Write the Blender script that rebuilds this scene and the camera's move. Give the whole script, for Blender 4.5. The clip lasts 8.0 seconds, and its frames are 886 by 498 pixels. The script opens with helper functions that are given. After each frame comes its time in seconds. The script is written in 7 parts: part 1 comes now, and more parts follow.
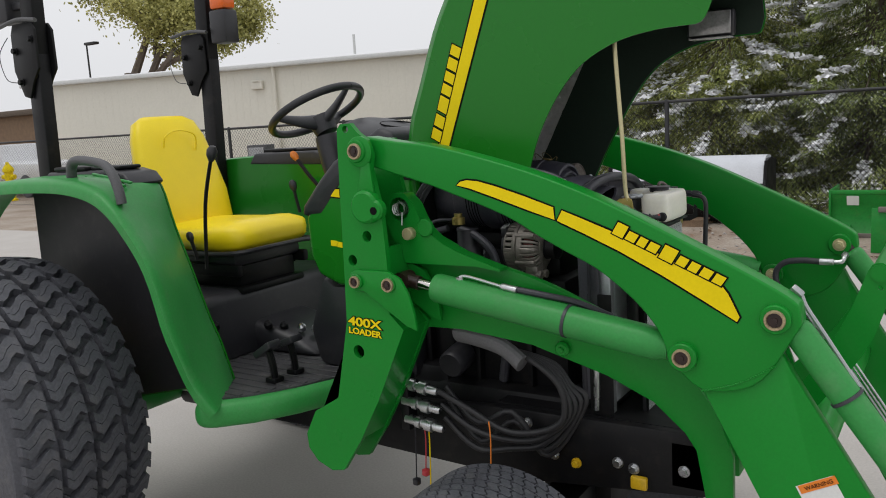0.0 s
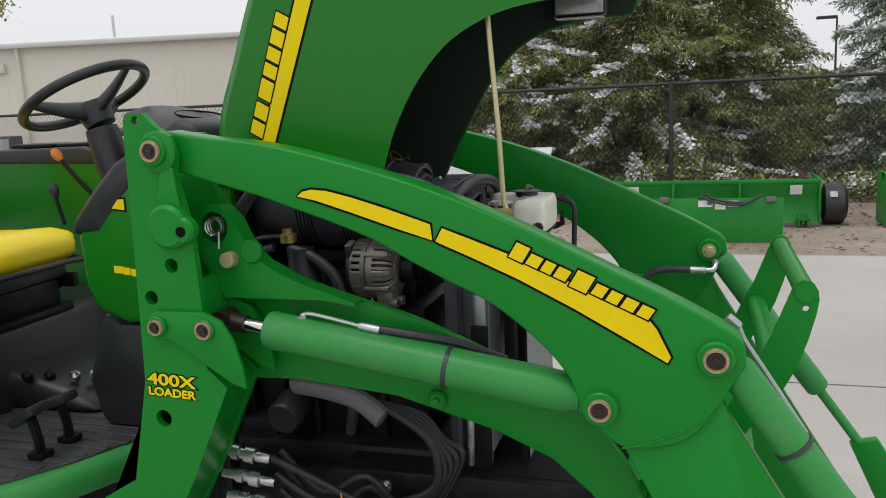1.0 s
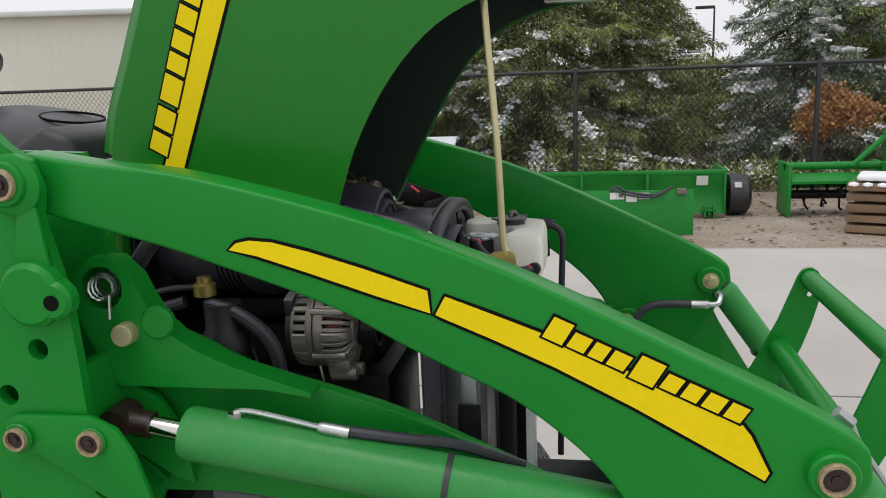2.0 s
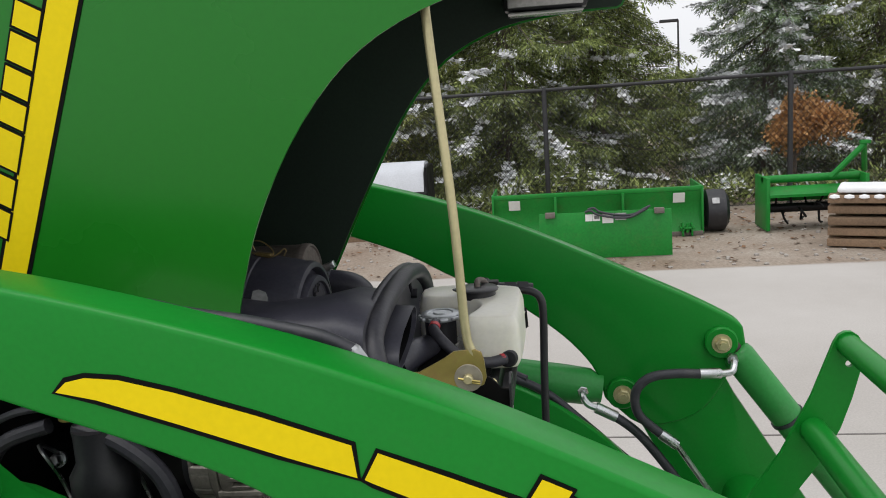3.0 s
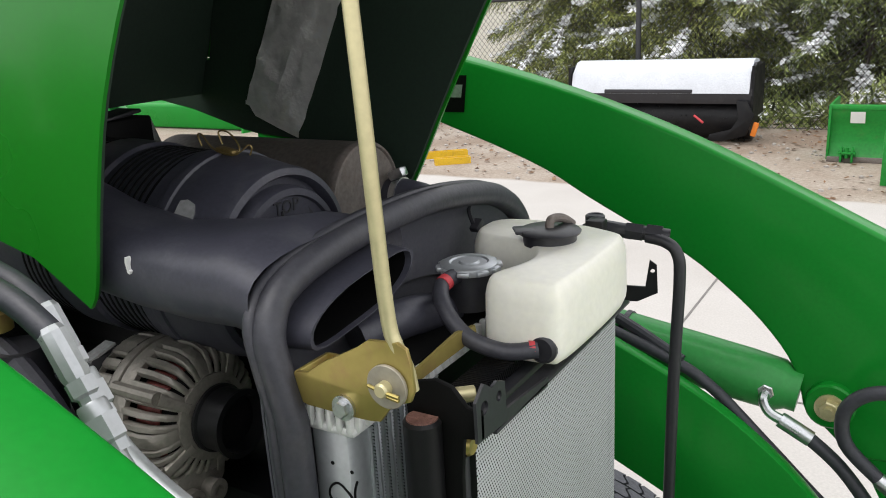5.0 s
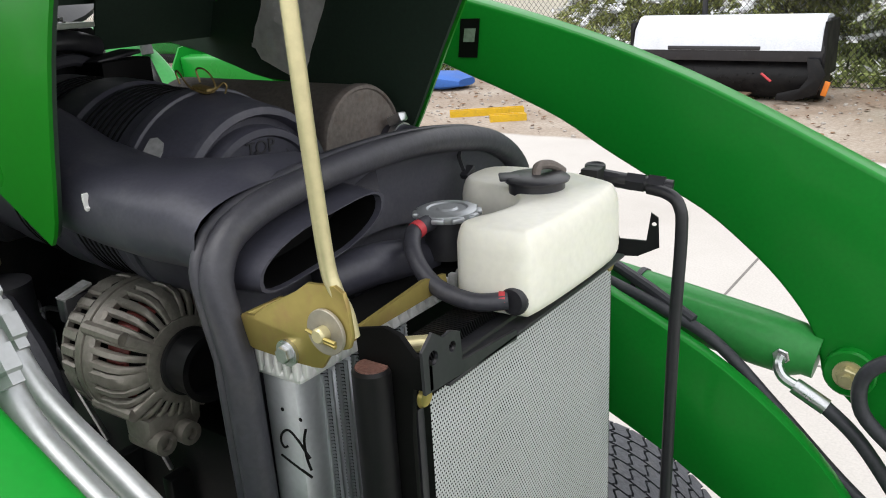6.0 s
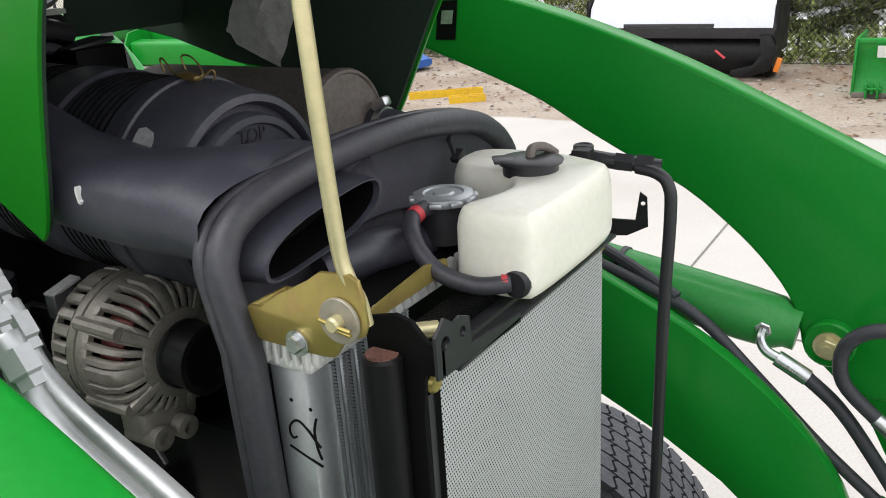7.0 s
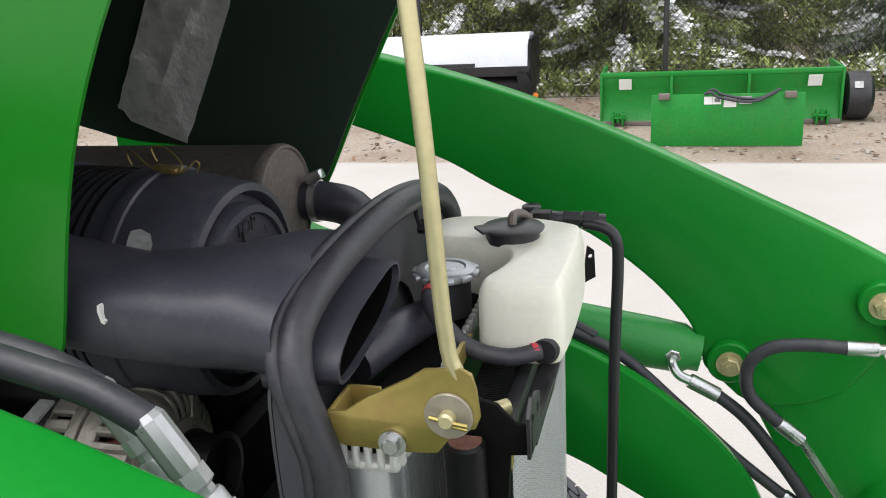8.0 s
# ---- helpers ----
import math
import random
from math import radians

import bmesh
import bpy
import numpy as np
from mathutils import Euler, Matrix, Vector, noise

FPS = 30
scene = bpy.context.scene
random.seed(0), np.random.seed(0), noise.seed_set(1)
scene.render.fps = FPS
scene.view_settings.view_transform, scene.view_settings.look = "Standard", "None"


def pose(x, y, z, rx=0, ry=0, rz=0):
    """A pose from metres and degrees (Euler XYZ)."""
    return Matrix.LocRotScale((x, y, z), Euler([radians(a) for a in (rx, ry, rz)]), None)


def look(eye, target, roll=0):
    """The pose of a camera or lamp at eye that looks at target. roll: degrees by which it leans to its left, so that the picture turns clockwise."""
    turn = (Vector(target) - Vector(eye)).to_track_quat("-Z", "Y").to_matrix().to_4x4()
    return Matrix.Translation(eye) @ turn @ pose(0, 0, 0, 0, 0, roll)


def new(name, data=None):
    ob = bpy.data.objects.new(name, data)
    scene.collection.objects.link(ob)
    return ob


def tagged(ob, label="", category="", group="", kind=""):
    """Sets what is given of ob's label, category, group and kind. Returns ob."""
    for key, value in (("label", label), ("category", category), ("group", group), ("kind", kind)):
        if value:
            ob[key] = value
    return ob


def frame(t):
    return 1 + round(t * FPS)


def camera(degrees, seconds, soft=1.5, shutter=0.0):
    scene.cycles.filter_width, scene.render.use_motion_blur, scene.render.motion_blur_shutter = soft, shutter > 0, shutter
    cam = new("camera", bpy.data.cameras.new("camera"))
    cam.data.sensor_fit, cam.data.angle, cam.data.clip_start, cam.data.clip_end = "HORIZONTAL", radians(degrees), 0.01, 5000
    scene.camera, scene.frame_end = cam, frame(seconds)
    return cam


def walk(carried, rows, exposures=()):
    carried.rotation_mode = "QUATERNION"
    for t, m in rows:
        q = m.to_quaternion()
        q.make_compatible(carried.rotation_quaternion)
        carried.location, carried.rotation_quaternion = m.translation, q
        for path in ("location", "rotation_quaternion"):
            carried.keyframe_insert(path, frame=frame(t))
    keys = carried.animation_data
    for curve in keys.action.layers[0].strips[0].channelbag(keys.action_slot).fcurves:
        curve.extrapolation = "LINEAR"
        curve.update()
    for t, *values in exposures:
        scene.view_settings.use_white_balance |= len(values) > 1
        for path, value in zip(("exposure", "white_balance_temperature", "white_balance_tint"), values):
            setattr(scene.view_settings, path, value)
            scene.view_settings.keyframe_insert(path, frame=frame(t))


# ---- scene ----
cam = camera(56.6, 8.0, soft=1.0)
PATH = [
    (0, (1.496, -2.547, 1.674), (0.422, -0.889, 1.362), -3.4),
    (0.5, (1.334, -2.357, 1.674), (0.419, -0.609, 1.344), -3.4),
    (1, (1.092, -2.15, 1.678), (0.502, -0.273, 1.318), -2.7),
    (1.5, (0.914, -1.949, 1.674), (0.458, -0.042, 1.282), -2.0),
    (2, (0.786, -1.69, 1.724), (0.458, 0.24, 1.315), -2.1),
    (2.2, (0.743, -1.607, 1.742), (0.436, 0.327, 1.335), -3.0),
    (3.3, (0.817, -1.196, 1.753), (0.551, 0.753, 1.396), -4.0),
    (3.5, (0.873, -1.138, 1.76), (0.514, 0.794, 1.391), -3.6),
    (4, (0.905, -0.963, 1.723), (0.471, 0.952, 1.345), -2.7),
    (4.5, (0.942, -0.843, 1.697), (0.345, 1.015, 1.262), -2.7),
    (4.7, (0.972, -0.794, 1.682), (0.163, 0.966, 1.187), -3.2),
    (5.8, (1.057, -0.678, 1.642), (-0.063, 0.858, 1.02), -3.3),
    (6, (1.065, -0.665, 1.636), (-0.049, 0.864, 0.988), -3.2),
    (6.5, (1.072, -0.655, 1.627), (-0.005, 0.887, 0.947), -3.7),
    (7, (1.03, -0.685, 1.64), (0.005, 0.885, 0.946), -3.7),
    (7.5, (0.938, -0.736, 1.677), (0.036, 0.934, 1.046), -4.7),
    (8, (0.806, -0.779, 1.695), (0.282, 1.042, 1.054), -3.6),
]
STOPS = [(0, -0.14), (1, -0.06), (2, 0.02), (3.5, 0.26), (4, 0.46), (4.5, 0.6), (6, 0.86), (7, 0.87), (8, 0.8)]
walk(cam, [(t, look(eye, target, roll)) for t, eye, target, roll in PATH], STOPS)

# ---- light and air ----
world = bpy.data.worlds.new("overcast_sky")
scene.world = world
world.use_nodes = True
wn = world.node_tree.nodes
wn.clear()
w_sky = wn.new("ShaderNodeTexSky")
w_sky.sky_type, w_sky.sun_disc = "NISHITA", False
w_sky.sun_elevation, w_sky.sun_rotation = radians(71), radians(200)
w_sky.air_density, w_sky.dust_density, w_sky.ozone_density = 1.0, 6.0, 1.0
w_hue = wn.new("ShaderNodeHueSaturation")
w_hue.inputs["Saturation"].default_value = 0.10
w_bg = wn.new("ShaderNodeBackground")
w_bg.inputs["Strength"].default_value = 0.15
w_out = wn.new("ShaderNodeOutputWorld")
world.node_tree.links.new(w_sky.outputs["Color"], w_hue.inputs["Color"])
w_mix = wn.new("ShaderNodeMix")
w_mix.data_type = "RGBA"
w_mix.inputs["Factor"].default_value = 0.8
w_mix.inputs["B"].default_value = (6.65, 6.72, 6.95, 1)
world.node_tree.links.new(w_hue.outputs["Color"], w_mix.inputs["A"])
world.node_tree.links.new(w_mix.outputs["Result"], w_bg.inputs["Color"])
world.node_tree.links.new(w_bg.outputs["Background"], w_out.inputs["Surface"])

sun_data = bpy.data.lights.new("sun", "SUN")
sun_data.energy, sun_data.angle, sun_data.color = 0.5, radians(30), (1.0, 0.97, 0.93)
sun = new("sun", sun_data)
sun.matrix_world = look((-2, -3.5, 12), (0, 0, 0))


# ---- materials ----
def material(name, base, rough=0.5, metal=0.0, var=0.12, scale=6.0, fine=60.0, bump=0.02, coat=0.0, dirt=None, dirt_amount=0.35, random_tint=0.0):
    m = bpy.data.materials.new(name)
    m.use_nodes = True
    n, l = m.node_tree.nodes, m.node_tree.links
    b = n["Principled BSDF"]
    tc = n.new("ShaderNodeTexCoord")
    n1, n2 = n.new("ShaderNodeTexNoise"), n.new("ShaderNodeTexNoise")
    n1.inputs["Scale"].default_value, n1.inputs["Detail"].default_value = scale, 5
    n2.inputs["Scale"].default_value, n2.inputs["Detail"].default_value = fine, 3
    for t in (n1, n2):
        l.new(tc.outputs["Object"], t.inputs["Vector"])
    add = n.new("ShaderNodeMath")
    add.operation = "ADD"
    l.new(n1.outputs["Fac"], add.inputs[0])
    l.new(n2.outputs["Fac"], add.inputs[1])
    rng = n.new("ShaderNodeMapRange")
    rng.inputs["From Min"].default_value, rng.inputs["From Max"].default_value = 0.6, 1.4
    rng.inputs["To Min"].default_value, rng.inputs["To Max"].default_value = 1 - var, 1 + var
    l.new(add.outputs[0], rng.inputs["Value"])
    fac = rng.outputs[0]
    if random_tint:
        oi = n.new("ShaderNodeObjectInfo")
        r2 = n.new("ShaderNodeMapRange")
        r2.inputs["To Min"].default_value, r2.inputs["To Max"].default_value = 1 - random_tint, 1 + random_tint
        l.new(oi.outputs["Random"], r2.inputs["Value"])
        mu = n.new("ShaderNodeMath")
        mu.operation = "MULTIPLY"
        l.new(fac, mu.inputs[0])
        l.new(r2.outputs[0], mu.inputs[1])
        fac = mu.outputs[0]
    mul = n.new("ShaderNodeVectorMath")
    mul.operation = "SCALE"
    mul.inputs[0].default_value = base
    l.new(fac, mul.inputs["Scale"])
    col = mul.outputs[0]
    if dirt:
        n3 = n.new("ShaderNodeTexNoise")
        n3.inputs["Scale"].default_value, n3.inputs["Detail"].default_value, n3.inputs["Roughness"].default_value = scale * 2.3, 8, 0.7
        l.new(tc.outputs["Object"], n3.inputs["Vector"])
        rp = n.new("ShaderNodeMapRange")
        rp.inputs["From Min"].default_value, rp.inputs["From Max"].default_value = 0.52, 0.75
        rp.inputs["To Max"].default_value = dirt_amount
        l.new(n3.outputs["Fac"], rp.inputs["Value"])
        mx = n.new("ShaderNodeMix")
        mx.data_type = "RGBA"
        l.new(rp.outputs[0], mx.inputs["Factor"])
        l.new(col, mx.inputs["A"])
        mx.inputs["B"].default_value = (*dirt, 1)
        col = mx.outputs["Result"]
    l.new(col, b.inputs["Base Color"])
    rr = n.new("ShaderNodeMapRange")
    rr.inputs["From Min"].default_value, rr.inputs["From Max"].default_value = 0.3, 0.7
    rr.inputs["To Min"].default_value, rr.inputs["To Max"].default_value = max(0.02, rough - 0.08), min(1.0, rough + 0.08)
    l.new(n1.outputs["Fac"], rr.inputs["Value"])
    l.new(rr.outputs[0], b.inputs["Roughness"])
    b.inputs["Metallic"].default_value = metal
    b.inputs["Coat Weight"].default_value = coat
    b.inputs["Coat Roughness"].default_value = 0.08
    if bump:
        bp = n.new("ShaderNodeBump")
        bp.inputs["Strength"].default_value, bp.inputs["Distance"].default_value = min(1.0, bump * 10), bump * 0.1
        l.new(n2.outputs["Fac"], bp.inputs["Height"])
        l.new(bp.outputs[0], b.inputs["Normal"])
    return m


GREEN = material("green_paint", (0.006, 0.225, 0.022), 0.34, 0, 0.10, 3, 160, 0.003, 0.08, (0.06, 0.15, 0.06), 0.10)
GREEN_HOOD = material("green_hood_paint", (0.009, 0.178, 0.010), 0.28, 0, 0.05, 2, 120, 0.0015, 0.08)
# weathered cylinder green; on fenders and platform its paleness stands for sky sheen
GREEN_CYL_SHEEN = material("weathered_and_sheen_green_paint", (0.032, 0.260, 0.055), 0.42, 0, 0.14, 5, 140, 0.004, 0.1, (0.16, 0.26, 0.15), 0.25)
GREEN_OLD = material("faded_green_paint", (0.012, 0.215, 0.030), 0.45, 0, 0.20, 2.5, 40, 0.01, 0.1, (0.16, 0.09, 0.05), 0.22)
YELLOW = material("yellow_decal", (0.86, 0.66, 0.005), 0.45, 0, 0.05, 8, 120, 0.0)
SEAT_YELLOW = material("yellow_vinyl", (0.92, 0.70, 0.008), 0.40, 0, 0.07, 5, 400, 0.01)
BLACK = material("black_plastic", (0.020, 0.020, 0.024), 0.42, 0, 0.25, 6, 200, 0.006, 0, (0.09, 0.085, 0.08), 0.30)
BLACK_PAINT = material("black_enamel", (0.006, 0.006, 0.007), 0.45, 0, 0.3, 7, 120, 0.006, 0.0, (0.06, 0.05, 0.04), 0.25)
# black of decals and small parts; also paints the shade in openings
BLACK_DECAL_SHADE = material("black_decal_and_shade", (0.004, 0.004, 0.004), 0.6, 0, 0.1, 8, 90, 0.0)
HOOD_LINING = material("dark_hood_lining", (0.012, 0.028, 0.017), 0.70, 0, 0.25, 4, 180, 0.01)
DUCT = material("dusty_black_duct", (0.043, 0.043, 0.058), 0.44, 0, 0.25, 7, 220, 0.008, 0, (0.15, 0.15, 0.16), 0.35)
SHROUD = material("dusty_grey_black_moulding", (0.080, 0.080, 0.096), 0.40, 0, 0.2, 9, 200, 0.006, 0, (0.17, 0.17, 0.18), 0.35)
TAB = material("bright_crimped_aluminium", (0.74, 0.74, 0.73), 0.38, 0.3, 0.12, 20, 160, 0.01)
RUBBER = material("black_rubber", (0.036, 0.036, 0.045), 0.48, 0, 0.3, 9, 160, 0.02, 0, (0.12, 0.115, 0.11), 0.30)
HOSE = material("black_hose_rubber", (0.016, 0.016, 0.018), 0.5, 0, 0.25, 12, 160, 0.01, 0, (0.06, 0.058, 0.055), 0.25)
TYRE = material("tyre_rubber", (0.068, 0.070, 0.082), 0.58, 0, 0.35, 8, 90, 0.05, 0, (0.16, 0.15, 0.145), 0.45)
MAT = material("ribbed_rubber_mat", (0.046, 0.046, 0.050), 0.45, 0, 0.35, 8, 120, 0.03, 0, (0.16, 0.15, 0.14), 0.5)
STEEL = material("zinc_plated_steel", (0.55, 0.56, 0.57), 0.30, 1.0, 0.2, 20, 200, 0.01)
PIPE = material("bright_zinc_pipe", (0.44, 0.45, 0.46), 0.40, 0.6, 0.12, 20, 200, 0.006)
CHROME = material("polished_rod", (0.62, 0.60, 0.57), 0.12, 1.0, 0.1, 20, 200, 0.0)
ALU = material("cast_aluminium", (0.25, 0.228, 0.200), 0.42, 0.45, 0.22, 18, 160, 0.03, 0, (0.12, 0.10, 0.08), 0.45)
ALU_PALE = material("pale_aluminium_tank", (0.50, 0.52, 0.54), 0.45, 0.75, 0.10, 12, 160, 0.01)
GOLD = material("gold_passivated_zinc", (0.37, 0.295, 0.088), 0.33, 0.55, 0.10, 9, 90, 0.003, 0, (0.33, 0.17, 0.10), 0.7)
BRONZE = material("dark_brass_wire", (0.22, 0.16, 0.06), 0.4, 0.6, 0.3, 40, 160, 0.0)
WASHER = material("dull_zinc_washer", (0.34, 0.31, 0.25), 0.45, 0.4, 0.15, 30, 160, 0.004)
ROD = material("pale_gold_plated_rod", (0.58, 0.52, 0.30), 0.38, 0.55, 0.12, 14, 140, 0.006)
MESHMAT = material("silver_screen_wire", (0.56, 0.57, 0.58), 0.5, 0.2, 0.10, 9, 160, 0.0)
RUST = material("rusty_muffler", (0.175, 0.152, 0.136), 0.7, 0.3, 0.35, 10, 160, 0.03, 0, (0.16, 0.10, 0.07), 0.5)
FOIL = material("dull_crinkled_foil", (0.92, 0.91, 0.89), 0.34, 0.08, 0.25, 14, 40, 0.08)
RUST_END = material("red_brown_rust", (0.17, 0.080, 0.060), 0.8, 0, 0.35, 60, 300, 0.05)
TANK = material("milky_plastic", (0.86, 0.84, 0.74), 0.36, 0, 0.06, 9, 120, 0.004)
TANK.node_tree.nodes["Principled BSDF"].inputs["Subsurface Weight"].default_value = 0.2
TANK.node_tree.nodes["Principled BSDF"].inputs["Subsurface Radius"].default_value = (0.03, 0.03, 0.02)
RED = material("red_plastic", (0.50, 0.045, 0.055), 0.5, 0, 0.15, 20, 160, 0.0)
ORANGE = material("orange_plastic", (0.80, 0.22, 0.02), 0.4, 0, 0.1, 20, 160, 0.0)
WHITE = material("white_label", (0.75, 0.75, 0.73), 0.5, 0, 0.06, 20, 160, 0.0)
GREYBAR = material("grey_print", (0.16, 0.16, 0.16), 0.6, 0, 0.2, 40, 160, 0.0)
AMBER = material("amber_lens", (0.75, 0.14, 0.02), 0.2, 0, 0.1, 20, 160, 0.0)
LENS = material("headlight_lens", (0.42, 0.42, 0.42), 0.2, 0.4, 0.3, 30, 160, 0.01)
GREY_HANDLE = material("grey_coated_steel", (0.085, 0.085, 0.09), 0.55, 0, 0.2, 14, 200, 0.02)
RIM_YELLOW = material("yellow_rim_paint", (0.65, 0.40, 0.01), 0.4, 0, 0.15, 8, 120, 0.006, 0.2, (0.12, 0.09, 0.05), 0.4)
SHELF = material("pale_greenish_zinc", (0.42, 0.47, 0.40), 0.42, 0.25, 0.2, 12, 120, 0.01)
GALV = material("black_coated_fence_steel", (0.022, 0.022, 0.024), 0.5, 0, 0.3, 6, 120, 0.01)
SNOW = material("fresh_snow", (0.83, 0.835, 0.85), 0.7, 0, 0.05, 8, 50, 0.06)
THIN_SNOW = material("thin_grey_snow", (0.58, 0.60, 0.64), 0.7, 0, 0.10, 6, 50, 0.06)
SIDING = material("cream_metal_siding", (0.72, 0.70, 0.62), 0.5, 0, 0.05, 0.6, 12, 0.01)
WOOD = material("weathered_planks", (0.22, 0.145, 0.09), 0.8, 0, 0.35, 4, 60, 0.04, random_tint=0.25)
BARK = material("bark", (0.12, 0.095, 0.075), 0.9, 0, 0.35, 6, 40, 0.08)
TRUCK = material("white_truck_paint", (0.70, 0.71, 0.73), 0.3, 0, 0.05, 2, 40, 0.0, 0.3)
GLASS = material("dark_window_glass", (0.03, 0.035, 0.04), 0.08, 0, 0.1, 2, 40, 0.0)
SLEEVE = material("dusty_grey_fabric_sleeve", (0.13, 0.13, 0.135), 0.8, 0, 0.2, 12, 160, 0.03)
BLUE = material("blue_tarp", (0.03, 0.12, 0.42), 0.6, 0, 0.2, 6, 60, 0.02)
for m, gloss in ((GREEN, 0.22), (GREEN_CYL_SHEEN, 0.3), (GREEN_HOOD, 0.32), (YELLOW, 0.15), (BLACK_DECAL_SHADE, 0.1), (BLACK_PAINT, 0.25), (GREEN_OLD, 0.25)):
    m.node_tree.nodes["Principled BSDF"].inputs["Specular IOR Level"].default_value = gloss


def leaf_material(name, low, high, rough=0.65, frost=0.0, uneven=0.25):
    m = bpy.data.materials.new(name)
    m.use_nodes = True
    n, l = m.node_tree.nodes, m.node_tree.links
    b = n["Principled BSDF"]
    g = n.new("ShaderNodeNewGeometry")
    ramp = n.new("ShaderNodeValToRGB")
    ramp.color_ramp.elements[0].color, ramp.color_ramp.elements[1].color = (*low, 1), (*high, 1)
    if frost:
        ramp.color_ramp.elements[1].position = 1 - frost
        e = ramp.color_ramp.elements.new(1 - frost + 0.004)
        e.color = (0.50, 0.54, 0.55, 1)
        e = ramp.color_ramp.elements.new(1.0)
        e.color = (0.80, 0.83, 0.86, 1)
    l.new(g.outputs["Random Per Island"], ramp.inputs["Fac"])
    tc = n.new("ShaderNodeTexCoord")
    patch = n.new("ShaderNodeTexNoise")
    patch.inputs["Scale"].default_value, patch.inputs["Detail"].default_value, patch.inputs["Roughness"].default_value = 2.6, 5, 0.65
    l.new(tc.outputs["Object"], patch.inputs["Vector"])
    tone = n.new("ShaderNodeMapRange")
    tone.inputs["From Min"].default_value, tone.inputs["From Max"].default_value = 0.36, 0.66
    tone.inputs["To Min"].default_value, tone.inputs["To Max"].default_value = 1 - uneven, 1 + uneven
    l.new(patch.outputs["Fac"], tone.inputs["Value"])
    shade = n.new("ShaderNodeVectorMath")
    shade.operation = "SCALE"
    l.new(ramp.outputs["Color"], shade.inputs[0])
    l.new(tone.outputs[0], shade.inputs["Scale"])
    l.new(shade.outputs[0], b.inputs["Base Color"])
    b.inputs["Roughness"].default_value = rough
    tr = n.new("ShaderNodeBsdfTranslucent")
    l.new(shade.outputs[0], tr.inputs["Color"])
    mx = n.new("ShaderNodeMixShader")
    mx.inputs[0].default_value = 0.30
    l.new(b.outputs[0], mx.inputs[1])
    l.new(tr.outputs[0], mx.inputs[2])
    l.new(mx.outputs[0], n["Material Output"].inputs["Surface"])
    return m


NEEDLES = leaf_material("spruce_needles", (0.055, 0.082, 0.024), (0.370, 0.430, 0.140), frost=0.06, uneven=0.72)
NEEDLES_BLUE = leaf_material("blue_green_spruce_needles", (0.050, 0.085, 0.045), (0.300, 0.390, 0.210), frost=0.20, uneven=0.65)
NEEDLES_LIGHT = leaf_material("yellowish_spruce_needles", (0.085, 0.112, 0.028), (0.500, 0.530, 0.170), frost=0.08, uneven=0.70)
LEAF_FALL = leaf_material("yellow_green_leaves", (0.27, 0.27, 0.075), (0.60, 0.57, 0.22))
LEAF_RUST = leaf_material("rust_brown_leaves", (0.30, 0.150, 0.060), (0.64, 0.36, 0.140))
LITTER = leaf_material("fallen_leaves", (0.09, 0.05, 0.03), (0.30, 0.17, 0.09))


# ---- building helpers ----
def part(name, bm, mat, parent=None, label="", sharp=35):
    """Links a bmesh as one mesh object, under a thing or a part where one is given."""
    bmesh.ops.recalc_face_normals(bm, faces=bm.faces)
    me = bpy.data.meshes.new(name)
    bm.to_mesh(me)
    bm.free()
    me.materials.append(mat)
    me.polygons.foreach_set("use_smooth", [True] * len(me.polygons))
    me.set_sharp_from_angle(angle=radians(sharp))
    ob = new(name, me)
    if parent:
        ob.parent = parent
        ob.matrix_parent_inverse = Matrix.Translation(Vector(parent["at"][:])).inverted() if parent.type == "EMPTY" else Matrix()
    if label:
        ob["label"] = label
    return ob


def thing(name, at, label, category, group="", kind=""):
    """An Empty at the base of a thing, which parents its parts."""
    ob = new(name)
    ob.location = at
    ob["at"] = at
    ob.empty_display_size = 0.1
    return tagged(ob, label, category, group, kind)


def soften(bm, width, segments=2, angle=0.6):
    if width > 0:
        edges = [e for e in bm.edges if len(e.link_faces) == 2 and e.calc_face_angle(0) > angle]
        bmesh.ops.bevel(bm, geom=edges, offset=width, segments=segments, profile=0.5, affect="EDGES", clamp_overlap=True)
    return bm


def block(size, at, turn=None, bevel=0.0, bm=None, segments=2):
    b = bmesh.new()
    bmesh.ops.create_cube(b, size=1.0)
    bmesh.ops.scale(b, vec=size, verts=b.verts)
    soften(b, bevel, segments)
    m = Matrix.Translation(at) @ (turn.to_4x4() if turn else Matrix())
    b.transform(m)
    return merge(bm, b)


def merge(bm, b):
    if bm is None:
        return b
    me = bpy.data.meshes.new("scratch")
    b.to_mesh(me)
    b.free()
    bm.from_mesh(me)
    bpy.data.meshes.remove(me)
    return bm


def curve(points, n=4, closed=False):
    """A smooth line through the points."""
    p = [Vector(q) for q in points]
    out, count = [], len(p)
    for i in range(count if closed else count - 1):
        a, b, c, d = (p[(i + k) % count] if closed else p[min(max(i + k, 0), count - 1)] for k in (-1, 0, 1, 2))
        for s in range(n):
            t = s / n
            out.append(0.5 * ((2 * b) + (c - a) * t + (2 * a - 5 * b + 4 * c - d) * t * t + (3 * b - a - 3 * c + d) * t**3))
    if not closed:
        out.append(p[-1])
    return out


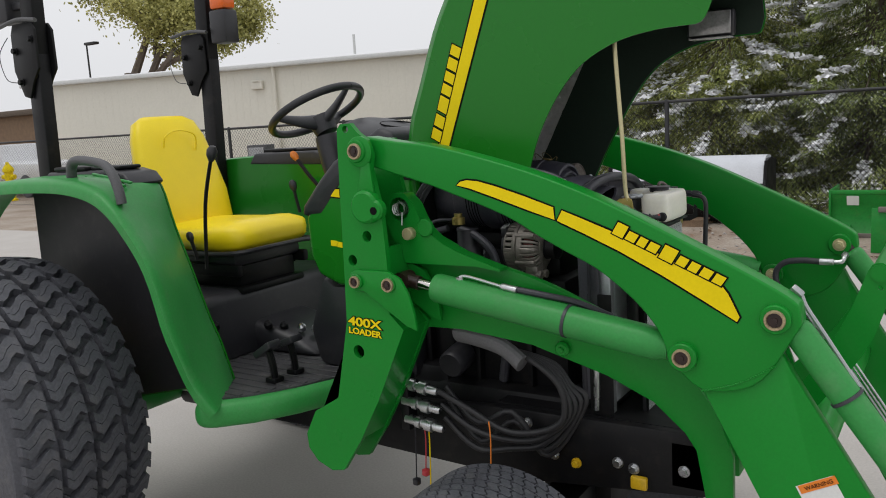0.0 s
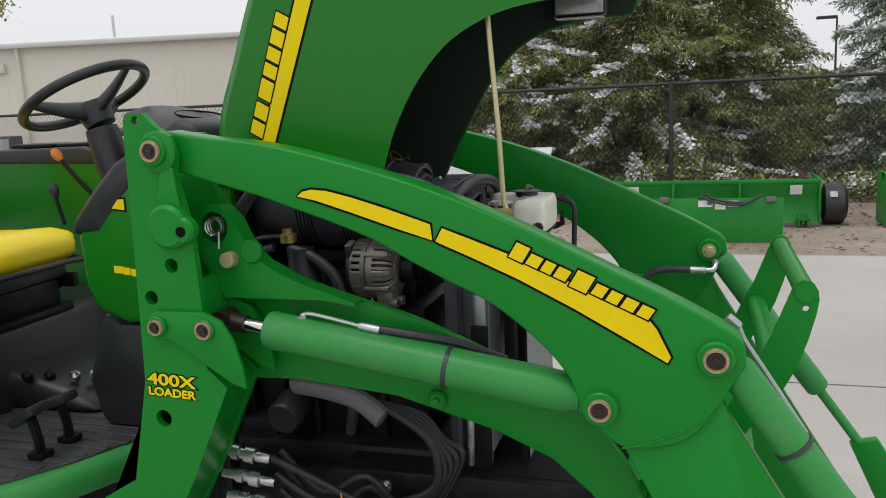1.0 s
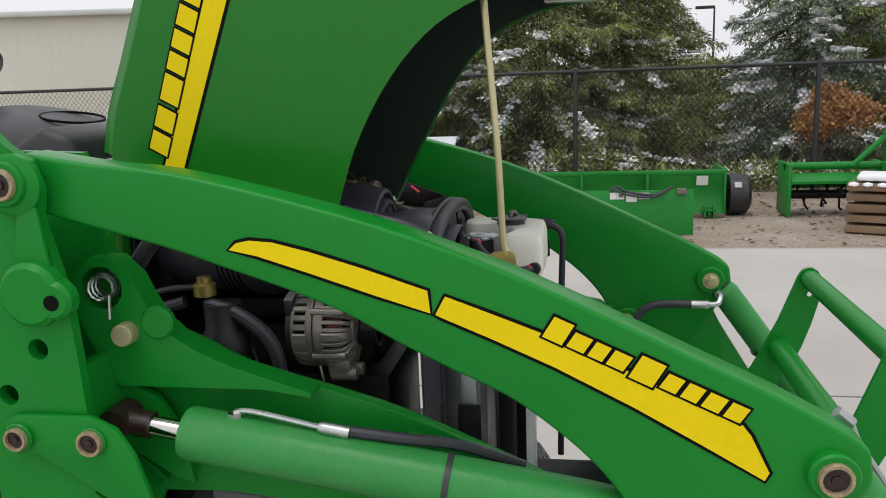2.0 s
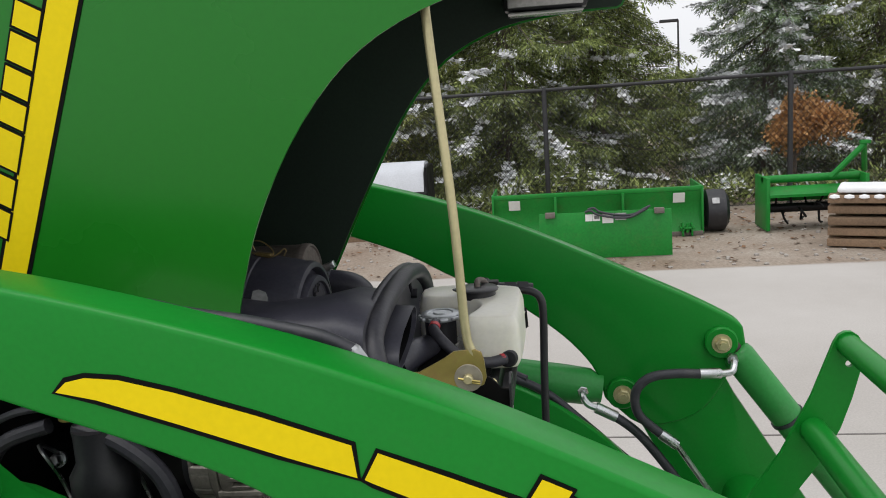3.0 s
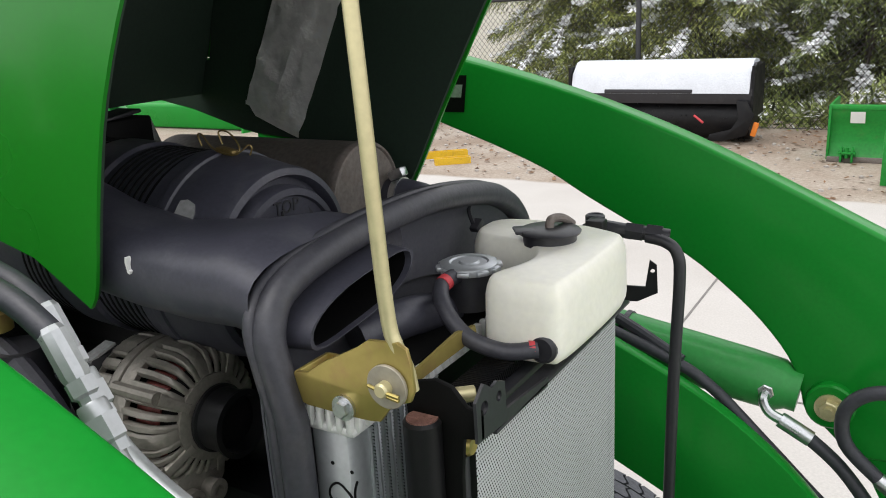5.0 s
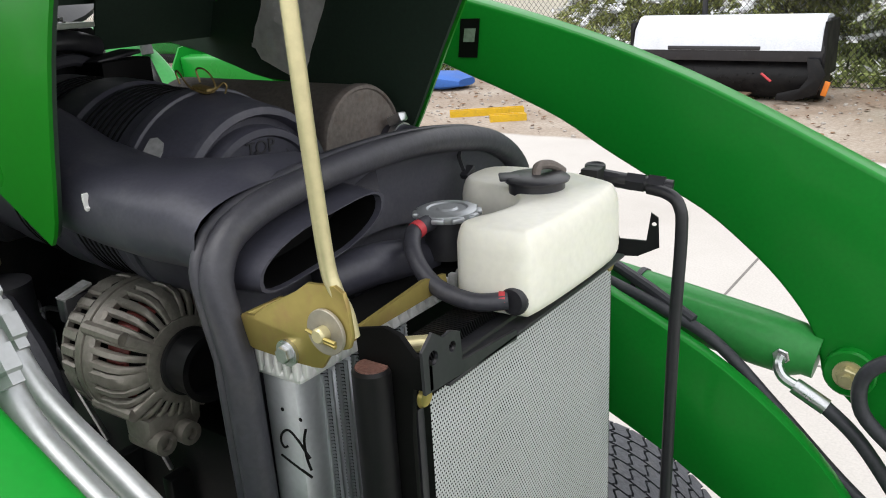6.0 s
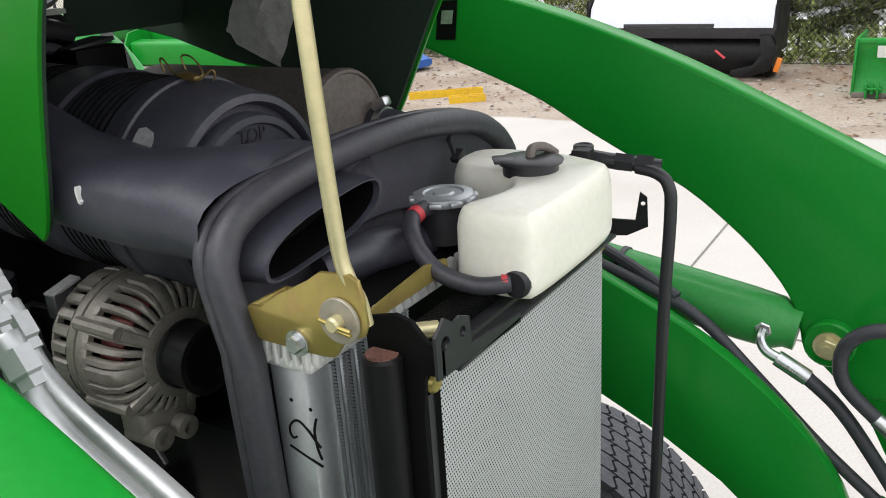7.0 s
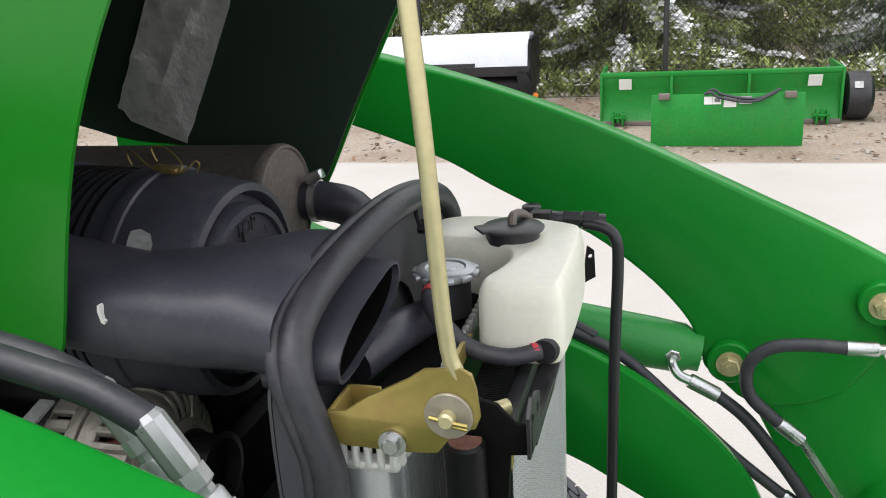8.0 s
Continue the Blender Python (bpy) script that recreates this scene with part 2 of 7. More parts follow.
def prism(outline, y0, y1, holes=(), bevel=0.0, bm=None, segments=2):
    """A plate with an outline in x and z, from y0 to y1; holes are (x, z, radius)."""
    b = bmesh.new()
    loop = [b.verts.new((q[0], y0, q[1])) for q in outline]
    if holes:
        edges = [b.edges.new((loop[i - 1], loop[i])) for i in range(len(loop))]
        for hx, hz, r in holes:
            ring = [b.verts.new((hx + r * math.cos(k * math.tau / 16), y0, hz + r * math.sin(k * math.tau / 16))) for k in range(16)]
            edges += [b.edges.new((ring[i - 1], ring[i])) for i in range(16)]
        bmesh.ops.triangle_fill(b, use_beauty=True, use_dissolve=False, edges=edges)
    else:
        b.faces.new(loop)
    made = bmesh.ops.extrude_face_region(b, geom=list(b.faces))
    bmesh.ops.translate(b, vec=(0, y1 - y0, 0), verts=[v for v in made["geom"] if isinstance(v, bmesh.types.BMVert)])
    bmesh.ops.recalc_face_normals(b, faces=b.faces)
    soften(b, bevel, segments)
    return merge(bm, b)


def turned(profile, at, axis, seg=24, bm=None, close=True):
    """A turned body: rows of (radius, height along the axis)."""
    b = bmesh.new()
    z = Vector(axis).normalized()
    x = z.orthogonal().normalized()
    y = z.cross(x)
    rings = []
    for r, h in profile:
        rings.append([b.verts.new(Vector(at) + z * h + (x * math.cos(k * math.tau / seg) + y * math.sin(k * math.tau / seg)) * max(r, 1e-4)) for k in range(seg)])
    for a, c in zip(rings, rings[1:]):
        for k in range(seg):
            b.faces.new((a[k], a[(k + 1) % seg], c[(k + 1) % seg], c[k]))
    if close:
        b.faces.new(rings[0][::-1])
        b.faces.new(rings[-1])
    return merge(bm, b)


def tube(points, r, seg=10, bm=None, n=5, smooth=True, flat=1.0):
    """A round bar or hose along the points."""
    path = curve(points, n) if smooth and len(points) > 2 else [Vector(q) for q in points]
    b = bmesh.new()
    t0 = (path[1] - path[0]).normalized()
    u = t0.orthogonal().normalized()
    rings = []
    for i, q in enumerate(path):
        t = (path[min(i + 1, len(path) - 1)] - path[max(i - 1, 0)]).normalized()
        u = (u - t * u.dot(t)).normalized()
        v = t.cross(u)
        rr = r if not isinstance(r, (list, tuple)) else r[0] + (r[1] - r[0]) * i / (len(path) - 1)
        rings.append([b.verts.new(q + (u * math.cos(k * math.tau / seg) * flat + v * math.sin(k * math.tau / seg)) * rr) for k in range(seg)])
    for a, c in zip(rings, rings[1:]):
        for k in range(seg):
            b.faces.new((a[k], a[(k + 1) % seg], c[(k + 1) % seg], c[k]))
    b.faces.new(rings[0][::-1])
    b.faces.new(rings[-1])
    return merge(bm, b)


def hexhead(at, axis, r, h, bm=None):
    bm = turned([(r * 1.35, 0), (r * 1.35, h * 0.25)], at, axis, 20, bm)
    return turned([(r, h * 0.25), (r, h * 0.9), (r * 0.85, h)], at, axis, 6, bm)


def sheet(points_a, points_b, thick, mid=(), bm=None):
    """A thin skin lofted between rows of points, with the given thickness along its normal."""
    b = bmesh.new()
    rows = [[b.verts.new(q) for q in row] for row in (points_a, *mid, points_b)]
    for a, c in zip(rows, rows[1:]):
        for k in range(len(a) - 1):
            b.faces.new((a[k], a[k + 1], c[k + 1], c[k]))
    bmesh.ops.recalc_face_normals(b, faces=b.faces)
    bmesh.ops.solidify(b, geom=list(b.faces), thickness=thick)
    return merge(bm, b)


def lettering(text, at, size, mat, parent, turn, depth=0.0008, name="lettering", label="", shear=0.0, width=1.0, weight=0.0):
    """Flat letters in the built-in font, as a mesh. turn maps the text's plane into the world."""
    cu = bpy.data.curves.new(name, "FONT")
    cu.body, cu.size, cu.extrude, cu.shear, cu.offset = text, size, depth, shear, weight
    cu.align_x, cu.align_y = "CENTER", "CENTER"
    tmp = bpy.data.objects.new(name, cu)
    scene.collection.objects.link(tmp)
    me = bpy.data.meshes.new_from_object(tmp.evaluated_get(bpy.context.evaluated_depsgraph_get()))
    bpy.data.objects.remove(tmp)
    b = bmesh.new()
    b.from_mesh(me)
    b.transform(Matrix.Translation(at) @ turn.to_4x4() @ Matrix.Diagonal((width, 1, 1, 1)))
    return part(name, b, mat, parent, label)


# The plane of a plate that faces the walkway beside the tractor: letters run forward, their tops up.
SIDEWAYS = Matrix(((1, 0, 0), (0, 0, -1), (0, 1, 0)))


# ---- ground ----
def ground_material():
    m = material("ground", (0.5, 0.5, 0.5), 0.85)
    n, l = m.node_tree.nodes, m.node_tree.links
    b = n["Principled BSDF"]
    tc = n.new("ShaderNodeTexCoord")
    sep = n.new("ShaderNodeSeparateXYZ")
    l.new(tc.outputs["Object"], sep.inputs[0])
    wav = n.new("ShaderNodeTexNoise")
    wav.inputs["Scale"].default_value, wav.inputs["Detail"].default_value = 1.4, 6
    l.new(tc.outputs["Object"], wav.inputs["Vector"])
    off = n.new("ShaderNodeMath")
    off.operation, off.inputs[1].default_value = "MULTIPLY_ADD", 0.22
    l.new(wav.outputs["Fac"], off.inputs[0])
    l.new(sep.outputs["Y"], off.inputs[2])
    edge = n.new("ShaderNodeMapRange")
    edge.inputs["From Min"].default_value, edge.inputs["From Max"].default_value = 6.52, 6.60
    l.new(off.outputs[0], edge.inputs["Value"])

    def blotch(scale, lo, hi, detail=6.0, rough=0.6):
        t = n.new("ShaderNodeTexNoise")
        t.inputs["Scale"].default_value, t.inputs["Detail"].default_value, t.inputs["Roughness"].default_value = scale, detail, rough
        l.new(tc.outputs["Object"], t.inputs["Vector"])
        r = n.new("ShaderNodeValToRGB")
        r.color_ramp.elements[0].position, r.color_ramp.elements[1].position = 0.35, 0.65
        r.color_ramp.elements[0].color, r.color_ramp.elements[1].color = (*lo, 1), (*hi, 1)
        l.new(t.outputs["Fac"], r.inputs["Fac"])
        return r.outputs["Color"]

    def mix(kind, a, c, fac):
        x = n.new("ShaderNodeMix")
        x.data_type, x.blend_type = "RGBA", kind
        if isinstance(fac, float):
            x.inputs["Factor"].default_value = fac
        else:
            l.new(fac, x.inputs["Factor"])
        l.new(a, x.inputs["A"])
        l.new(c, x.inputs["B"])
        return x.outputs["Result"]

    concrete = mix("MULTIPLY", blotch(0.5, (0.455, 0.425, 0.395), (0.535, 0.507, 0.478)), blotch(90, (0.86, 0.86, 0.86), (1, 1, 1)), 1.0)
    gravel = mix("MULTIPLY", blotch(0.9, (0.31, 0.235, 0.175), (0.47, 0.41, 0.345)), blotch(28, (0.55, 0.52, 0.50), (1, 1, 1), 8, 0.75), 1.0)
    l.new(mix("MIX", concrete, gravel, edge.outputs[0]), b.inputs["Base Color"])
    return m


bm = bmesh.new()
ring = [-400, -60, -20, -8, 0, 6.4, 8, 10, 14, 30, 80, 400]
grid = [[bm.verts.new((x, y, -0.03 if y > 400 else 0.0)) for y in ring] for x in (-400, -80, -30, -12, -4, 4, 12, 40, 400)]
for a, c in zip(grid, grid[1:]):
    for k in range(len(ring) - 1):
        bm.faces.new((a[k], a[k + 1], c[k + 1], c[k]))
tagged(part("ground", bm, ground_material()), "pale concrete yard with a gravel strip of leaves", "ground", kind="structure")

# Sawn joints in the yard, as thin dark strips of sealant.
JOINT = material("joint_sealant", (0.17, 0.16, 0.15), 0.9, 0, 0.3, 8, 60, 0.02)
bm = bmesh.new()
block((14.0, 0.012, 0.004), (-1.0, 2.67, 0.001), bm=bm)
block((0.012, 3.7, 0.004), (-0.05, 4.53, 0.001), bm=bm)
tagged(part("expansion_joint", bm, JOINT), "narrow dark sealed joints in the concrete yard", "joint", kind="structure")

# Loose leaves and stones on the strip before the fence.
rng = np.random.default_rng(3)
bm = bmesh.new()
for k in range(1500):
    x, y = rng.uniform(-7, 9), 6.45 + 3.6 * rng.random() ** 0.7
    a, s = rng.uniform(0, math.tau), rng.uniform(0.015, 0.045)
    dx, dy = Vector((math.cos(a), math.sin(a), 0)) * s, Vector((-math.sin(a), math.cos(a), 0)) * s * 0.6
    c = Vector((x, y, 0.006 + 0.012 * rng.random()))
    bm.faces.new([bm.verts.new(c + v + Vector((0, 0, rng.uniform(-0.005, 0.015)))) for v in (dx, dy, -dx, -dy)])
tagged(part("leaf_litter", bm, LITTER), "brown fallen leaves scattered over the gravel strip", "leaves", kind="stuff")
bm = bmesh.new()
for k in range(900):
    x, y = rng.uniform(-7, 9), 6.5 + 3.4 * rng.random()
    s = rng.uniform(0.008, 0.03)
    bmesh.ops.create_icosphere(bm, subdivisions=1, radius=s, matrix=Matrix.Translation((x, y, s * 0.3)) @ Matrix.Diagonal((1, rng.uniform(0.6, 1), rng.uniform(0.4, 0.8), 1)))
STONE = material("gravel_stone", (0.36, 0.33, 0.30), 0.9, 0, 0.35, 3, 50, 0.03)
tagged(part("gravel", bm, STONE), "small grey stones lying on the gravel strip", "gravel", kind="stuff")


# ---- front loader ----
LX = (-0.10, 0.0, 0.55)
loader = thing("front_loader", LX, "green front loader with curved arms and yellow stripe decals", "loader")


def smooth_outline(points, n=3):
    return [(v.x, v.y) for v in curve([(p[0], p[1], 0) for p in points], n)]


ARM_TOP = [(-0.04, 1.636), (0.07, 1.617), (0.19, 1.602), (0.33, 1.570), (0.50, 1.522), (0.645, 1.470), (0.75, 1.425), (0.85, 1.378), (0.955, 1.327), (1.06, 1.276), (1.15, 1.226), (1.178, 1.203)]
ARM_END = [(1.184, 1.16), (1.150, 1.10), (1.128, 1.06), (1.095, 1.015), (1.045, 0.985), (0.958, 0.972), (0.908, 1.008)]
ARM_LOW = [(0.872, 1.040), (0.864, 1.075), (0.845, 1.120), (0.802, 1.173), (0.750, 1.220), (0.684, 1.268), (0.60, 1.309), (0.52, 1.350), (0.445, 1.392), (0.35, 1.43), (0.26, 1.461), (0.185, 1.487), (0.06, 1.522), (-0.04, 1.550)]
MAST = [(-0.120, 1.660), (-0.105, 1.676), (-0.070, 1.677), (-0.045, 1.650), (-0.010, 1.625), (0.004, 1.585), (-0.004, 1.540), (0.012, 1.47), (0.024, 1.42), (0.030, 1.32), (0.034, 1.22), (0.030, 1.10), (0.078, 1.055), (-0.035, 0.82), (-0.12, 0.672), (-0.200, 0.558), (-0.25, 0.548), (-0.309, 0.57), (-0.345, 0.610), (-0.350, 0.66), (-0.303, 0.745), (-0.200, 0.805), (-0.140, 1.06), (-0.134, 1.225), (-0.122, 1.63)]
MAST_HOLES = [(-0.035, 1.337, 0.017), (-0.097, 1.261, 0.017), (-0.100, 0.970, 0.021), (-0.088, 1.660, 0.011)]
RAIL = [(0.0, 1.20), (0.03, 1.33), (0.13, 1.315), (0.24, 1.262), (0.456, 1.200), (0.595, 1.144), (0.728, 1.082), (0.812, 1.028), (0.893, 0.958), (0.957, 0.872), (1.0, 0.76), (1.0, 0.62), (0.93, 0.62)]
RAIL_LOW = {-1: [(0.905, 0.76), (0.875, 0.805), (0.79, 0.880), (0.66, 0.938), (0.43, 1.004), (0.19, 1.030), (0.056, 1.027)], 1: [(0.905, 0.70), (0.865, 0.770), (0.79, 0.834), (0.69, 0.893), (0.58, 0.945), (0.43, 0.998), (0.19, 1.030), (0.056, 1.027)]}
LATCH = [(-0.005, 1.30), (-0.032, 1.36), (-0.030, 1.43), (0.0, 1.458), (0.040, 1.456), (0.072, 1.424), (0.088, 1.388), (0.108, 1.352), (0.135, 1.326), (0.17, 1.303), (0.22, 1.281), (0.29, 1.258), (0.36, 1.236), (0.36, 1.228), (0.28, 1.240), (0.20, 1.240), (0.03, 1.24)]
LINK = [(-0.108, 1.20), (-0.100, 1.222), (-0.080, 1.234), (0.045, 1.234), (0.085, 1.215), (0.112, 1.17), (0.130, 1.11), (0.136, 1.06), (0.10, 1.072), (-0.050, 1.168), (-0.085, 1.166), (-0.102, 1.18)]


def pin(at, axis, boss, outer, parent, weight=0.03, name="pivot_pin"):
    """A pivot: a welded green boss, a steel pin with a dark bore and a grease nipple in it."""
    a = Vector(axis)
    b = part("boss", turned([(boss, 0), (boss, weight * 0.8), (boss * 0.92, weight)], at, axis, 28), GREEN, parent)
    part(name, turned([(outer, 0), (outer, weight + 0.005), (outer * 0.94, weight + 0.008), (outer * 0.76, weight + 0.008), (outer * 0.70, weight + 0.0025), (0.001, weight + 0.002)], at, axis, 24), PIN, b, "worn steel pivot pin")
    part("bore", turned([(outer * 0.70, 0), (outer * 0.70, 0.002), (outer * 0.32, 0.0025), (outer * 0.30, 0.0055), (outer * 0.10, 0.006)], Vector(at) + a * (weight + 0.0015), axis, 12), GREASE, b, "dark greasy bore")
    return b


GREASE = material("dark_rusty_grease", (0.030, 0.016, 0.013), 0.35, 0.1, 0.4, 40, 160, 0.02)
PIN = material("greasy_pin_steel", (0.42, 0.33, 0.20), 0.45, 0.45, 0.35, 30, 160, 0.01, 0, (0.05, 0.035, 0.03), 0.6)


def loader_side(s):
    """One side of the loader; s is -1 beside the walkway and +1 on the other side."""
    def plate(outline, a, c, **kw):
        return prism(outline, *sorted((s * a, s * c)), **kw)

    out = (0, s, 0)
    # boom: upper arm with rounded edges, and the lower leg that is lapped under the knee
    arm_outline = smooth_outline(ARM_TOP, 3) + smooth_outline(ARM_END, 2) + smooth_outline(ARM_LOW, 3)
    arm = part("boom_arm", plate(arm_outline, 0.525 if s > 0 else 0.508, 0.575, bevel=0.013, segments=4), GREEN, loader, "curved green upper loader arm", sharp=50)
    leg = [(0.945, 0.990), (1.14, 1.085), (1.160, 1.045), (1.66, 0.225), (1.60, 0.18), (1.40, 0.12), (1.33, 0.245)]
    part("boom_leg", plate(leg, 0.530, 0.565, bevel=0.006), GREEN, loader)
    bm = bmesh.new()
    for k in range(30):
        t = k / 29
        q = Vector((0.955, s * 0.5762, 0.974)).lerp(Vector((1.125, s * 0.5762, 1.055)), t)
        q.z -= 0.012 * math.sin(t * math.pi)
        bmesh.ops.create_icosphere(bm, subdivisions=1, radius=0.0026, matrix=Matrix.Translation(q) @ Matrix.Diagonal((1.4, 0.8, 1, 1)))
    part("weld_bead", bm, GREEN, arm)
    # mast: two cheek plates with a spine between them
    mast = part("mast", plate(MAST, 0.583, 0.602, holes=MAST_HOLES), GREEN, loader, "upright green loader mast with drilled holes")
    inner = [(x, z) for x, z in MAST if z < 1.64]
    part("mast_cheek", plate(inner, 0.448, 0.466), GREEN, mast)
    part("mast_spine", plate([(-0.134, 1.52), (-0.118, 1.52), (-0.120, 1.06), (-0.18, 0.82), (-0.29, 0.70), (-0.335, 0.62), (-0.345, 0.64), (-0.300, 0.735), (-0.198, 0.80), (-0.138, 1.06)], 0.466, 0.583), GREEN, mast)
    part("mast_web", plate([(0.018, 1.30), (0.027, 1.20), (0.028, 1.10), (0.072, 1.052), (-0.040, 0.82), (-0.125, 0.672), (-0.135, 0.68), (-0.055, 0.83), (0.055, 1.045), (0.012, 1.09), (0.010, 1.20), (0.002, 1.30)], 0.466, 0.583), GREEN, mast)
    # latch knuckle cast on the mast
    bm = turned([(0.052, 0), (0.050, 0.018), (0.042, 0.026)], (-0.022, s * 0.602, 1.428), out, 24)
    turned([(0.032, 0), (0.031, 0.018), (0.025, 0.025)], (0.014, s * 0.602, 1.420), out, 20, bm)
    plate([(-0.055, 1.452), (-0.030, 1.560), (0.0, 1.56), (0.006, 1.50), (0.012, 1.45)], 0.602, 0.612, bevel=0.004, bm=bm)
    part("latch_knuckle", bm, GREEN, mast)
    # no hole is cut: a flat black disc paints its shade
    part("knuckle_hole", turned([(0.012, 0), (0.012, 0.0015)], (0.016, s * 0.6272, 1.418), out, 16), BLACK_DECAL_SHADE, mast)
    part("arm_collar", turned([(0.046, 0), (0.046, 0.010), (0.040, 0.014)], (-0.034, s * 0.602, 1.592), out, 28), GREEN, mast)
    pin((-0.040, s * 0.602, 1.594), out, 0.034, 0.024, loader, 0.022)
    # link plate that carries the foot of the lift cylinder
    link = part("cylinder_link", plate(LINK, 0.604, 0.616, bevel=0.003), GREEN, loader)
    part("cylinder_link", plate(LINK, 0.470, 0.482), GREEN, loader)
    pin((-0.077, s * 0.612, 1.198), out, 0.024, 0.019, loader, 0.012)
    pin((0.046, s * 0.612, 1.195), out, 0.024, 0.021, loader, 0.010)
    # lift cylinder
    y = s * 0.533
    a, c = Vector((0.046, y, 1.195)), Vector((0.911, y, 1.057))
    d = (c - a).normalized()
    cyl = part("lift_cylinder", turned([(0.030, 0.112), (0.041, 0.114), (0.044, 0.122), (0.044, 0.75), (0.042, 0.80), (0.034, 0.815), (0.034, 0.83)], a, d, 28), GREEN_CYL_SHEEN, loader, "faded green lift cylinder", sharp=50)
    part("rod", turned([(0.017, -0.01), (0.017, 0.13)], a, d, 18), CHROME, cyl, "bright piston rod")
    bm = turned([(0.026, -0.028), (0.026, 0.028)], a, (0, 1, 0), 20)
    turned([(0.022, 0.012), (0.022, 0.055)], a, d, 16, bm)
    part("rod_eye", bm, GREASE, cyl, "greasy dark rod eye")
    part("clamp_band", turned([(0.0465, 0.540), (0.0465, 0.549)], a, d, 28), RUBBER, cyl)
    bm = turned([(0.012, 0), (0.012, 0.008)], a + d * 0.20 + Vector((0, 0, 0.042)), (0, 0, 1), 6)
    tube([a + d * 0.20 + Vector((0, 0, 0.050)), a + d * 0.23 + Vector((0, 0, 0.057)), a + d * 0.34 + Vector((0, 0, 0.052))], 0.005, 8, bm)
    turned([(0.009, 0), (0.011, 0.005), (0.011, 0.05)], a + d * 0.34 + Vector((0, 0, 0.052)), d, 12, bm)
    part("hose_fitting", bm, STEEL, cyl)
    part("hose", tube([a + d * 0.385 + Vector((0, -s * 0.004, 0.052)), a + d * 0.47 + Vector((0, -s * 0.012, 0.053)), a + d * 0.56 + Vector((0, -s * 0.040, 0.045)), a + d * 0.66 + Vector((0, -s * 0.062, 0.02))], 0.0095, 10), RUBBER, cyl)
    pin((0.911, s * 0.575, 1.057), out, 0.036, 0.0235, loader, 0.018)
    pin((1.128, s * 0.575, 1.171), out, 0.035, 0.0245, loader, 0.018)
    # inner ends of the two pins, with a nut and washer
    for x, z in ((0.911, 1.057), (1.128, 1.171)):
        nut = part("boss", turned([(0.036, 0), (0.036, 0.014), (0.033, 0.017)], (x, s * 0.525, z), (0, -s, 0), 24), GREEN, loader)
        part("nut", hexhead((x, s * 0.508, z), (0, -s, 0), 0.016, 0.016, turned([(0.008, 0), (0.008, 0.024)], (x, s * 0.508, z), (0, -s, 0), 10)), ROD, nut, "pale zinc plated nut")
    # bucket cylinder
    a, c = Vector((1.135, y, 1.180)), Vector((1.70, y, 0.395))
    d = (c - a).normalized()
    cyl = part("bucket_cylinder", turned([(0.026, 0.040), (0.033, 0.048), (0.036, 0.060), (0.036, 0.50), (0.035, 0.55), (0.028, 0.56)], a, d, 24), GREEN_CYL_SHEEN, loader, "faded green bucket cylinder", sharp=50)
    part("cylinder_eye", turned([(0.021, 0.0), (0.021, 0.05)], a, d, 18), GREASE, cyl)
    part("rod", turned([(0.015, 0.55), (0.015, 0.80)], a, d, 16), GREEN_CYL_SHEEN, cyl)
    part("clamp_band", turned([(0.0395, 0.235), (0.0395, 0.243)], a, d, 24), RUBBER, cyl)
    link_x = a + d * 0.80
    bm = plate([(link_x.x - 0.05, link_x.z + 0.03), (link_x.x + 0.03, link_x.z + 0.05), (link_x.x + 0.14, link_x.z - 0.13), (link_x.x + 0.04, link_x.z - 0.17)], 0.515, 0.551, bevel=0.008)
    part("bucket_link", bm, GREEN, loader)
    # mount rail from the mast to the front of the frame, with the latch plate on it
    rail = part("mount_rail", plate(smooth_outline(RAIL[1:11], 3) + RAIL[11:] + RAIL_LOW[s] + RAIL[:1], 0.425, 0.452, bevel=0.003), GREEN, loader, "green loader mounting rail along the engine")
    part("latch_plate", plate(LATCH, 0.452, 0.500, holes=[(0.018, 1.408, 0.036)], bevel=0.0), GREEN, rail)
    part("rib", plate([(0.12, 1.275), (0.22, 1.262), (0.22, 1.252), (0.12, 1.262)], 0.452, 0.495), GREEN, rail)
    part("latch_pin", turned([(0.019, 0), (0.019, 0.022), (0.017, 0.025)], (0.057, s * 0.500, 1.334), out, 20), ROD, rail, "pale steel latch pin")
    coil = [(0.020 + 0.021 * math.cos(k * 0.6), s * (0.472 + 0.0010 * k), 1.410 + 0.021 * math.sin(k * 0.6)) for k in range(42)] + [(0.036, s * 0.515, 1.36)]
    part("spring", tube(coil, 0.0028, 6, n=1), STEEL, rail, "coiled steel spring")
    part("spring_boot", turned([(0.037, 0), (0.037, 0.006)], (0.018, s * 0.452, 1.408), out, 20), RUBBER, rail)
    part("latch_boss", turned([(0.028, 0), (0.028, 0.010), (0.024, 0.014)], (0.112, s * 0.496, 1.352), out, 22), GREEN, rail)
    for x, z in ((0.52, 1.135), (0.53, 1.005)):
        bm = turned([(0.022, 0), (0.022, 0.012), (0.016, 0.018)], (x, s * 0.452, z), out, 18)
        part("bolt", hexhead((x, s * 0.465, z), out, 0.009, 0.012, bm), GREEN, rail)
    return arm, mast


arm_near, mast_near = loader_side(-1)
arm_far, mast_far = loader_side(1)

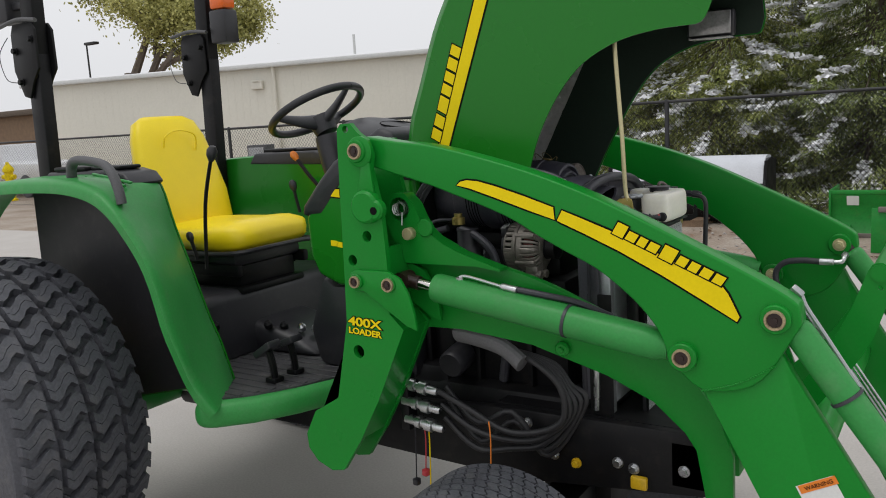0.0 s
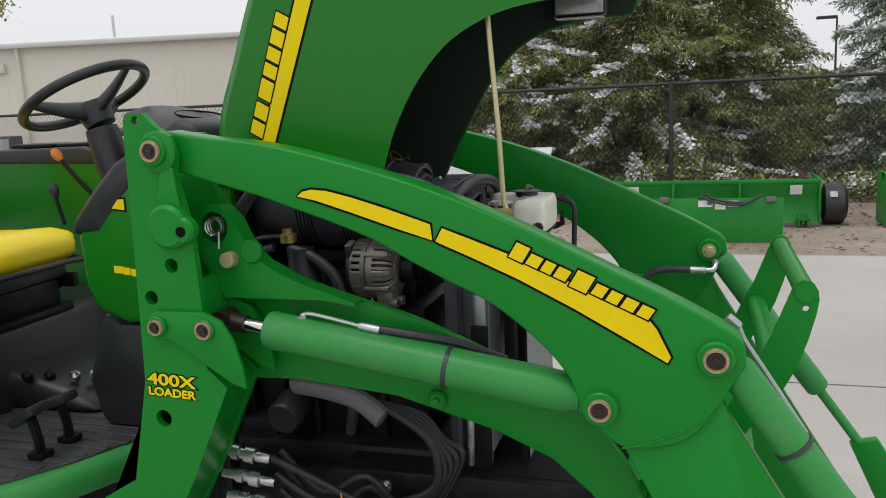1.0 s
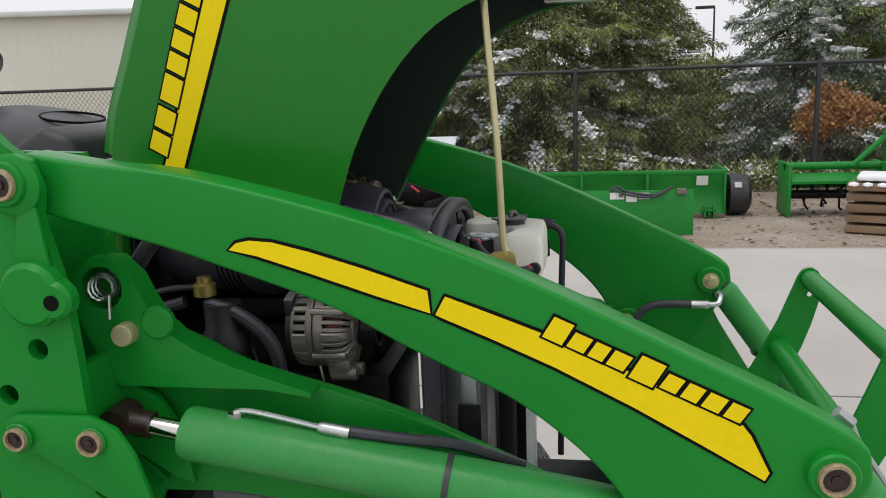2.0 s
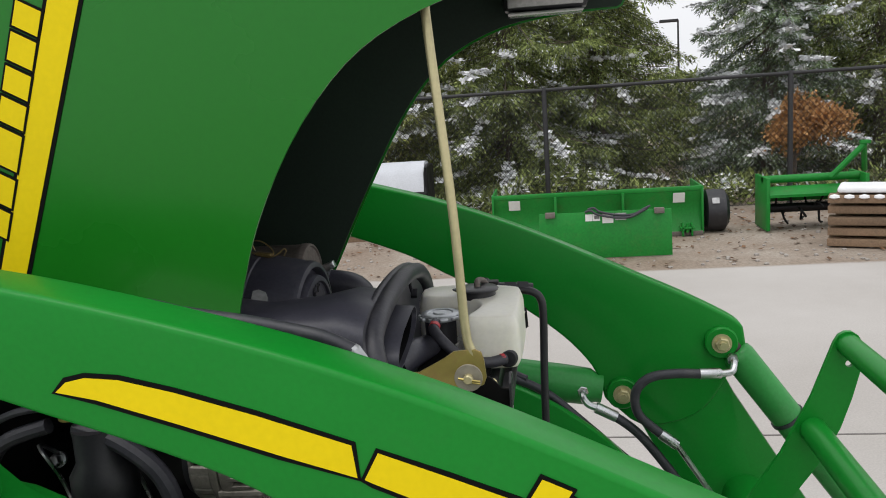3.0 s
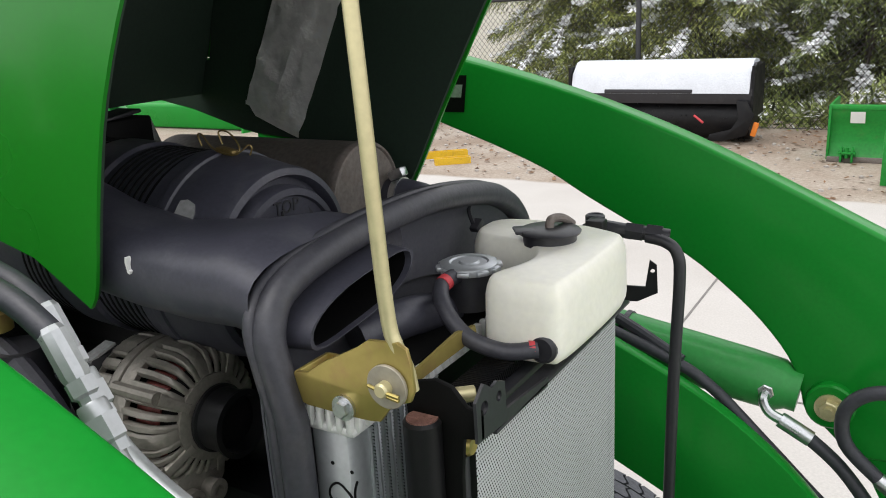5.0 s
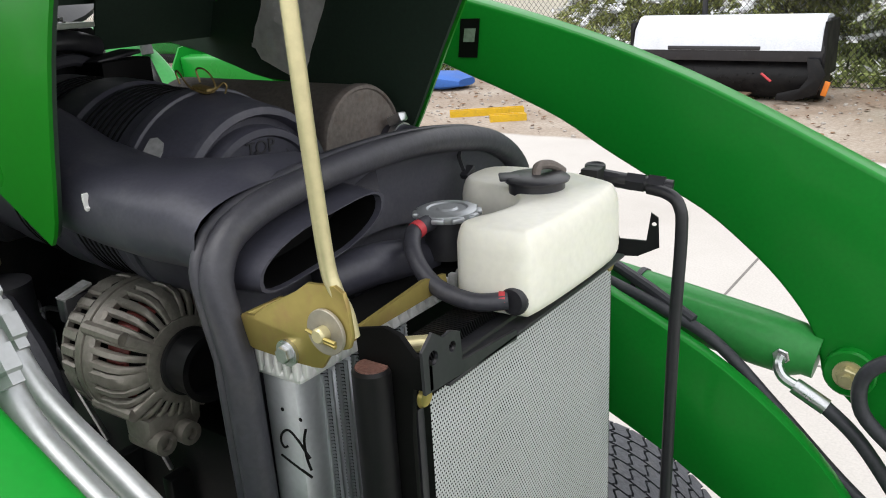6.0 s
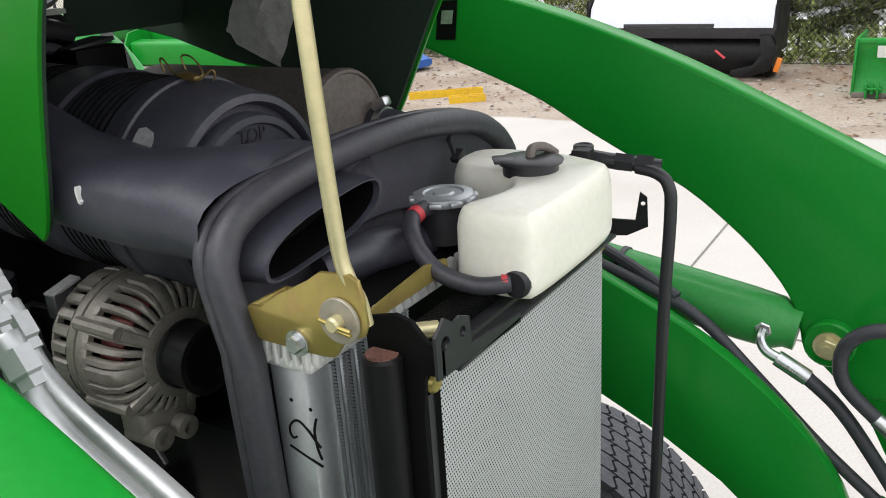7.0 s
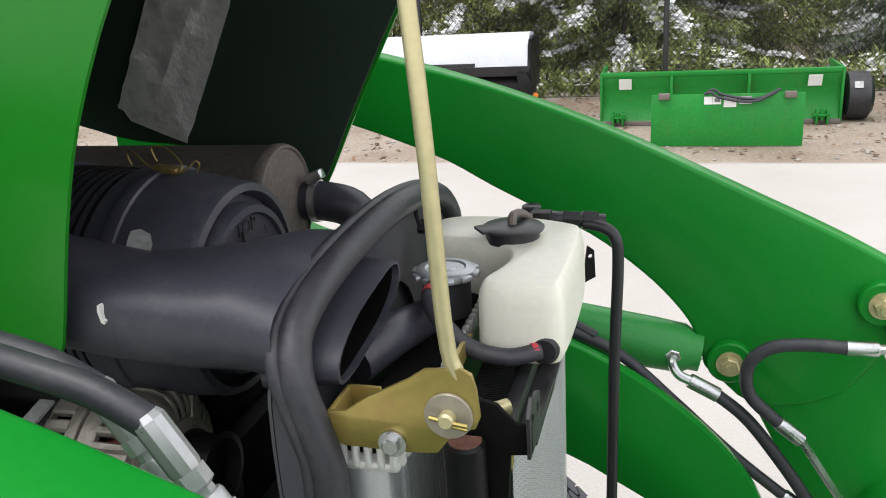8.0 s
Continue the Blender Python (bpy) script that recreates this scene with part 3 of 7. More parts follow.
# stripe decals on the outer face of the near arm: black border under yellow
STRIPE_A = [(0.278, 1.487), (0.290, 1.497), (0.310, 1.501), (0.345, 1.498), (0.40, 1.484), (0.48, 1.459), (0.572, 1.427), (0.575, 1.394), (0.50, 1.418), (0.40, 1.452), (0.32, 1.478)]
STRIPE_B = [(0.597, 1.419), (0.66, 1.395), (0.75, 1.360), (0.86, 1.310), (0.965, 1.258), (1.008, 1.238), (1.020, 1.222), (1.046, 1.168), (1.040, 1.156), (0.96, 1.203), (0.86, 1.260), (0.75, 1.317), (0.66, 1.358), (0.590, 1.388), (0.582, 1.392)]


def grown(outline, d):
    """The outline, moved outwards by d."""
    p = [Vector((q[0], q[1])) for q in outline]
    area = sum(p[i - 1].x * p[i].y - p[i].x * p[i - 1].y for i in range(len(p)))
    sign = 1 if area > 0 else -1
    out = []
    for i in range(len(p)):
        e1, e2 = (p[i] - p[i - 1]).normalized(), (p[(i + 1) % len(p)] - p[i]).normalized()
        nrm = Vector((e1.y + e2.y, -e1.x - e2.x))
        out.append(tuple(p[i] + nrm.normalized() * d * sign))
    return out


for outline in (STRIPE_A, STRIPE_B):
    border = part("stripe_border", prism(grown(outline, 0.005), -0.5762, -0.574), BLACK_DECAL_SHADE, arm_near)
    part("stripe", prism(outline, -0.5770, -0.574), YELLOW, border, "yellow stripe decal")
# maker's lettering, as plain bars along the stripe
along = (Vector((1.026, 1.250)) - Vector((0.735, 1.384))).normalized()
up = Vector((-along.y, along.x))
start = Vector((0.735, 1.366))
for k, (u0, u1, h0, h1) in enumerate([(0.0, 0.030, -0.004, 0.030), (0.036, 0.062, -0.002, 0.022), (0.068, 0.090, -0.002, 0.022), (0.096, 0.122, -0.002, 0.022), (0.132, 0.168, -0.006, 0.031), (0.176, 0.200, -0.001, 0.023), (0.207, 0.231, -0.001, 0.023), (0.238, 0.264, -0.001, 0.023), (0.271, 0.296, -0.001, 0.023)]):
    quad = [start + along * u + up * h for u, h in ((u0, h0), (u1, h0), (u1 + 0.004, h1), (u0 + 0.004, h1))]
    border = part("mark_border", prism(grown([tuple(q) for q in quad], 0.0048), -0.5776, -0.574), BLACK_DECAL_SHADE, arm_near)
    part("mark_bar", prism([tuple(q) for q in quad], -0.5784, -0.574), YELLOW, border)

# model lettering on the near mast
lettering("400X", (-0.068, -0.6028, 1.064), 0.038, BLACK_DECAL_SHADE, mast_near, SIDEWAYS @ Matrix.Rotation(radians(-3), 3, "Z"), 0.0005, "lettering_shadow", weight=0.0034, width=1.50)
lettering("400X", (-0.068, -0.6038, 1.064), 0.038, YELLOW, mast_near, SIDEWAYS @ Matrix.Rotation(radians(-3), 3, "Z"), 0.0006, "lettering", "yellow model lettering", weight=0.0010, width=1.50)
lettering("LOADER", (-0.070, -0.6028, 1.034), 0.027, BLACK_DECAL_SHADE, mast_near, SIDEWAYS @ Matrix.Rotation(radians(-3), 3, "Z"), 0.0005, "lettering_shadow", weight=0.0030, width=1.22)
lettering("LOADER", (-0.070, -0.6038, 1.034), 0.027, YELLOW, mast_near, SIDEWAYS @ Matrix.Rotation(radians(-3), 3, "Z"), 0.0006, "lettering", "yellow lettering", weight=0.0009, width=1.22)

# warning label low on the near leg
lean = Matrix.Rotation(radians(28), 3, "Z")
bm = block((0.090, 0.060, 0.0012), (0, 0, 0))
bm.transform(Matrix.Translation((1.225, -0.5668, 0.757)) @ (SIDEWAYS @ lean).to_4x4())
warn = part("warning_label", bm, WHITE, loader, "white and orange warning label")
bm = block((0.090, 0.020, 0.0012), (0, 0, 0))
bm.transform(Matrix.Translation((1.2205, -0.5680, 0.7765)) @ (SIDEWAYS @ lean).to_4x4())
part("orange_band", bm, ORANGE, warn)
lettering("WARNING", (1.2225, -0.5692, 0.7765), 0.014, BLACK_DECAL_SHADE, warn, SIDEWAYS @ lean, 0.0004)

# rating plate on the inner face of the far arm
part("rating_plate", prism([(0.262, 1.552), (0.300, 1.552), (0.292, 1.488), (0.254, 1.488)], 0.5234, 0.526), BLACK_DECAL_SHADE, arm_far, "small black rating plate")
part("print", prism([(0.270, 1.536), (0.292, 1.536), (0.288, 1.514), (0.266, 1.514)], 0.5226, 0.524), LENS, arm_far)

# cross tube between the legs, low in front
part("cross_tube", tube([(1.18, -0.535, 0.80), (1.18, 0.535, 0.80)], 0.05, 20, smooth=False), GREEN, loader)

# steel pipes and hoses clamped along the inner face of the near arm
for k in range(2):
    dx, dz, y = 0.055 * k - 0.015, 0.004 * k - 0.003, -0.429 - 0.033 * k
    pipe = part("hydraulic_pipe", tube([(0.545 + dx, y, 1.424 + dz), (0.557 + dx, y, 1.400 + dz), (0.590 + dx, y, 1.375 + dz), (0.67 + dx, y, 1.339 + dz), (0.76 + dx, y, 1.290 + dz), (0.90 + dx, y, 1.205 + dz), (1.02 + dx, y, 1.12 + dz)], 0.0088, 14), PIPE, loader, "bright steel hydraulic pipe")
    base, run = (0.511 + dx, y, 1.486 + dz), (0.53, 0, -0.85)
    part("crimp_fitting", turned([(0.0074, -0.002), (0.0092, 0.002), (0.0092, 0.032), (0.0084, 0.035)], base, run, 10), PIPE, pipe, sharp=20)
    part("hex_fitting", turned([(0.0094, 0.035), (0.0094, 0.045), (0.0066, 0.047), (0.0066, 0.053)], base, run, 6), PIPE, pipe)
    bm = turned([(0.0088, 0.051), (0.0096, 0.053), (0.0096, 0.061)], base, run, 18)
    turned([(0.0110, 0.061), (0.0110, 0.077), (0.0084, 0.079), (0.0084, 0.086)], base, run, 6, bm)
    part("union_nut", bm, PIPE, pipe)
    part("hose", tube([(0.514 + dx, y, 1.482 + dz), (0.486 + dx, y, 1.497 + dz), (0.455 + dx, y, 1.506 + dz), (0.38 + dx, y, 1.522 + dz), (0.29, y, 1.540 + dz), (0.17, y + 0.015, 1.53 + dz), (0.06, y + 0.03, 1.46 + dz), (-0.03, y + 0.04, 1.32)], 0.0088, 14), RUBBER, pipe, "black hydraulic hose")

bm = turned([(0.0095, 0), (0.011, 0.003), (0.011, 0.026), (0.0085, 0.030)], (1.150, -0.505, 1.233), (0.76, 0, -0.65), 6)
end_fit = part("elbow_fitting", bm, PIPE, loader, "zinc hose fitting at the end of the near arm")
part("pipe", tube([(1.171, -0.505, 1.214), (1.183, -0.505, 1.185), (1.218, -0.505, 1.130), (1.30, -0.505, 1.00)], 0.0055, 8), PIPE, end_fit)

# hoses and fittings on the inner face of the far arm
bm = turned([(0.010, 0), (0.012, 0.004), (0.012, 0.045)], (1.118, 0.462, 1.118), (-1, 0, 0), 14)
tube([(1.118, 0.462, 1.118), (1.140, 0.466, 1.120), (1.148, 0.480, 1.134), (1.148, 0.51, 1.140)], 0.008, 10, bm)
turned([(0.013, 0), (0.013, 0.012)], (1.148, 0.49, 1.138), (0, 1, 0), 6, bm)
far_fit = part("elbow_fitting", bm, STEEL, loader, "zinc elbow fitting on the far arm")
part("hose", tube([(1.075, 0.462, 1.118), (1.02, 0.462, 1.120), (0.965, 0.460, 1.112), (0.935, 0.458, 1.080), (0.940, 0.456, 1.030), (0.985, 0.456, 0.985)], 0.0105, 12), RUBBER, far_fit, "black hydraulic hose")
bm = turned([(0.010, 0), (0.012, 0.004), (0.012, 0.045)], (0.985, 0.456, 0.985), (0.7, 0, -0.55), 14)
tube([(1.02, 0.456, 0.958), (1.10, 0.458, 0.83), (1.16, 0.46, 0.70)], 0.0065, 8, bm, smooth=False)
part("pipe_fitting", bm, STEEL, loader)
bm = hexhead((0.822, 0.510, 1.072), (0, -1, 0), 0.013, 0.022)
tube([(0.822, 0.492, 1.070), (0.822, 0.478, 1.062), (0.832, 0.470, 1.050), (0.850, 0.468, 1.042)], 0.008, 10, bm)
turned([(0.012, 0), (0.0125, 0.004), (0.0125, 0.050)], (0.848, 0.468, 1.043), (0.86, 0, -0.45), 14, bm)
far_fit = part("elbow_fitting", bm, STEEL, loader, "zinc elbow fitting on the far lift cylinder")
part("hose", tube([(0.890, 0.468, 1.021), (0.935, 0.466, 0.985), (0.98, 0.462, 0.93), (1.04, 0.46, 0.84), (1.10, 0.46, 0.72)], 0.0105, 12), RUBBER, far_fit, "black hydraulic hose")
part("hose", tube([(0.55, 0.47, 1.155), (0.66, 0.47, 1.118), (0.74, 0.468, 1.080), (0.83, 0.464, 1.00), (0.92, 0.462, 0.915), (1.00, 0.46, 0.85)], 0.0095, 12), RUBBER, loader, "black hydraulic hose")
bm = turned([(0.010, 0), (0.012, 0.004), (0.012, 0.05)], (1.00, 0.46, 0.85), (0.75, 0, -0.55), 14)
part("pipe_fitting", bm, STEEL, loader)

# hydraulic couplers below the near mast
coupler = part("coupler_block", block((0.035, 0.05, 0.19), (-0.055, -0.420, 0.755), bevel=0.006), BLACK_PAINT, loader, "black bracket with three hydraulic couplers")
for k in range(3):
    z = 0.822 - 0.062 * k
    bm = turned([(0.016, -0.03), (0.016, 0.01), (0.021, 0.012), (0.021, 0.030), (0.015, 0.032), (0.015, 0.046), (0.022, 0.048), (0.022, 0.075), (0.014, 0.078), (0.014, 0.105), (0.011, 0.115)], (-0.040 + 0.008 * k, -0.436, z), (1, 0, -0.12), 16)
    part("coupler", bm, STEEL, coupler, "zinc plated quick coupler")
part("hose_sleeve", tube([(0.140, -0.40, 0.995), (0.22, -0.405, 0.990), (0.31, -0.41, 0.972), (0.375, -0.415, 0.930)], (0.034, 0.046), 14, flat=0.55), SLEEVE, loader, "dull grey protective hose sleeve")
for k in range(5):
    z = 0.81 - 0.05 * (k % 3)
    y = -0.432 + 0.016 * k
    pts = [(0.075, y, z), (0.19, y, z - 0.045 - 0.02 * k), (0.31, y + 0.01, z - 0.10 + 0.015 * k), (0.42, y + 0.02, 0.72 - 0.025 * k), (0.50 + 0.012 * k, y + 0.02, 0.77 + 0.01 * k), (0.50, y + 0.02, 0.86), (0.45, y + 0.015, 0.92), (0.36, -0.41, 0.965)]
    part("loader_hose", tube(pts, 0.0098, 12), HOSE, loader, "looped black hydraulic hose")
for k, (x, z, mat, drop) in enumerate([(-0.02, 0.66, BLACK, 0.16), (0.02, 0.64, RED, 0.10), (0.035, 0.65, YELLOW, 0.18), (0.265, 0.68, ORANGE, 0.14)]):
    bm = tube([(x, -0.445, z + 0.06), (x + 0.004, -0.446, z), (x - 0.003, -0.446, z - drop)], 0.0022, 6)
    if k < 3:
        turned([(0.006, 0), (0.014, 0.004), (0.014, 0.020), (0.005, 0.026)], (x - 0.003, -0.446, z - drop), (0, 0, -1), 12, bm)
    part("dust_cap", bm, mat, coupler, "dangling dust cap on a tether" if k < 3 else "orange cable tie")


# ---- tractor ----
tractor = thing("tractor", (-0.6, 0, 0), "green compact tractor with raised hood and yellow seat", "tractor")


WAVE = [(-0.5, -0.06), (-0.30, -0.20), (-0.10, -0.10), (0.10, 0.10), (0.30, 0.20), (0.5, 0.06)]


def tread_lug(bm, centre, radius, crown, u, v, w, low, high, up, wave):
    """One wavy tread block on a tyre, across u and round v, from low to high along the tread."""
    rows = []
    for lift, grow in ((-0.010, 0.0015), (up, 0.0)):
        row = []
        for edge, line in ((low - grow, WAVE), (high + grow, WAVE[::-1])):
            for a, b in line:
                y = u + a * (w + 2 * grow)
                ang = v + (edge + b * wave) / radius
                r = radius + lift - crown * (y / 0.22) ** 2
                row.append(bm.verts.new((centre[0] + r * math.cos(ang), centre[1] + y, centre[2] + r * math.sin(ang))))
        rows.append(row)
    bm.faces.new(rows[1])
    n = len(rows[0])
    for k in range(n):
        bm.faces.new((rows[0][k], rows[0][(k + 1) % n], rows[1][(k + 1) % n], rows[1][k]))


def wheel(s, at, radius, half, rim_r, columns, rows, lug_up, name):
    c = Vector(at)
    prof = [(rim_r * 0.98, -half * 0.80), (rim_r * 1.05, -half * 0.92), (radius * 0.80, -half * 1.02), (radius * 0.925, -half * 0.99), (radius * 0.965, -half * 0.86), (radius * 0.985, -half * 0.45), (radius * 0.99, 0)]
    prof = prof + [(r, -h) for r, h in prof[-2::-1]]
    prof = [(r if k in (0, 1, 2, 10, 11, 12) else r * (1 - 0.5 * lug_up / radius), h) for k, (r, h) in enumerate(prof)]
    hub = part(name, turned(prof, c, (0, 1, 0), 72, close=False), TYRE, tractor, "worn turf tyre with wavy tread blocks on a yellow rim", sharp=30)
    step = 2 * half * 0.96 / columns
    crown = radius * 0.035 * (half / 0.22)
    pitch = math.tau * radius / rows
    spans = [(-0.41, 0.41, 0.88, 1.0)] if columns > 4 else [(-0.325, -0.012, 0.84, 1.2), (0.012, 0.325, 0.84, 1.2)]
    single = columns == 4 and s < 0
    joined = bmesh.new()
    for i in range(columns):
        u = -half * 0.96 + step * (i + 0.5)
        for low, high, share, swing in spans:
            block_mesh = None
            for k in range(rows):
                v = (k + 0.5 * (i % 2)) * math.tau / rows
                if not single:
                    tread_lug(joined, c, radius * 0.985, crown, u, v, step * share, low * pitch, high * pitch, lug_up, pitch * swing)
                    continue
                if block_mesh is None:
                    one = bmesh.new()
                    tread_lug(one, c, radius * 0.985, crown, u, 0.0, step * share, low * pitch, high * pitch, lug_up, pitch * swing)
                    lug = part("tread_block", one, TYRE, hub, sharp=30)
                    block_mesh = lug.data
                else:
                    lug = new("tread_block", block_mesh)
                    lug.parent = hub
                lug.matrix_basis = Matrix.Translation(c) @ Matrix.Rotation(-v, 4, "Y") @ Matrix.Translation(-c)
    if single:
        joined.free()
    else:
        tagged(part("tread", joined, TYRE, hub, sharp=30), kind="stuff")
    face = s * half
    bm = turned([(rim_r, face * 0.86), (rim_r * 0.97, face * 0.80), (rim_r * 0.90, face * 0.35), (rim_r * 0.80, face * 0.20), (rim_r * 0.45, face * 0.30), (rim_r * 0.42, face * 0.42), (rim_r * 0.2, face * 0.46), (0.001, face * 0.46)], c, (0, 1, 0), 48, close=False)
    turned([(rim_r, -face * 0.86), (rim_r * 0.95, -face * 0.80), (rim_r * 0.88, -face * 0.30), (rim_r * 0.80, face * 0.16)], c, (0, 1, 0), 48, bm, close=False)
    rim = part("rim", bm, RIM_YELLOW, hub, "yellow painted steel rim")
    for k in range(6):
        a = k * math.tau / 6
        part("wheel_nut", hexhead(c + Vector((math.cos(a) * rim_r * 0.34, face * 0.43, math.sin(a) * rim_r * 0.34)), (0, s, 0), 0.011, 0.016), STEEL, hub)
    return hub


for s in (-1, 1):
    wheel(s, (-1.64, s * 0.945, 0.62), 0.62, 0.26, 0.28, 4, 38, 0.024, "rear_wheel")
    wheel(s, (0.39, s * 0.70, 0.340), 0.340, 0.12, 0.18, 6, 56, 0.005, "front_wheel")
part("rear_axle", turned([(0.10, -0.80), (0.10, -0.45), (0.17, -0.30), (0.17, 0.30), (0.10, 0.45), (0.10, 0.80)], (-1.64, 0, 0.62), (0, 1, 0), 24), GREEN, tractor)
bm = block((0.14, 1.10, 0.13), (0.40, 0, 0.38), bevel=0.02)
block((0.26, 0.22, 0.20), (0.40, 0, 0.42), bevel=0.03, bm=bm)
part("front_axle", bm, BLACK_PAINT, tractor, "black painted front axle")
for s in (-1, 1):
    part("axle_hub", turned([(0.11, 0), (0.11, 0.06), (0.08, 0.10)], (0.39, s * 0.52, 0.340), (0, s, 0), 24), RIM_YELLOW, tractor)

# chassis, engine block and clutch housing
bm = block((1.20, 0.34, 0.30), (-0.95, 0, 0.60), bevel=0.04)
block((0.55, 0.42, 0.32), (-0.30, 0, 0.66), bevel=0.04, bm=bm)
part("transmission_case", bm, BLACK_PAINT, tractor, "dark transmission case under the floor")
bm = bmesh.new()
for s in (-1, 1):
    prism([(-0.35, 0.52), (-0.35, 0.70), (0.30, 0.74), (0.90, 0.745), (0.93, 0.70), (0.90, 0.56), (0.30, 0.50)], *sorted((s * 0.27, s * 0.31)), bevel=0.006, bm=bm)
block((0.16, 0.62, 0.16), (0.86, 0, 0.645), bevel=0.015, bm=bm)
block((0.70, 0.56, 0.02), (0.56, 0, 0.735), bm=bm)
part("chassis_frame", bm, BLACK_PAINT, tractor, "black front frame with bolts")
for x, z in ((0.36, 0.63), (0.42, 0.61), (0.33, 0.70), (0.63, 0.62), (0.68, 0.61), (0.83, 0.63)):
    part("frame_bolt", hexhead((x, -0.31, z), (0, -1, 0), 0.013, 0.016), STEEL, tractor)
part("yellow_bracket", block((0.05, 0.02, 0.04), (0.70, -0.325, 0.575), bevel=0.006), RIM_YELLOW, tractor)
part("yellow_bolt", hexhead((0.50, -0.32, 0.60), (0, -1, 0), 0.012, 0.02), RIM_YELLOW, tractor)

bm = block((0.62, 0.30, 0.42), (0.10, 0, 0.93), bevel=0.03)
engine = part("engine_block", bm, BLACK_PAINT, tractor, "grimy black diesel engine")
part("cylinder_head", block((0.54, 0.24, 0.12), (0.10, 0.02, 1.17), bevel=0.03), BLACK_PAINT, engine)
part("valve_cover", block((0.50, 0.20, 0.07), (0.10, 0.03, 1.245), bevel=0.03), BLACK_PAINT, engine)
for k in range(5):
    part("block_rib", block((0.02, 0.36, 0.30), (-0.12 + 0.10 * k, 0, 0.92), bevel=0.004), BLACK_PAINT, engine)
for k in range(3):
    x = -0.04 + 0.13 * k
    bm = tube([(x, -0.13, 1.22), (x + 0.01, -0.19, 1.26), (x + 0.05, -0.20, 1.20), (x + 0.06, -0.17, 1.08)], 0.0035, 6)
    part("injector_line", hexhead((x, -0.13, 1.21), (0, -1, 0.3), 0.010, 0.02, bm), STEEL, engine)
bm = turned([(0.045, 0), (0.048, 0.02), (0.048, 0.05), (0.036, 0.07), (0.036, 0.12)], (0.10, -0.235, 1.19), (0, 0, 1), 20)
filt = part("fuel_filter", bm, BLACK, tractor, "black fuel filter with a brass head")
bm = turned([(0.022, 0), (0.022, 0.022), (0.014, 0.025), (0.014, 0.036)], (0.066, -0.235, 1.325), (0, 0, 1), 16)
part("filter_head", bm, GOLD, filt)
part("engine_hose", tube([(0.07, -0.24, 1.31), (0.14, -0.25, 1.29), (0.20, -0.255, 1.24), (0.215, -0.25, 1.16), (0.20, -0.24, 1.06)], 0.014, 10), RUBBER, engine)
part("engine_hose", tube([(0.02, -0.23, 1.31), (-0.06, -0.235, 1.28), (-0.10, -0.22, 1.20), (-0.08, -0.20, 1.08)], 0.012, 10), RUBBER, engine)
part("fuel_line", tube([(0.05, -0.23, 1.34), (-0.02, -0.24, 1.335), (-0.10, -0.22, 1.30)], 0.006, 8), RUBBER, engine)
part("engine_hose", tube([(0.20, -0.22, 0.80), (0.23, -0.24, 0.95), (0.21, -0.23, 1.10)], 0.016, 10), RUBBER, engine)
part("oil_filter", turned([(0.045, 0), (0.048, 0.01), (0.048, 0.09), (0.042, 0.10)], (0.02, -0.17, 0.86), (0, -1, -0.2), 20), BLACK, engine)
bm = block((0.16, 0.30, 0.15), (-0.125, 0, 1.385), bevel=0.01)
battery = part("battery", bm, BLACK, tractor, "black battery box behind the engine")
part("battery_lid", block((0.15, 0.28, 0.03), (-0.125, 0, 1.474), bevel=0.008), BLACK, battery)
# cooling pipe and lower hose beside the radiator
bm = tube([(0.505, -0.20, 1.06), (0.50, -0.215, 0.95), (0.50, -0.215, 0.80)], 0.017, 12)
part("lower_hose", bm, RUBBER, engine)
part("steel_tube", tube([(0.555, -0.265, 1.05), (0.553, -0.266, 0.90), (0.550, -0.268, 0.76)], 0.010, 10), STEEL, tractor)

part("oil_pan", block((0.72, 0.44, 0.30), (0.10, 0.0, 0.62), bevel=0.04), BLACK_PAINT, engine)

# alternator: dark core in a slotted casting of two halves
A = Vector((0.282, -0.175, 1.247))
ALONG = ((-0.122, -0.092, -0.005, 0.045, 0.069, 0.112), (-0.062, -0.045, 0.0, 0.063, 0.078, 0.116))
ax = Vector((1, 0, 0))


def rib_bar(bm, line, width, a, depth=0.006):
    """A bar round the casting at angle a: line gives (along, radius) from rear to front."""
    side = Vector((0, -math.sin(a), math.cos(a)))
    out = Vector((0, math.cos(a), math.sin(a)))
    rings = []
    for u, r in line:
        p = A + ax * u + out * r
        w = width * (0.35 + 0.65 * r / 0.075)
        rings.append([bm.verts.new(q) for q in (p - side * w * 0.5 - out * depth, p - side * w * 0.5 - out * 0.001, p - side * w * 0.32 + out * 0.0015, p + side * w * 0.32 + out * 0.0015, p + side * w * 0.5 - out * 0.001, p + side * w * 0.5 - out * depth)])
    for g, h in zip(rings, rings[1:]):
        for k in range(5):
            bm.faces.new((g[k], g[k + 1], h[k + 1], h[k]))


def alt_part(name, bm, mat, parent, label="", sharp=35):
    """Links a part of the alternator, drawn on a standard body, at the length and girth of this one."""
    for v in bm.verts:
        v.co = A + Vector((float(np.interp(v.co.x - A.x, *ALONG)), (v.co.y - A.y) * 1.055, (v.co.z - A.z) * 1.055))
    return part(name, bm, mat, parent, label, sharp)


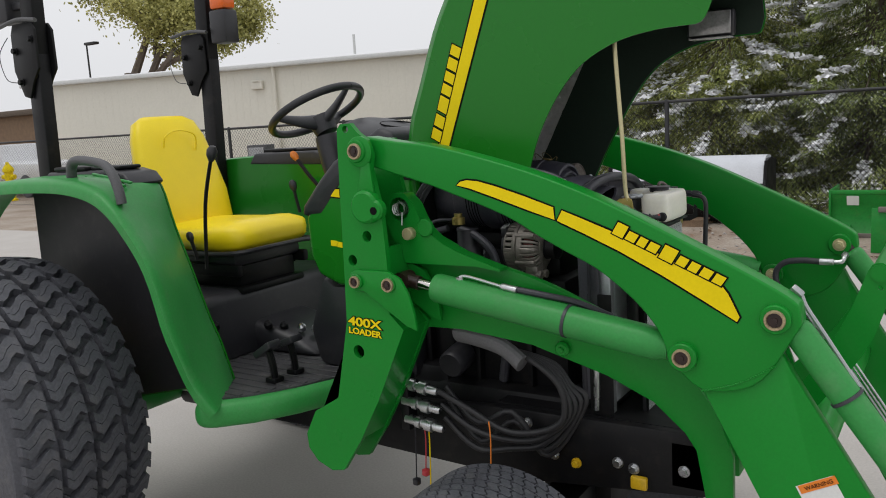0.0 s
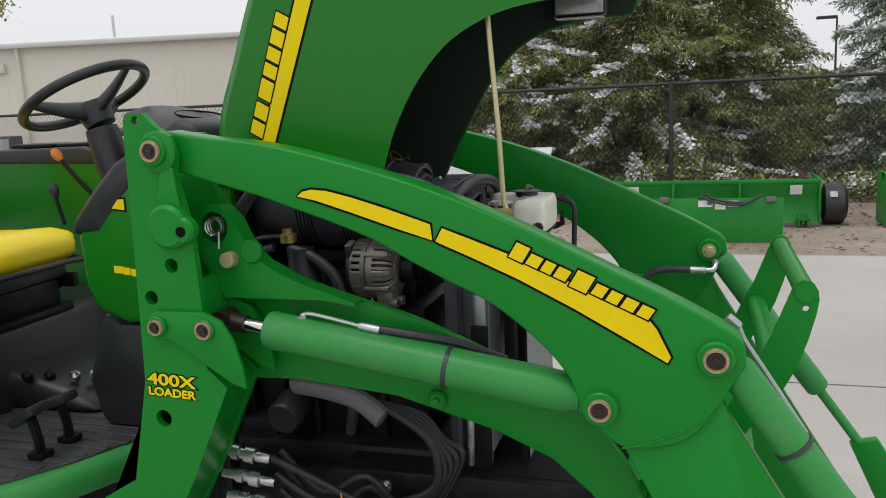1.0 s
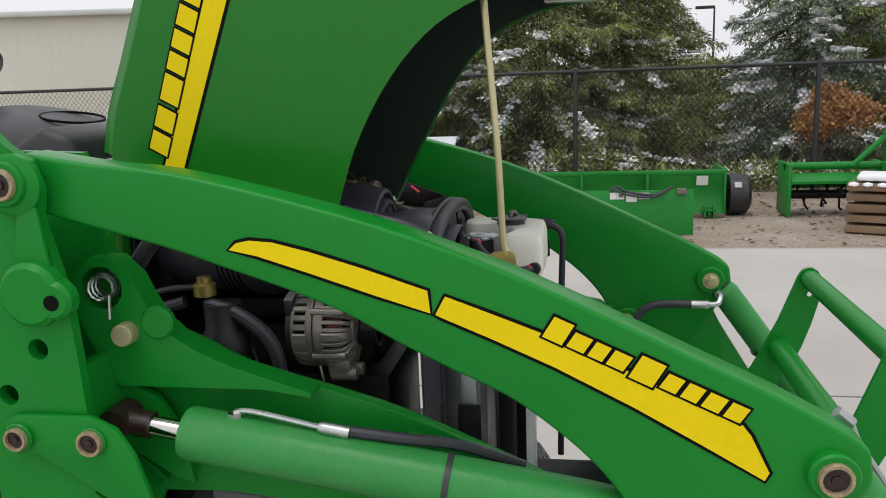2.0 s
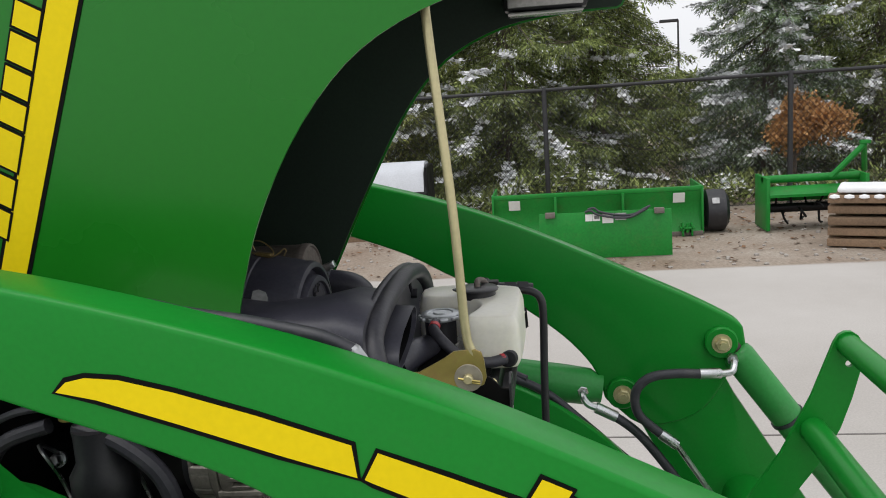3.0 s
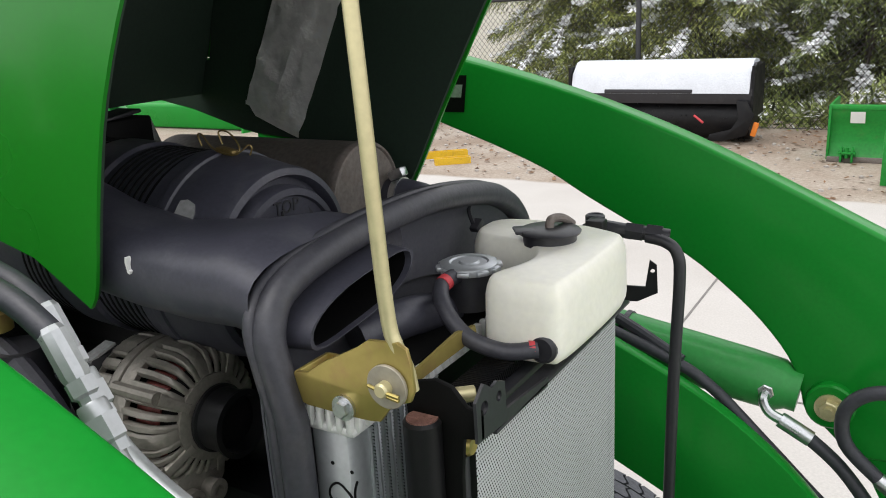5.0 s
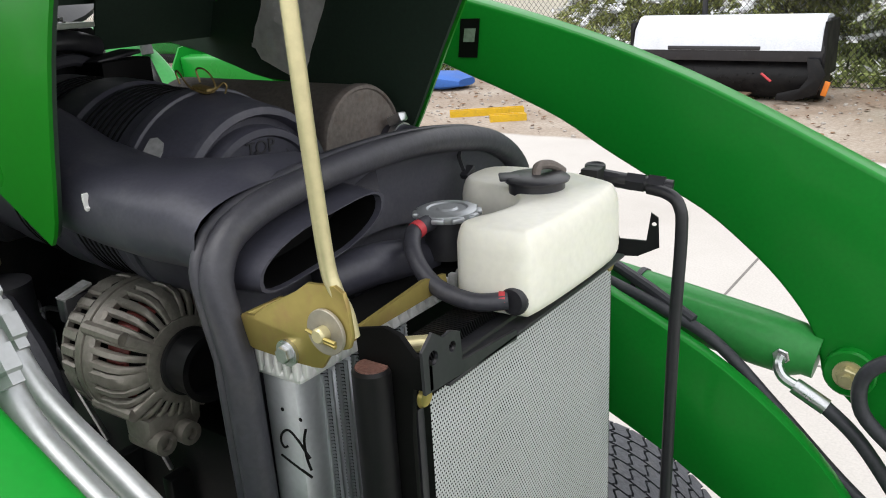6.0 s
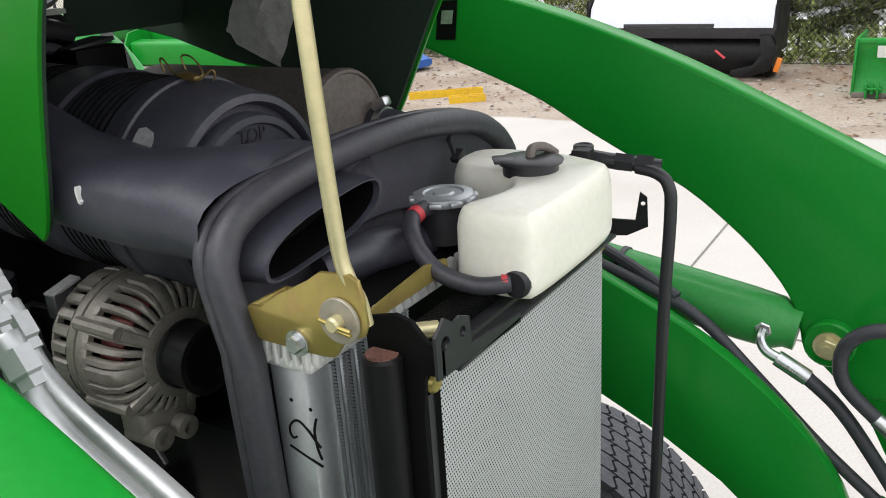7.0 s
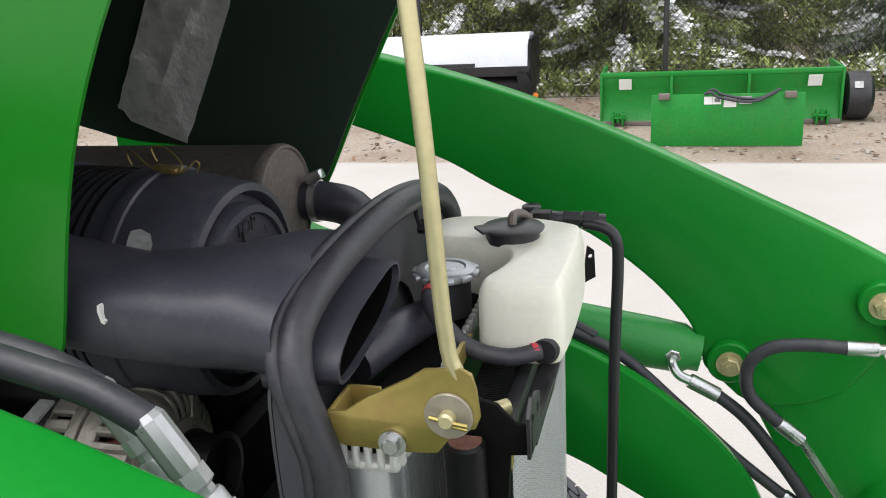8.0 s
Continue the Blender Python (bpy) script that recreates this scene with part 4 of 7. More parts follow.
bm = turned([(0.020, -0.090), (0.058, -0.082), (0.060, -0.070), (0.060, 0.030), (0.050, 0.052), (0.022, 0.056)], A, ax, 36)
alt = alt_part("alternator", bm, BLACK_DECAL_SHADE, tractor, "slotted cast aluminium alternator")
bm = turned([(0.068, -0.033), (0.0742, -0.032), (0.0755, -0.027), (0.0755, -0.0075), (0.074, -0.006), (0.068, -0.006)], A, ax, 48, close=False)
turned([(0.066, -0.092), (0.071, -0.090), (0.073, -0.084), (0.073, -0.078), (0.066, -0.077)], A, ax, 48, bm, close=False)
for k in range(26):
    a = k * math.tau / 26
    rb = bmesh.new()
    rib_bar(rb, [(-0.082, 0.0725), (-0.066, 0.0735), (-0.029, 0.0742)], 0.0120 if k % 7 else 0.026, a)
    alt_part("casting_rib", rb, ALU, alt)
alt_part("rear_casting", bm, ALU, alt)
bm = turned([(0.068, -0.004), (0.074, -0.004), (0.0760, -0.002), (0.0760, 0.009), (0.0745, 0.011), (0.068, 0.011)], A, ax, 48, close=False)
turned([(0.046, 0.046), (0.046, 0.060), (0.040, 0.063), (0.030, 0.064), (0.028, 0.072), (0.020, 0.073)], A, ax, 40, bm, close=False)
for k in range(33):
    a = (k + 0.5) * math.tau / 33
    rb = bmesh.new()
    rib_bar(rb, [(0.006, 0.0745), (0.030, 0.0735), (0.042, 0.0685), (0.051, 0.0590), (0.057, 0.0440)], 0.0082 if k % 8 else 0.017, a)
    alt_part("casting_rib", rb, ALU, alt)
for a in (-2.6, -1.5, 0.9, 2.5):
    d = Vector((0, math.cos(a), math.sin(a)))
    alt_part("bolt_boss", tube([A - ax * 0.012 + d * 0.0735, A + ax * 0.044 + d * 0.0725], 0.0075, 10, smooth=False), ALU, alt)
    alt_part("casting_arm", tube([A + ax * 0.044 + d * 0.070, A + ax * 0.060 + d * 0.036], 0.0065, 8, smooth=False), ALU, alt)
alt_part("front_casting", bm, ALU, alt)
for off in (0.0, 0.034):
    alt_part("mounting_ear", turned([(0.0125, -0.02), (0.0125, 0.030), (0.0065, 0.031), (0.0065, 0.02)], A + Vector((0.036 + off * 0.2, -0.042 + off * 0.8, -0.078)), ax, 18), ALU, alt)
alt_part("mounting_foot", block((0.04, 0.065, 0.036), A + Vector((0.030, -0.022, -0.066)), None, 0.010), ALU, alt)
alt_part("pulley", turned([(0.018, 0.068), (0.036, 0.069), (0.036, 0.073), (0.033, 0.075), (0.033, 0.105), (0.036, 0.107), (0.036, 0.111), (0.030, 0.112), (0.028, 0.096), (0.012, 0.094)], A, ax, 36), BLACK_PAINT, alt, "black belt pulley")
alt_part("winding", turned([(0.0600, 0.012), (0.0625, 0.016), (0.0625, 0.028), (0.058, 0.038)], A, ax, 30), material("copper_red_windings", (0.20, 0.040, 0.034), 0.5, 0.2, 0.4, 60, 200, 0.02), alt)
alt_part("rear_cover", turned([(0.064, -0.092), (0.064, -0.112), (0.054, -0.120), (0.010, -0.120)], A, ax, 30), BLACK, alt)
alt_part("terminal_block", block((0.034, 0.040, 0.030), A + Vector((-0.098, -0.038, 0.052)), None, 0.005), BLACK, alt)
alt_part("label", block((0.030, 0.034, 0.003), A + Vector((-0.098, -0.041, 0.0690)), Matrix.Rotation(0.25, 3, "X")), LENS, alt)
alt_part("terminal_boot", turned([(0.009, 0), (0.009, 0.03)], A + Vector((-0.118, -0.03, 0.03)), (-1, 0, 0), 10), RED, alt)

# air cleaner: ribbed canister with a stepped end cover
C = Vector((0.06, -0.072, 1.397))
bm = turned([(0.060, -0.17), (0.098, -0.14), (0.111, -0.115), (0.113, -0.060), (0.113, -0.045), (0.1165, -0.042), (0.1165, 0.060), (0.1205, 0.066), (0.1205, 0.122), (0.1165, 0.126), (0.1165, 0.214), (0.1195, 0.218), (0.1195, 0.24)], C, ax, 56)
cleaner = part("air_cleaner", bm, DUCT, tractor, "dusty black ribbed air cleaner canister")
for k in range(15):
    x = 0.006 + 0.0105 * k + (0.078 if k > 4 else 0.0)
    part("canister_rib", turned([(0.1160, x), (0.1177, x + 0.0012), (0.1177, x + 0.0034), (0.1160, x + 0.0046)], C, ax, 48), BLACK_DECAL_SHADE, cleaner)
part("clamp_ring", turned([(0.117, 0.236), (0.1220, 0.238), (0.1235, 0.245), (0.1220, 0.252), (0.117, 0.254)], C, ax, 48), DUCT, cleaner)
bm = turned([(0.1190, 0.252), (0.1190, 0.258), (0.1125, 0.308), (0.1105, 0.314), (0.1110, 0.324), (0.1085, 0.331), (0.1010, 0.333), (0.0985, 0.329), (0.0970, 0.320), (0.0895, 0.320), (0.0885, 0.333), (0.0865, 0.338), (0.0790, 0.339), (0.0770, 0.335), (0.001, 0.335)], C, ax, 56)
part("end_cover", bm, DUCT, cleaner, "stepped round end cover")
part("cover_ring", tube([C + ax * 0.336 + Vector((0, math.cos(k * math.tau / 32), math.sin(k * math.tau / 32))) * 0.044 for k in range(33)], 0.0022, 6, n=1, smooth=False), BLACK, cleaner)
for k in range(5):
    a = 0.42 + k * math.tau / 5
    d = Vector((0, math.cos(a), math.sin(a)))
    part("cover_rib", tube([C + ax * 0.336 + d * 0.036, C + ax * 0.336 + d * 0.064], 0.0020, 6, smooth=False), BLACK, cleaner)
FACING = Matrix(((0, 0, 1), (1, 0, 0), (0, 1, 0)))
lettering("TOP", C + Vector((0.3352, 0.001, 0.0660)), 0.021, BLACK, cleaner, FACING, 0.0012, "lettering", "raised lettering")
for sy in (-1, 1):
    bm = prism([(-0.0035, -0.006), (0.0035, -0.006), (0.0, 0.007)], 0, 0.002)
    bm.transform(Matrix.Translation(C + Vector((0.3352, 0.041 * sy, 0.052))) @ Matrix.Rotation(radians(90), 4, "Z") @ Matrix.Rotation(radians(25 * -sy), 4, "Y"))
    part("arrow_mark", bm, BLACK, cleaner)
arcs = []
for x, a0, a1 in ((0.266, 2.36, 2.66), (0.274, 2.33, 2.70), (0.285, 2.36, 2.70), (0.290, 2.44, 2.70)):
    arcs.append([tuple(C + ax * x + Vector((0, math.cos(a), math.sin(a))) * (0.1215 - 0.16 * (x - 0.256))) for a in (a0 + (a1 - a0) * k / 5 for k in range(6))])
label = part("label", sheet(arcs[0], arcs[-1], 0.0012, arcs[1:-1]), LENS, cleaner, "torn silver label", sharp=60)
# the canister lies tipped: its rear end is higher
END = Vector((0.395, -0.072, 1.397))
TIPPED = Matrix.Translation(END) @ ax.rotation_difference(Vector((1, -0.0194, -0.0424))).to_matrix().to_4x4() @ Matrix.Translation(-END)
for ob in [cleaner] + list(cleaner.children):
    ob.data.transform(TIPPED)
LIFT = Vector((0.004, -0.012, 0.006))
wire = [(0.276, -0.060, 1.521), (0.274, -0.062, 1.534), (0.285, -0.066, 1.535), (0.300, -0.070, 1.524), (0.3135, -0.070, 1.517), (0.331, -0.068, 1.514), (0.341, -0.064, 1.518), (0.349, -0.060, 1.5245), (0.352, -0.058, 1.521), (0.348, -0.058, 1.513)]
clip = part("spring_clip", tube([Vector(q) + LIFT for q in wire], 0.0011, 6), BRONZE, cleaner, "brass wire spring clip")
part("wire_loop", tube([Vector(q) + LIFT for q in ((0.299, -0.050, 1.522), (0.295, -0.050, 1.536), (0.308, -0.050, 1.537), (0.322, -0.052, 1.529), (0.331, -0.056, 1.519), (0.329, -0.060, 1.513))], 0.0011, 6), BRONZE, clip)
part("clip_block", block((0.026, 0.013, 0.006), Vector((0.316, -0.060, 1.517)) + LIFT, Matrix.Rotation(0.15, 3, "Y"), 0.002), BRONZE, clip)

# muffler behind it
M = Vector((-0.08, 0.200, 1.408))
bm = turned([(0.03, -0.06), (0.03, 0.0), (0.074, 0.002), (0.0800, 0.010), (0.0800, 0.372), (0.0818, 0.375), (0.0822, 0.386), (0.0800, 0.391), (0.0760, 0.392), (0.0740, 0.389), (0.001, 0.389)], M, ax, 44)
muffler = part("muffler", bm, RUST, tractor, "brown rusted cylindrical muffler")
bm = tube([M + Vector((0.37, 0.058, -0.012)), M + Vector((0.42, 0.060, -0.012)), M + Vector((0.465, 0.062, -0.030)), M + Vector((0.490, 0.064, -0.100))], 0.028, 18)
part("rubber_elbow", bm, DUCT, tractor, "black rubber air elbow")
bm = turned([(0.0305, 0), (0.0305, 0.010)], M + Vector((0.402, 0.059, -0.011)), (1, 0.03, 0.0), 24)
block((0.026, 0.018, 0.014), M + Vector((0.412, 0.048, 0.027)), Matrix.Rotation(-0.4, 3, "Y"), 0.003, bm)
part("hose_clamp", bm, STEEL, muffler)

# intake duct: wide flat moulding that runs to the shroud
secs = []
for x, y, z, w, h in ((0.0, -0.165, 1.495, 0.044, 0.040), (0.10, -0.184, 1.484, 0.048, 0.045), (0.20, -0.203, 1.468, 0.052, 0.047), (0.28, -0.208, 1.447, 0.053, 0.043), (0.36, -0.205, 1.434, 0.056, 0.040), (0.43, -0.180, 1.429, 0.080, 0.043), (0.475, -0.157, 1.429, 0.100, 0.046), (0.512, -0.137, 1.420, 0.122, 0.042)):
    secs.append([(x, y + w * math.copysign(abs(math.cos(a)) ** 0.7, math.cos(a)), z + h * math.copysign(abs(math.sin(a)) ** 0.7, math.sin(a))) for a in (k * math.tau / 24 for k in range(24))])
bm = bmesh.new()
rings = [[bm.verts.new(p) for p in row] for row in secs]
for a, c in zip(rings, rings[1:]):
    for k in range(24):
        bm.faces.new((a[k], a[(k + 1) % 24], c[(k + 1) % 24], c[k]))
duct = part("intake_duct", bm, DUCT, tractor, "scuffed black plastic intake duct", sharp=60)
part("scuff_mark", prism([(0.3645, 1.451), (0.3655, 1.4565), (0.3672, 1.456), (0.3678, 1.450), (0.3686, 1.4445), (0.3706, 1.4430), (0.3690, 1.4400), (0.3662, 1.4415)], -0.2632, -0.2575), WHITE, duct, "white scuff on the duct")
# mouth of the duct, an oblong snout through the shroud
ob_pts = []
for k in range(28):
    a = k * math.tau / 28
    ob_pts.append((-0.143 + 0.086 * math.copysign(abs(math.cos(a)) ** 0.75, math.cos(a)), 1.404 + 0.0235 * math.copysign(abs(math.sin(a)) ** 0.8, math.sin(a)) + 0.0165 * math.cos(a)))
bm = bmesh.new()
rows = []
for x, grow in ((0.488, 1.10), (0.520, 1.03), (0.553, 1.0), (0.553, 0.95), (0.546, 0.94)):
    rows.append([bm.verts.new((x, -0.143 + (y + 0.143) * grow, 1.404 + (z - 1.404) * (grow if grow > 1 else grow * 0.94))) for y, z in ob_pts])
for a, c in zip(rows, rows[1:]):
    for k in range(28):
        bm.faces.new((a[k], a[(k + 1) % 28], c[(k + 1) % 28], c[k]))
mouth = part("duct_mouth", bm, DUCT, duct, "oblong open duct mouth", sharp=60)
# shade inside the mouth, painted as a near-black inner skin with a closed end
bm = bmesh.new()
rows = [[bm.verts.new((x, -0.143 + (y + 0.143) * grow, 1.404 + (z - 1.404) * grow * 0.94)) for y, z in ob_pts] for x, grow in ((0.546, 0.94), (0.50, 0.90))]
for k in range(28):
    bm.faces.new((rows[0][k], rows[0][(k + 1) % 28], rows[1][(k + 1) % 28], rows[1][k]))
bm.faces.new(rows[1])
part("mouth_lining", bm, BLACK_DECAL_SHADE, mouth, "near-black skin standing for the shade inside the duct", sharp=60)

# radiator shroud: moulded panel with a round rubber seal on its rim
RIM = [(-0.250, 0.80), (-0.254, 1.05), (-0.256, 1.16), (-0.259, 1.30), (-0.258, 1.365), (-0.250, 1.405), (-0.208, 1.437), (-0.11, 1.453), (0.02, 1.455), (0.13, 1.443), (0.20, 1.425), (0.250, 1.393), (0.268, 1.35), (0.268, 1.20), (0.262, 0.80)]
rim_line = [Vector((0.520 + (0.030 * min(1.0, (1.425 - z) / 0.10) if y < -0.2 and z < 1.425 else 0.0), y, z)) for y, z in [(v.x, v.y) for v in curve([(p[0], p[1], 0) for p in RIM], 4)]]
shroud = part("radiator_shroud", sheet([(v.x - 0.006, v.y * 0.97, v.z - 0.008) for v in rim_line], [(0.494, v.y * 0.55, 0.80 + (v.z - 0.80) * 0.86) for v in rim_line], 0.004, [[(0.491, v.y * 0.90, v.z - 0.030) for v in rim_line]]), SHROUD, tractor, "moulded black radiator shroud", sharp=60)
part("back_panel", prism([(v.y * 0.9, v.z - 0.03) for v in rim_line], 0, 0.003), SHROUD, shroud).matrix_basis = Matrix.Translation((0.490, 0, 0)) @ Matrix.Rotation(radians(90), 4, "Z")
part("rubber_seal", tube([tuple(v) for v in rim_line], 0.0150, 14, n=1, smooth=False), RUBBER, shroud, "thick black rubber bulb seal", sharp=60)
part("seal_lip", tube([(v.x - 0.014, v.y * 1.030, v.z + 0.009) for v in rim_line], 0.0065, 8, n=1, smooth=False), RUBBER, shroud, sharp=60)
bm = block((0.012, 0.020, 0.008), (0.515, 0.150, 1.397), Matrix.Rotation(0.5, 3, "X"), 0.002)
tube([(0.522, 0.136, 1.440), (0.510, 0.141, 1.420), (0.512, 0.150, 1.395)], 0.003, 6, bm)
part("retaining_clip", bm, BLACK, shroud)
# crumpled inner bellows under the duct mouth
bm = bmesh.new()
tube([(0.525, -0.13, 1.350), (0.548, -0.07, 1.355), (0.558, 0.0, 1.340)], 0.022, 12, bm)
part("bellows", bm, DUCT, tractor, "soft black rubber bellows")

# radiator
radiator = part("radiator", block((0.012, 0.44, 0.59), (0.575, 0.01, 1.005)), BLACK_PAINT, tractor, "aluminium radiator with crimped end tanks")
for y in (-0.224, 0.245):
    part("end_tank", block((0.040, 0.034, 0.62), (0.5735, y, 1.005), None, 0.004), ALU_PALE, radiator, "pale aluminium end tank")
bm = bmesh.new()
for c in range(12):
    y = -0.2035 + 0.0105 * c
    block((0.004, 0.0018, 0.53), (0.594, y - 0.0052, 1.04), None, 0, bm)
    for k in range(150):
        z = 0.775 + 0.0036 * k
        lean = 0.0016 if c % 2 else -0.0016
        bm.faces.new([bm.verts.new(q) for q in ((0.5925, y - 0.0044, z - lean), (0.5925, y + 0.0044, z + lean), (0.5905, y + 0.0044, z + lean + 0.0021), (0.5905, y - 0.0044, z - lean + 0.0021))])
part("fin_pack", bm, ALU_PALE, radiator, "bent aluminium cooling fins")
part("lower_baffle", block((0.075, 0.006, 0.42), (0.566, -0.262, 0.915), None, 0.002), BLACK_PAINT, radiator, "black side baffle below the tank")
# crimped header along the top
bm = block((0.054, 0.506, 0.009), (0.576, 0.010, 1.3165), None, 0.003)
for k in range(5):
    block((0.0064, 0.0075, 0.022), (0.556 + 0.0108 * k, -0.2415, 1.3265), None, 0.0025, bm)
for k in range(34):
    block((0.0085, 0.0090, 0.021), (0.6025, -0.2335 + 0.0145 * k, 1.3260), None, 0.0025, bm)
part("crimped_header", bm, TAB, radiator, "bright crimped aluminium header")
part("header_gasket", block((0.044, 0.484, 0.016), (0.5755, 0.010, 1.3288), None, 0.004), BLACK_DECAL_SHADE, radiator)
pen = [(0.5664, 1.2338), (0.5838, 1.2277), (0.602, 1.2221)]
part("pen_stroke", tube([(x, -0.2412, z) for x, z in pen], 0.0012, 6), BLACK_DECAL_SHADE, radiator, "handwritten black number")
pen = [(0.5763, 1.2454), (0.5717, 1.2431), (0.5685, 1.2478), (0.57, 1.2555), (0.5764, 1.2615), (0.5832, 1.2612), (0.5916, 1.2538), (0.5978, 1.2463), (0.6027, 1.2413)]
part("pen_stroke", tube([(x, -0.2412, z) for x, z in pen], 0.0012, 6), BLACK_DECAL_SHADE, radiator)
pen = [(0.6011, 1.2695), (0.5974, 1.2564), (0.5985, 1.2399), (0.6022, 1.2294)]
part("pen_stroke", tube([(x, -0.2412, z) for x, z in pen], 0.0012, 6), BLACK_DECAL_SHADE, radiator)
for x, z in ((0.5754, 1.2819), (0.5964, 1.2778)):
    part("pen_dot", turned([(0.0019, 0), (0.0019, 0.0006)], (x, -0.2412, z), (0, -1, 0), 8), BLACK_DECAL_SHADE, radiator)

# gold bracket for the prop rod
BR = [(0.550, 1.345), (0.549, 1.368), (0.553, 1.371), (0.566, 1.372), (0.586, 1.386), (0.620, 1.404), (0.633, 1.413), (0.661, 1.4155), (0.670, 1.411), (0.673, 1.399), (0.675, 1.376), (0.671, 1.366), (0.655, 1.360), (0.648, 1.353), (0.640, 1.342), (0.630, 1.3405), (0.610, 1.340), (0.563, 1.341)]
bm = prism(BR, -0.252, -0.2475, bevel=0.0008)
block((0.0045, 0.046, 0.026), (0.5512, -0.227, 1.357), None, 0.0015, bm)
block((0.030, 0.0045, 0.026), (0.5650, -0.2055, 1.357), None, 0.0015, bm)
bracket = part("prop_bracket", bm, GOLD, tractor, "gold plated bracket for the hood prop")
bm = prism([(-0.20, 1.337), (-0.20, 1.346), (-0.14, 1.352), (-0.09, 1.357), (-0.055, 1.352), (-0.052, 1.338)], 0, 0.004)
bm.transform(Matrix.Translation((0.622, 0, 0)) @ Matrix.Rotation(radians(90), 4, "Z"))
part("bracket_strap", bm, GOLD, bracket)
part("flange_bolt", hexhead((0.604, -0.254, 1.348), (0, -1, 0), 0.0075, 0.007, turned([(0.0115, 0), (0.0115, 0.003)], (0.604, -0.252, 1.348), (0, -1, 0), 18)), STEEL, bracket, "zinc flange bolt")
washer = part("washer", turned([(0.0190, 0), (0.0190, 0.0022), (0.0184, 0.0030)], (0.651, -0.253, 1.377), (0, -1, 0), 32), WASHER, bracket)
bm = turned([(0.0065, 0.003), (0.0065, 0.010), (0.005, 0.012)], (0.651, -0.253, 1.377), (0, -1, 0), 16)
part("pivot_stud", bm, ROD, washer)
bm = tube([(0.638, -0.262, 1.379), (0.651, -0.263, 1.377), (0.667, -0.262, 1.374)], 0.0018, 6)
tube([(0.656, -0.262, 1.373), (0.667, -0.262, 1.371)], 0.0018, 6, bm)
part("cotter_pin", bm, GOLD, washer)
prop = part("prop_rod", tube([(0.667, -0.243, 1.372), (0.664, -0.244, 1.392), (0.657, -0.246, 1.410), (0.650, -0.246, 1.445), (0.644, -0.248, 1.60), (0.628, -0.240, 1.81), (0.624, -0.236, 1.875)], 0.0063, 14), ROD, tractor, "pale gold hood prop rod", sharp=60)

# black side plate, coolant tube and oil cooler frame
bm = prism([(0.628, 1.352), (0.660, 1.360), (0.676, 1.356), (0.690, 1.340), (0.704, 1.338), (0.704, 1.312), (0.686, 1.310), (0.683, 1.270), (0.682, 0.80), (0.660, 0.80), (0.658, 1.318), (0.630, 1.318)], -0.198, -0.192, bevel=0.001)
part("side_plate", bm, BLACK_DECAL_SHADE, tractor, "black cooler side plate")
bm = turned([(0.0175, -0.50), (0.0175, 0.0), (0.015, 0.003), (0.013, 0.002), (0.013, -0.01)], (0.649, -0.204, 1.322), (0, 0, 1), 20)
stub = part("tube_stub", bm, BLACK_PAINT, tractor, "black tube with a rusty open end")
part("rusty_end", turned([(0.0148, 0), (0.0142, 0.0022)], (0.649, -0.204, 1.3238), (0, 0, 1), 20), RUST_END, stub)

# condenser screen: woven wire in a dark frame
bm = block((0.012, 0.395, 0.014), (0.671, 0.016, 1.292), None, 0.002)
block((0.012, 0.010, 0.56), (0.671, -0.177, 1.00), None, 0.002, bm)
block((0.014, 0.014, 0.56), (0.671, 0.206, 1.00), None, 0.002, bm)
block((0.030, 0.395, 0.008), (0.662, 0.016, 1.302), None, 0.002, bm)
screen = part("screen_frame", bm, BLACK, tractor, "black edged cooler screen")
bm = bmesh.new()
for j in range(142):
    z = 0.736 + 0.0039 * j
    for y0, y1, z0, z1, x in [(-0.170, 0.202, z - 0.0010, z + 0.0010, 0.6815)]:
        bm.faces.new([bm.verts.new(q) for q in ((x, y0, z0), (x, y1, z0), (x, y1, z1), (x, y0, z1))])
    for k in range(95):
        y = -0.1685 + 0.0039 * (k + 0.5 * (j % 2))
        bm.faces.new([bm.verts.new(q) for q in ((0.6815, y - 0.0010, z + 0.0010), (0.6815, y + 0.0010, z + 0.0010), (0.6815, y + 0.0010, z + 0.0029), (0.6815, y - 0.0010, z + 0.0029))])
part("wire_screen", bm, MESHMAT, screen, "fine silver wire screen")
bm = block((0.004, 0.37, 0.56), (0.671, 0.016, 1.0))
part("condenser_core", bm, BLACK_PAINT, screen)
ear = prism([(-0.204, 1.312), (-0.205, 1.350), (-0.190, 1.362), (-0.176, 1.352), (-0.166, 1.354), (-0.152, 1.348), (-0.150, 1.320), (-0.06, 1.312), (-0.06, 1.302)], 0, 0.003, holes=[(-0.191, 1.340, 0.0065), (-0.164, 1.339, 0.0050)])
ear.transform(Matrix.Translation((0.704, 0, 0)) @ Matrix.Rotation(radians(90), 4, "Z"))
part("corner_ear", ear, BLACK, screen, "black corner plate with two holes")
part("top_strip", block((0.020, 0.36, 0.004), (0.694, 0.010, 1.306), None, 0.001), BLACK, screen)
part("spacer", turned([(0.0075, 0), (0.0075, 0.026), (0.006, 0.027)], (0.658, -0.178, 1.335), (0.75, 0.62, 0), 16), ROD, screen, "pale brass spacer")
for y, z in ((-0.176, 1.291), (0.200, 1.288)):
    part("grommet", turned([(0.008, 0), (0.010, 0.002), (0.008, 0.005), (0.004, 0.004)], (0.678, y, z), (1, 0, 0), 14), GOLD, screen)
# fin pack seen between header and screen
bm = bmesh.new()
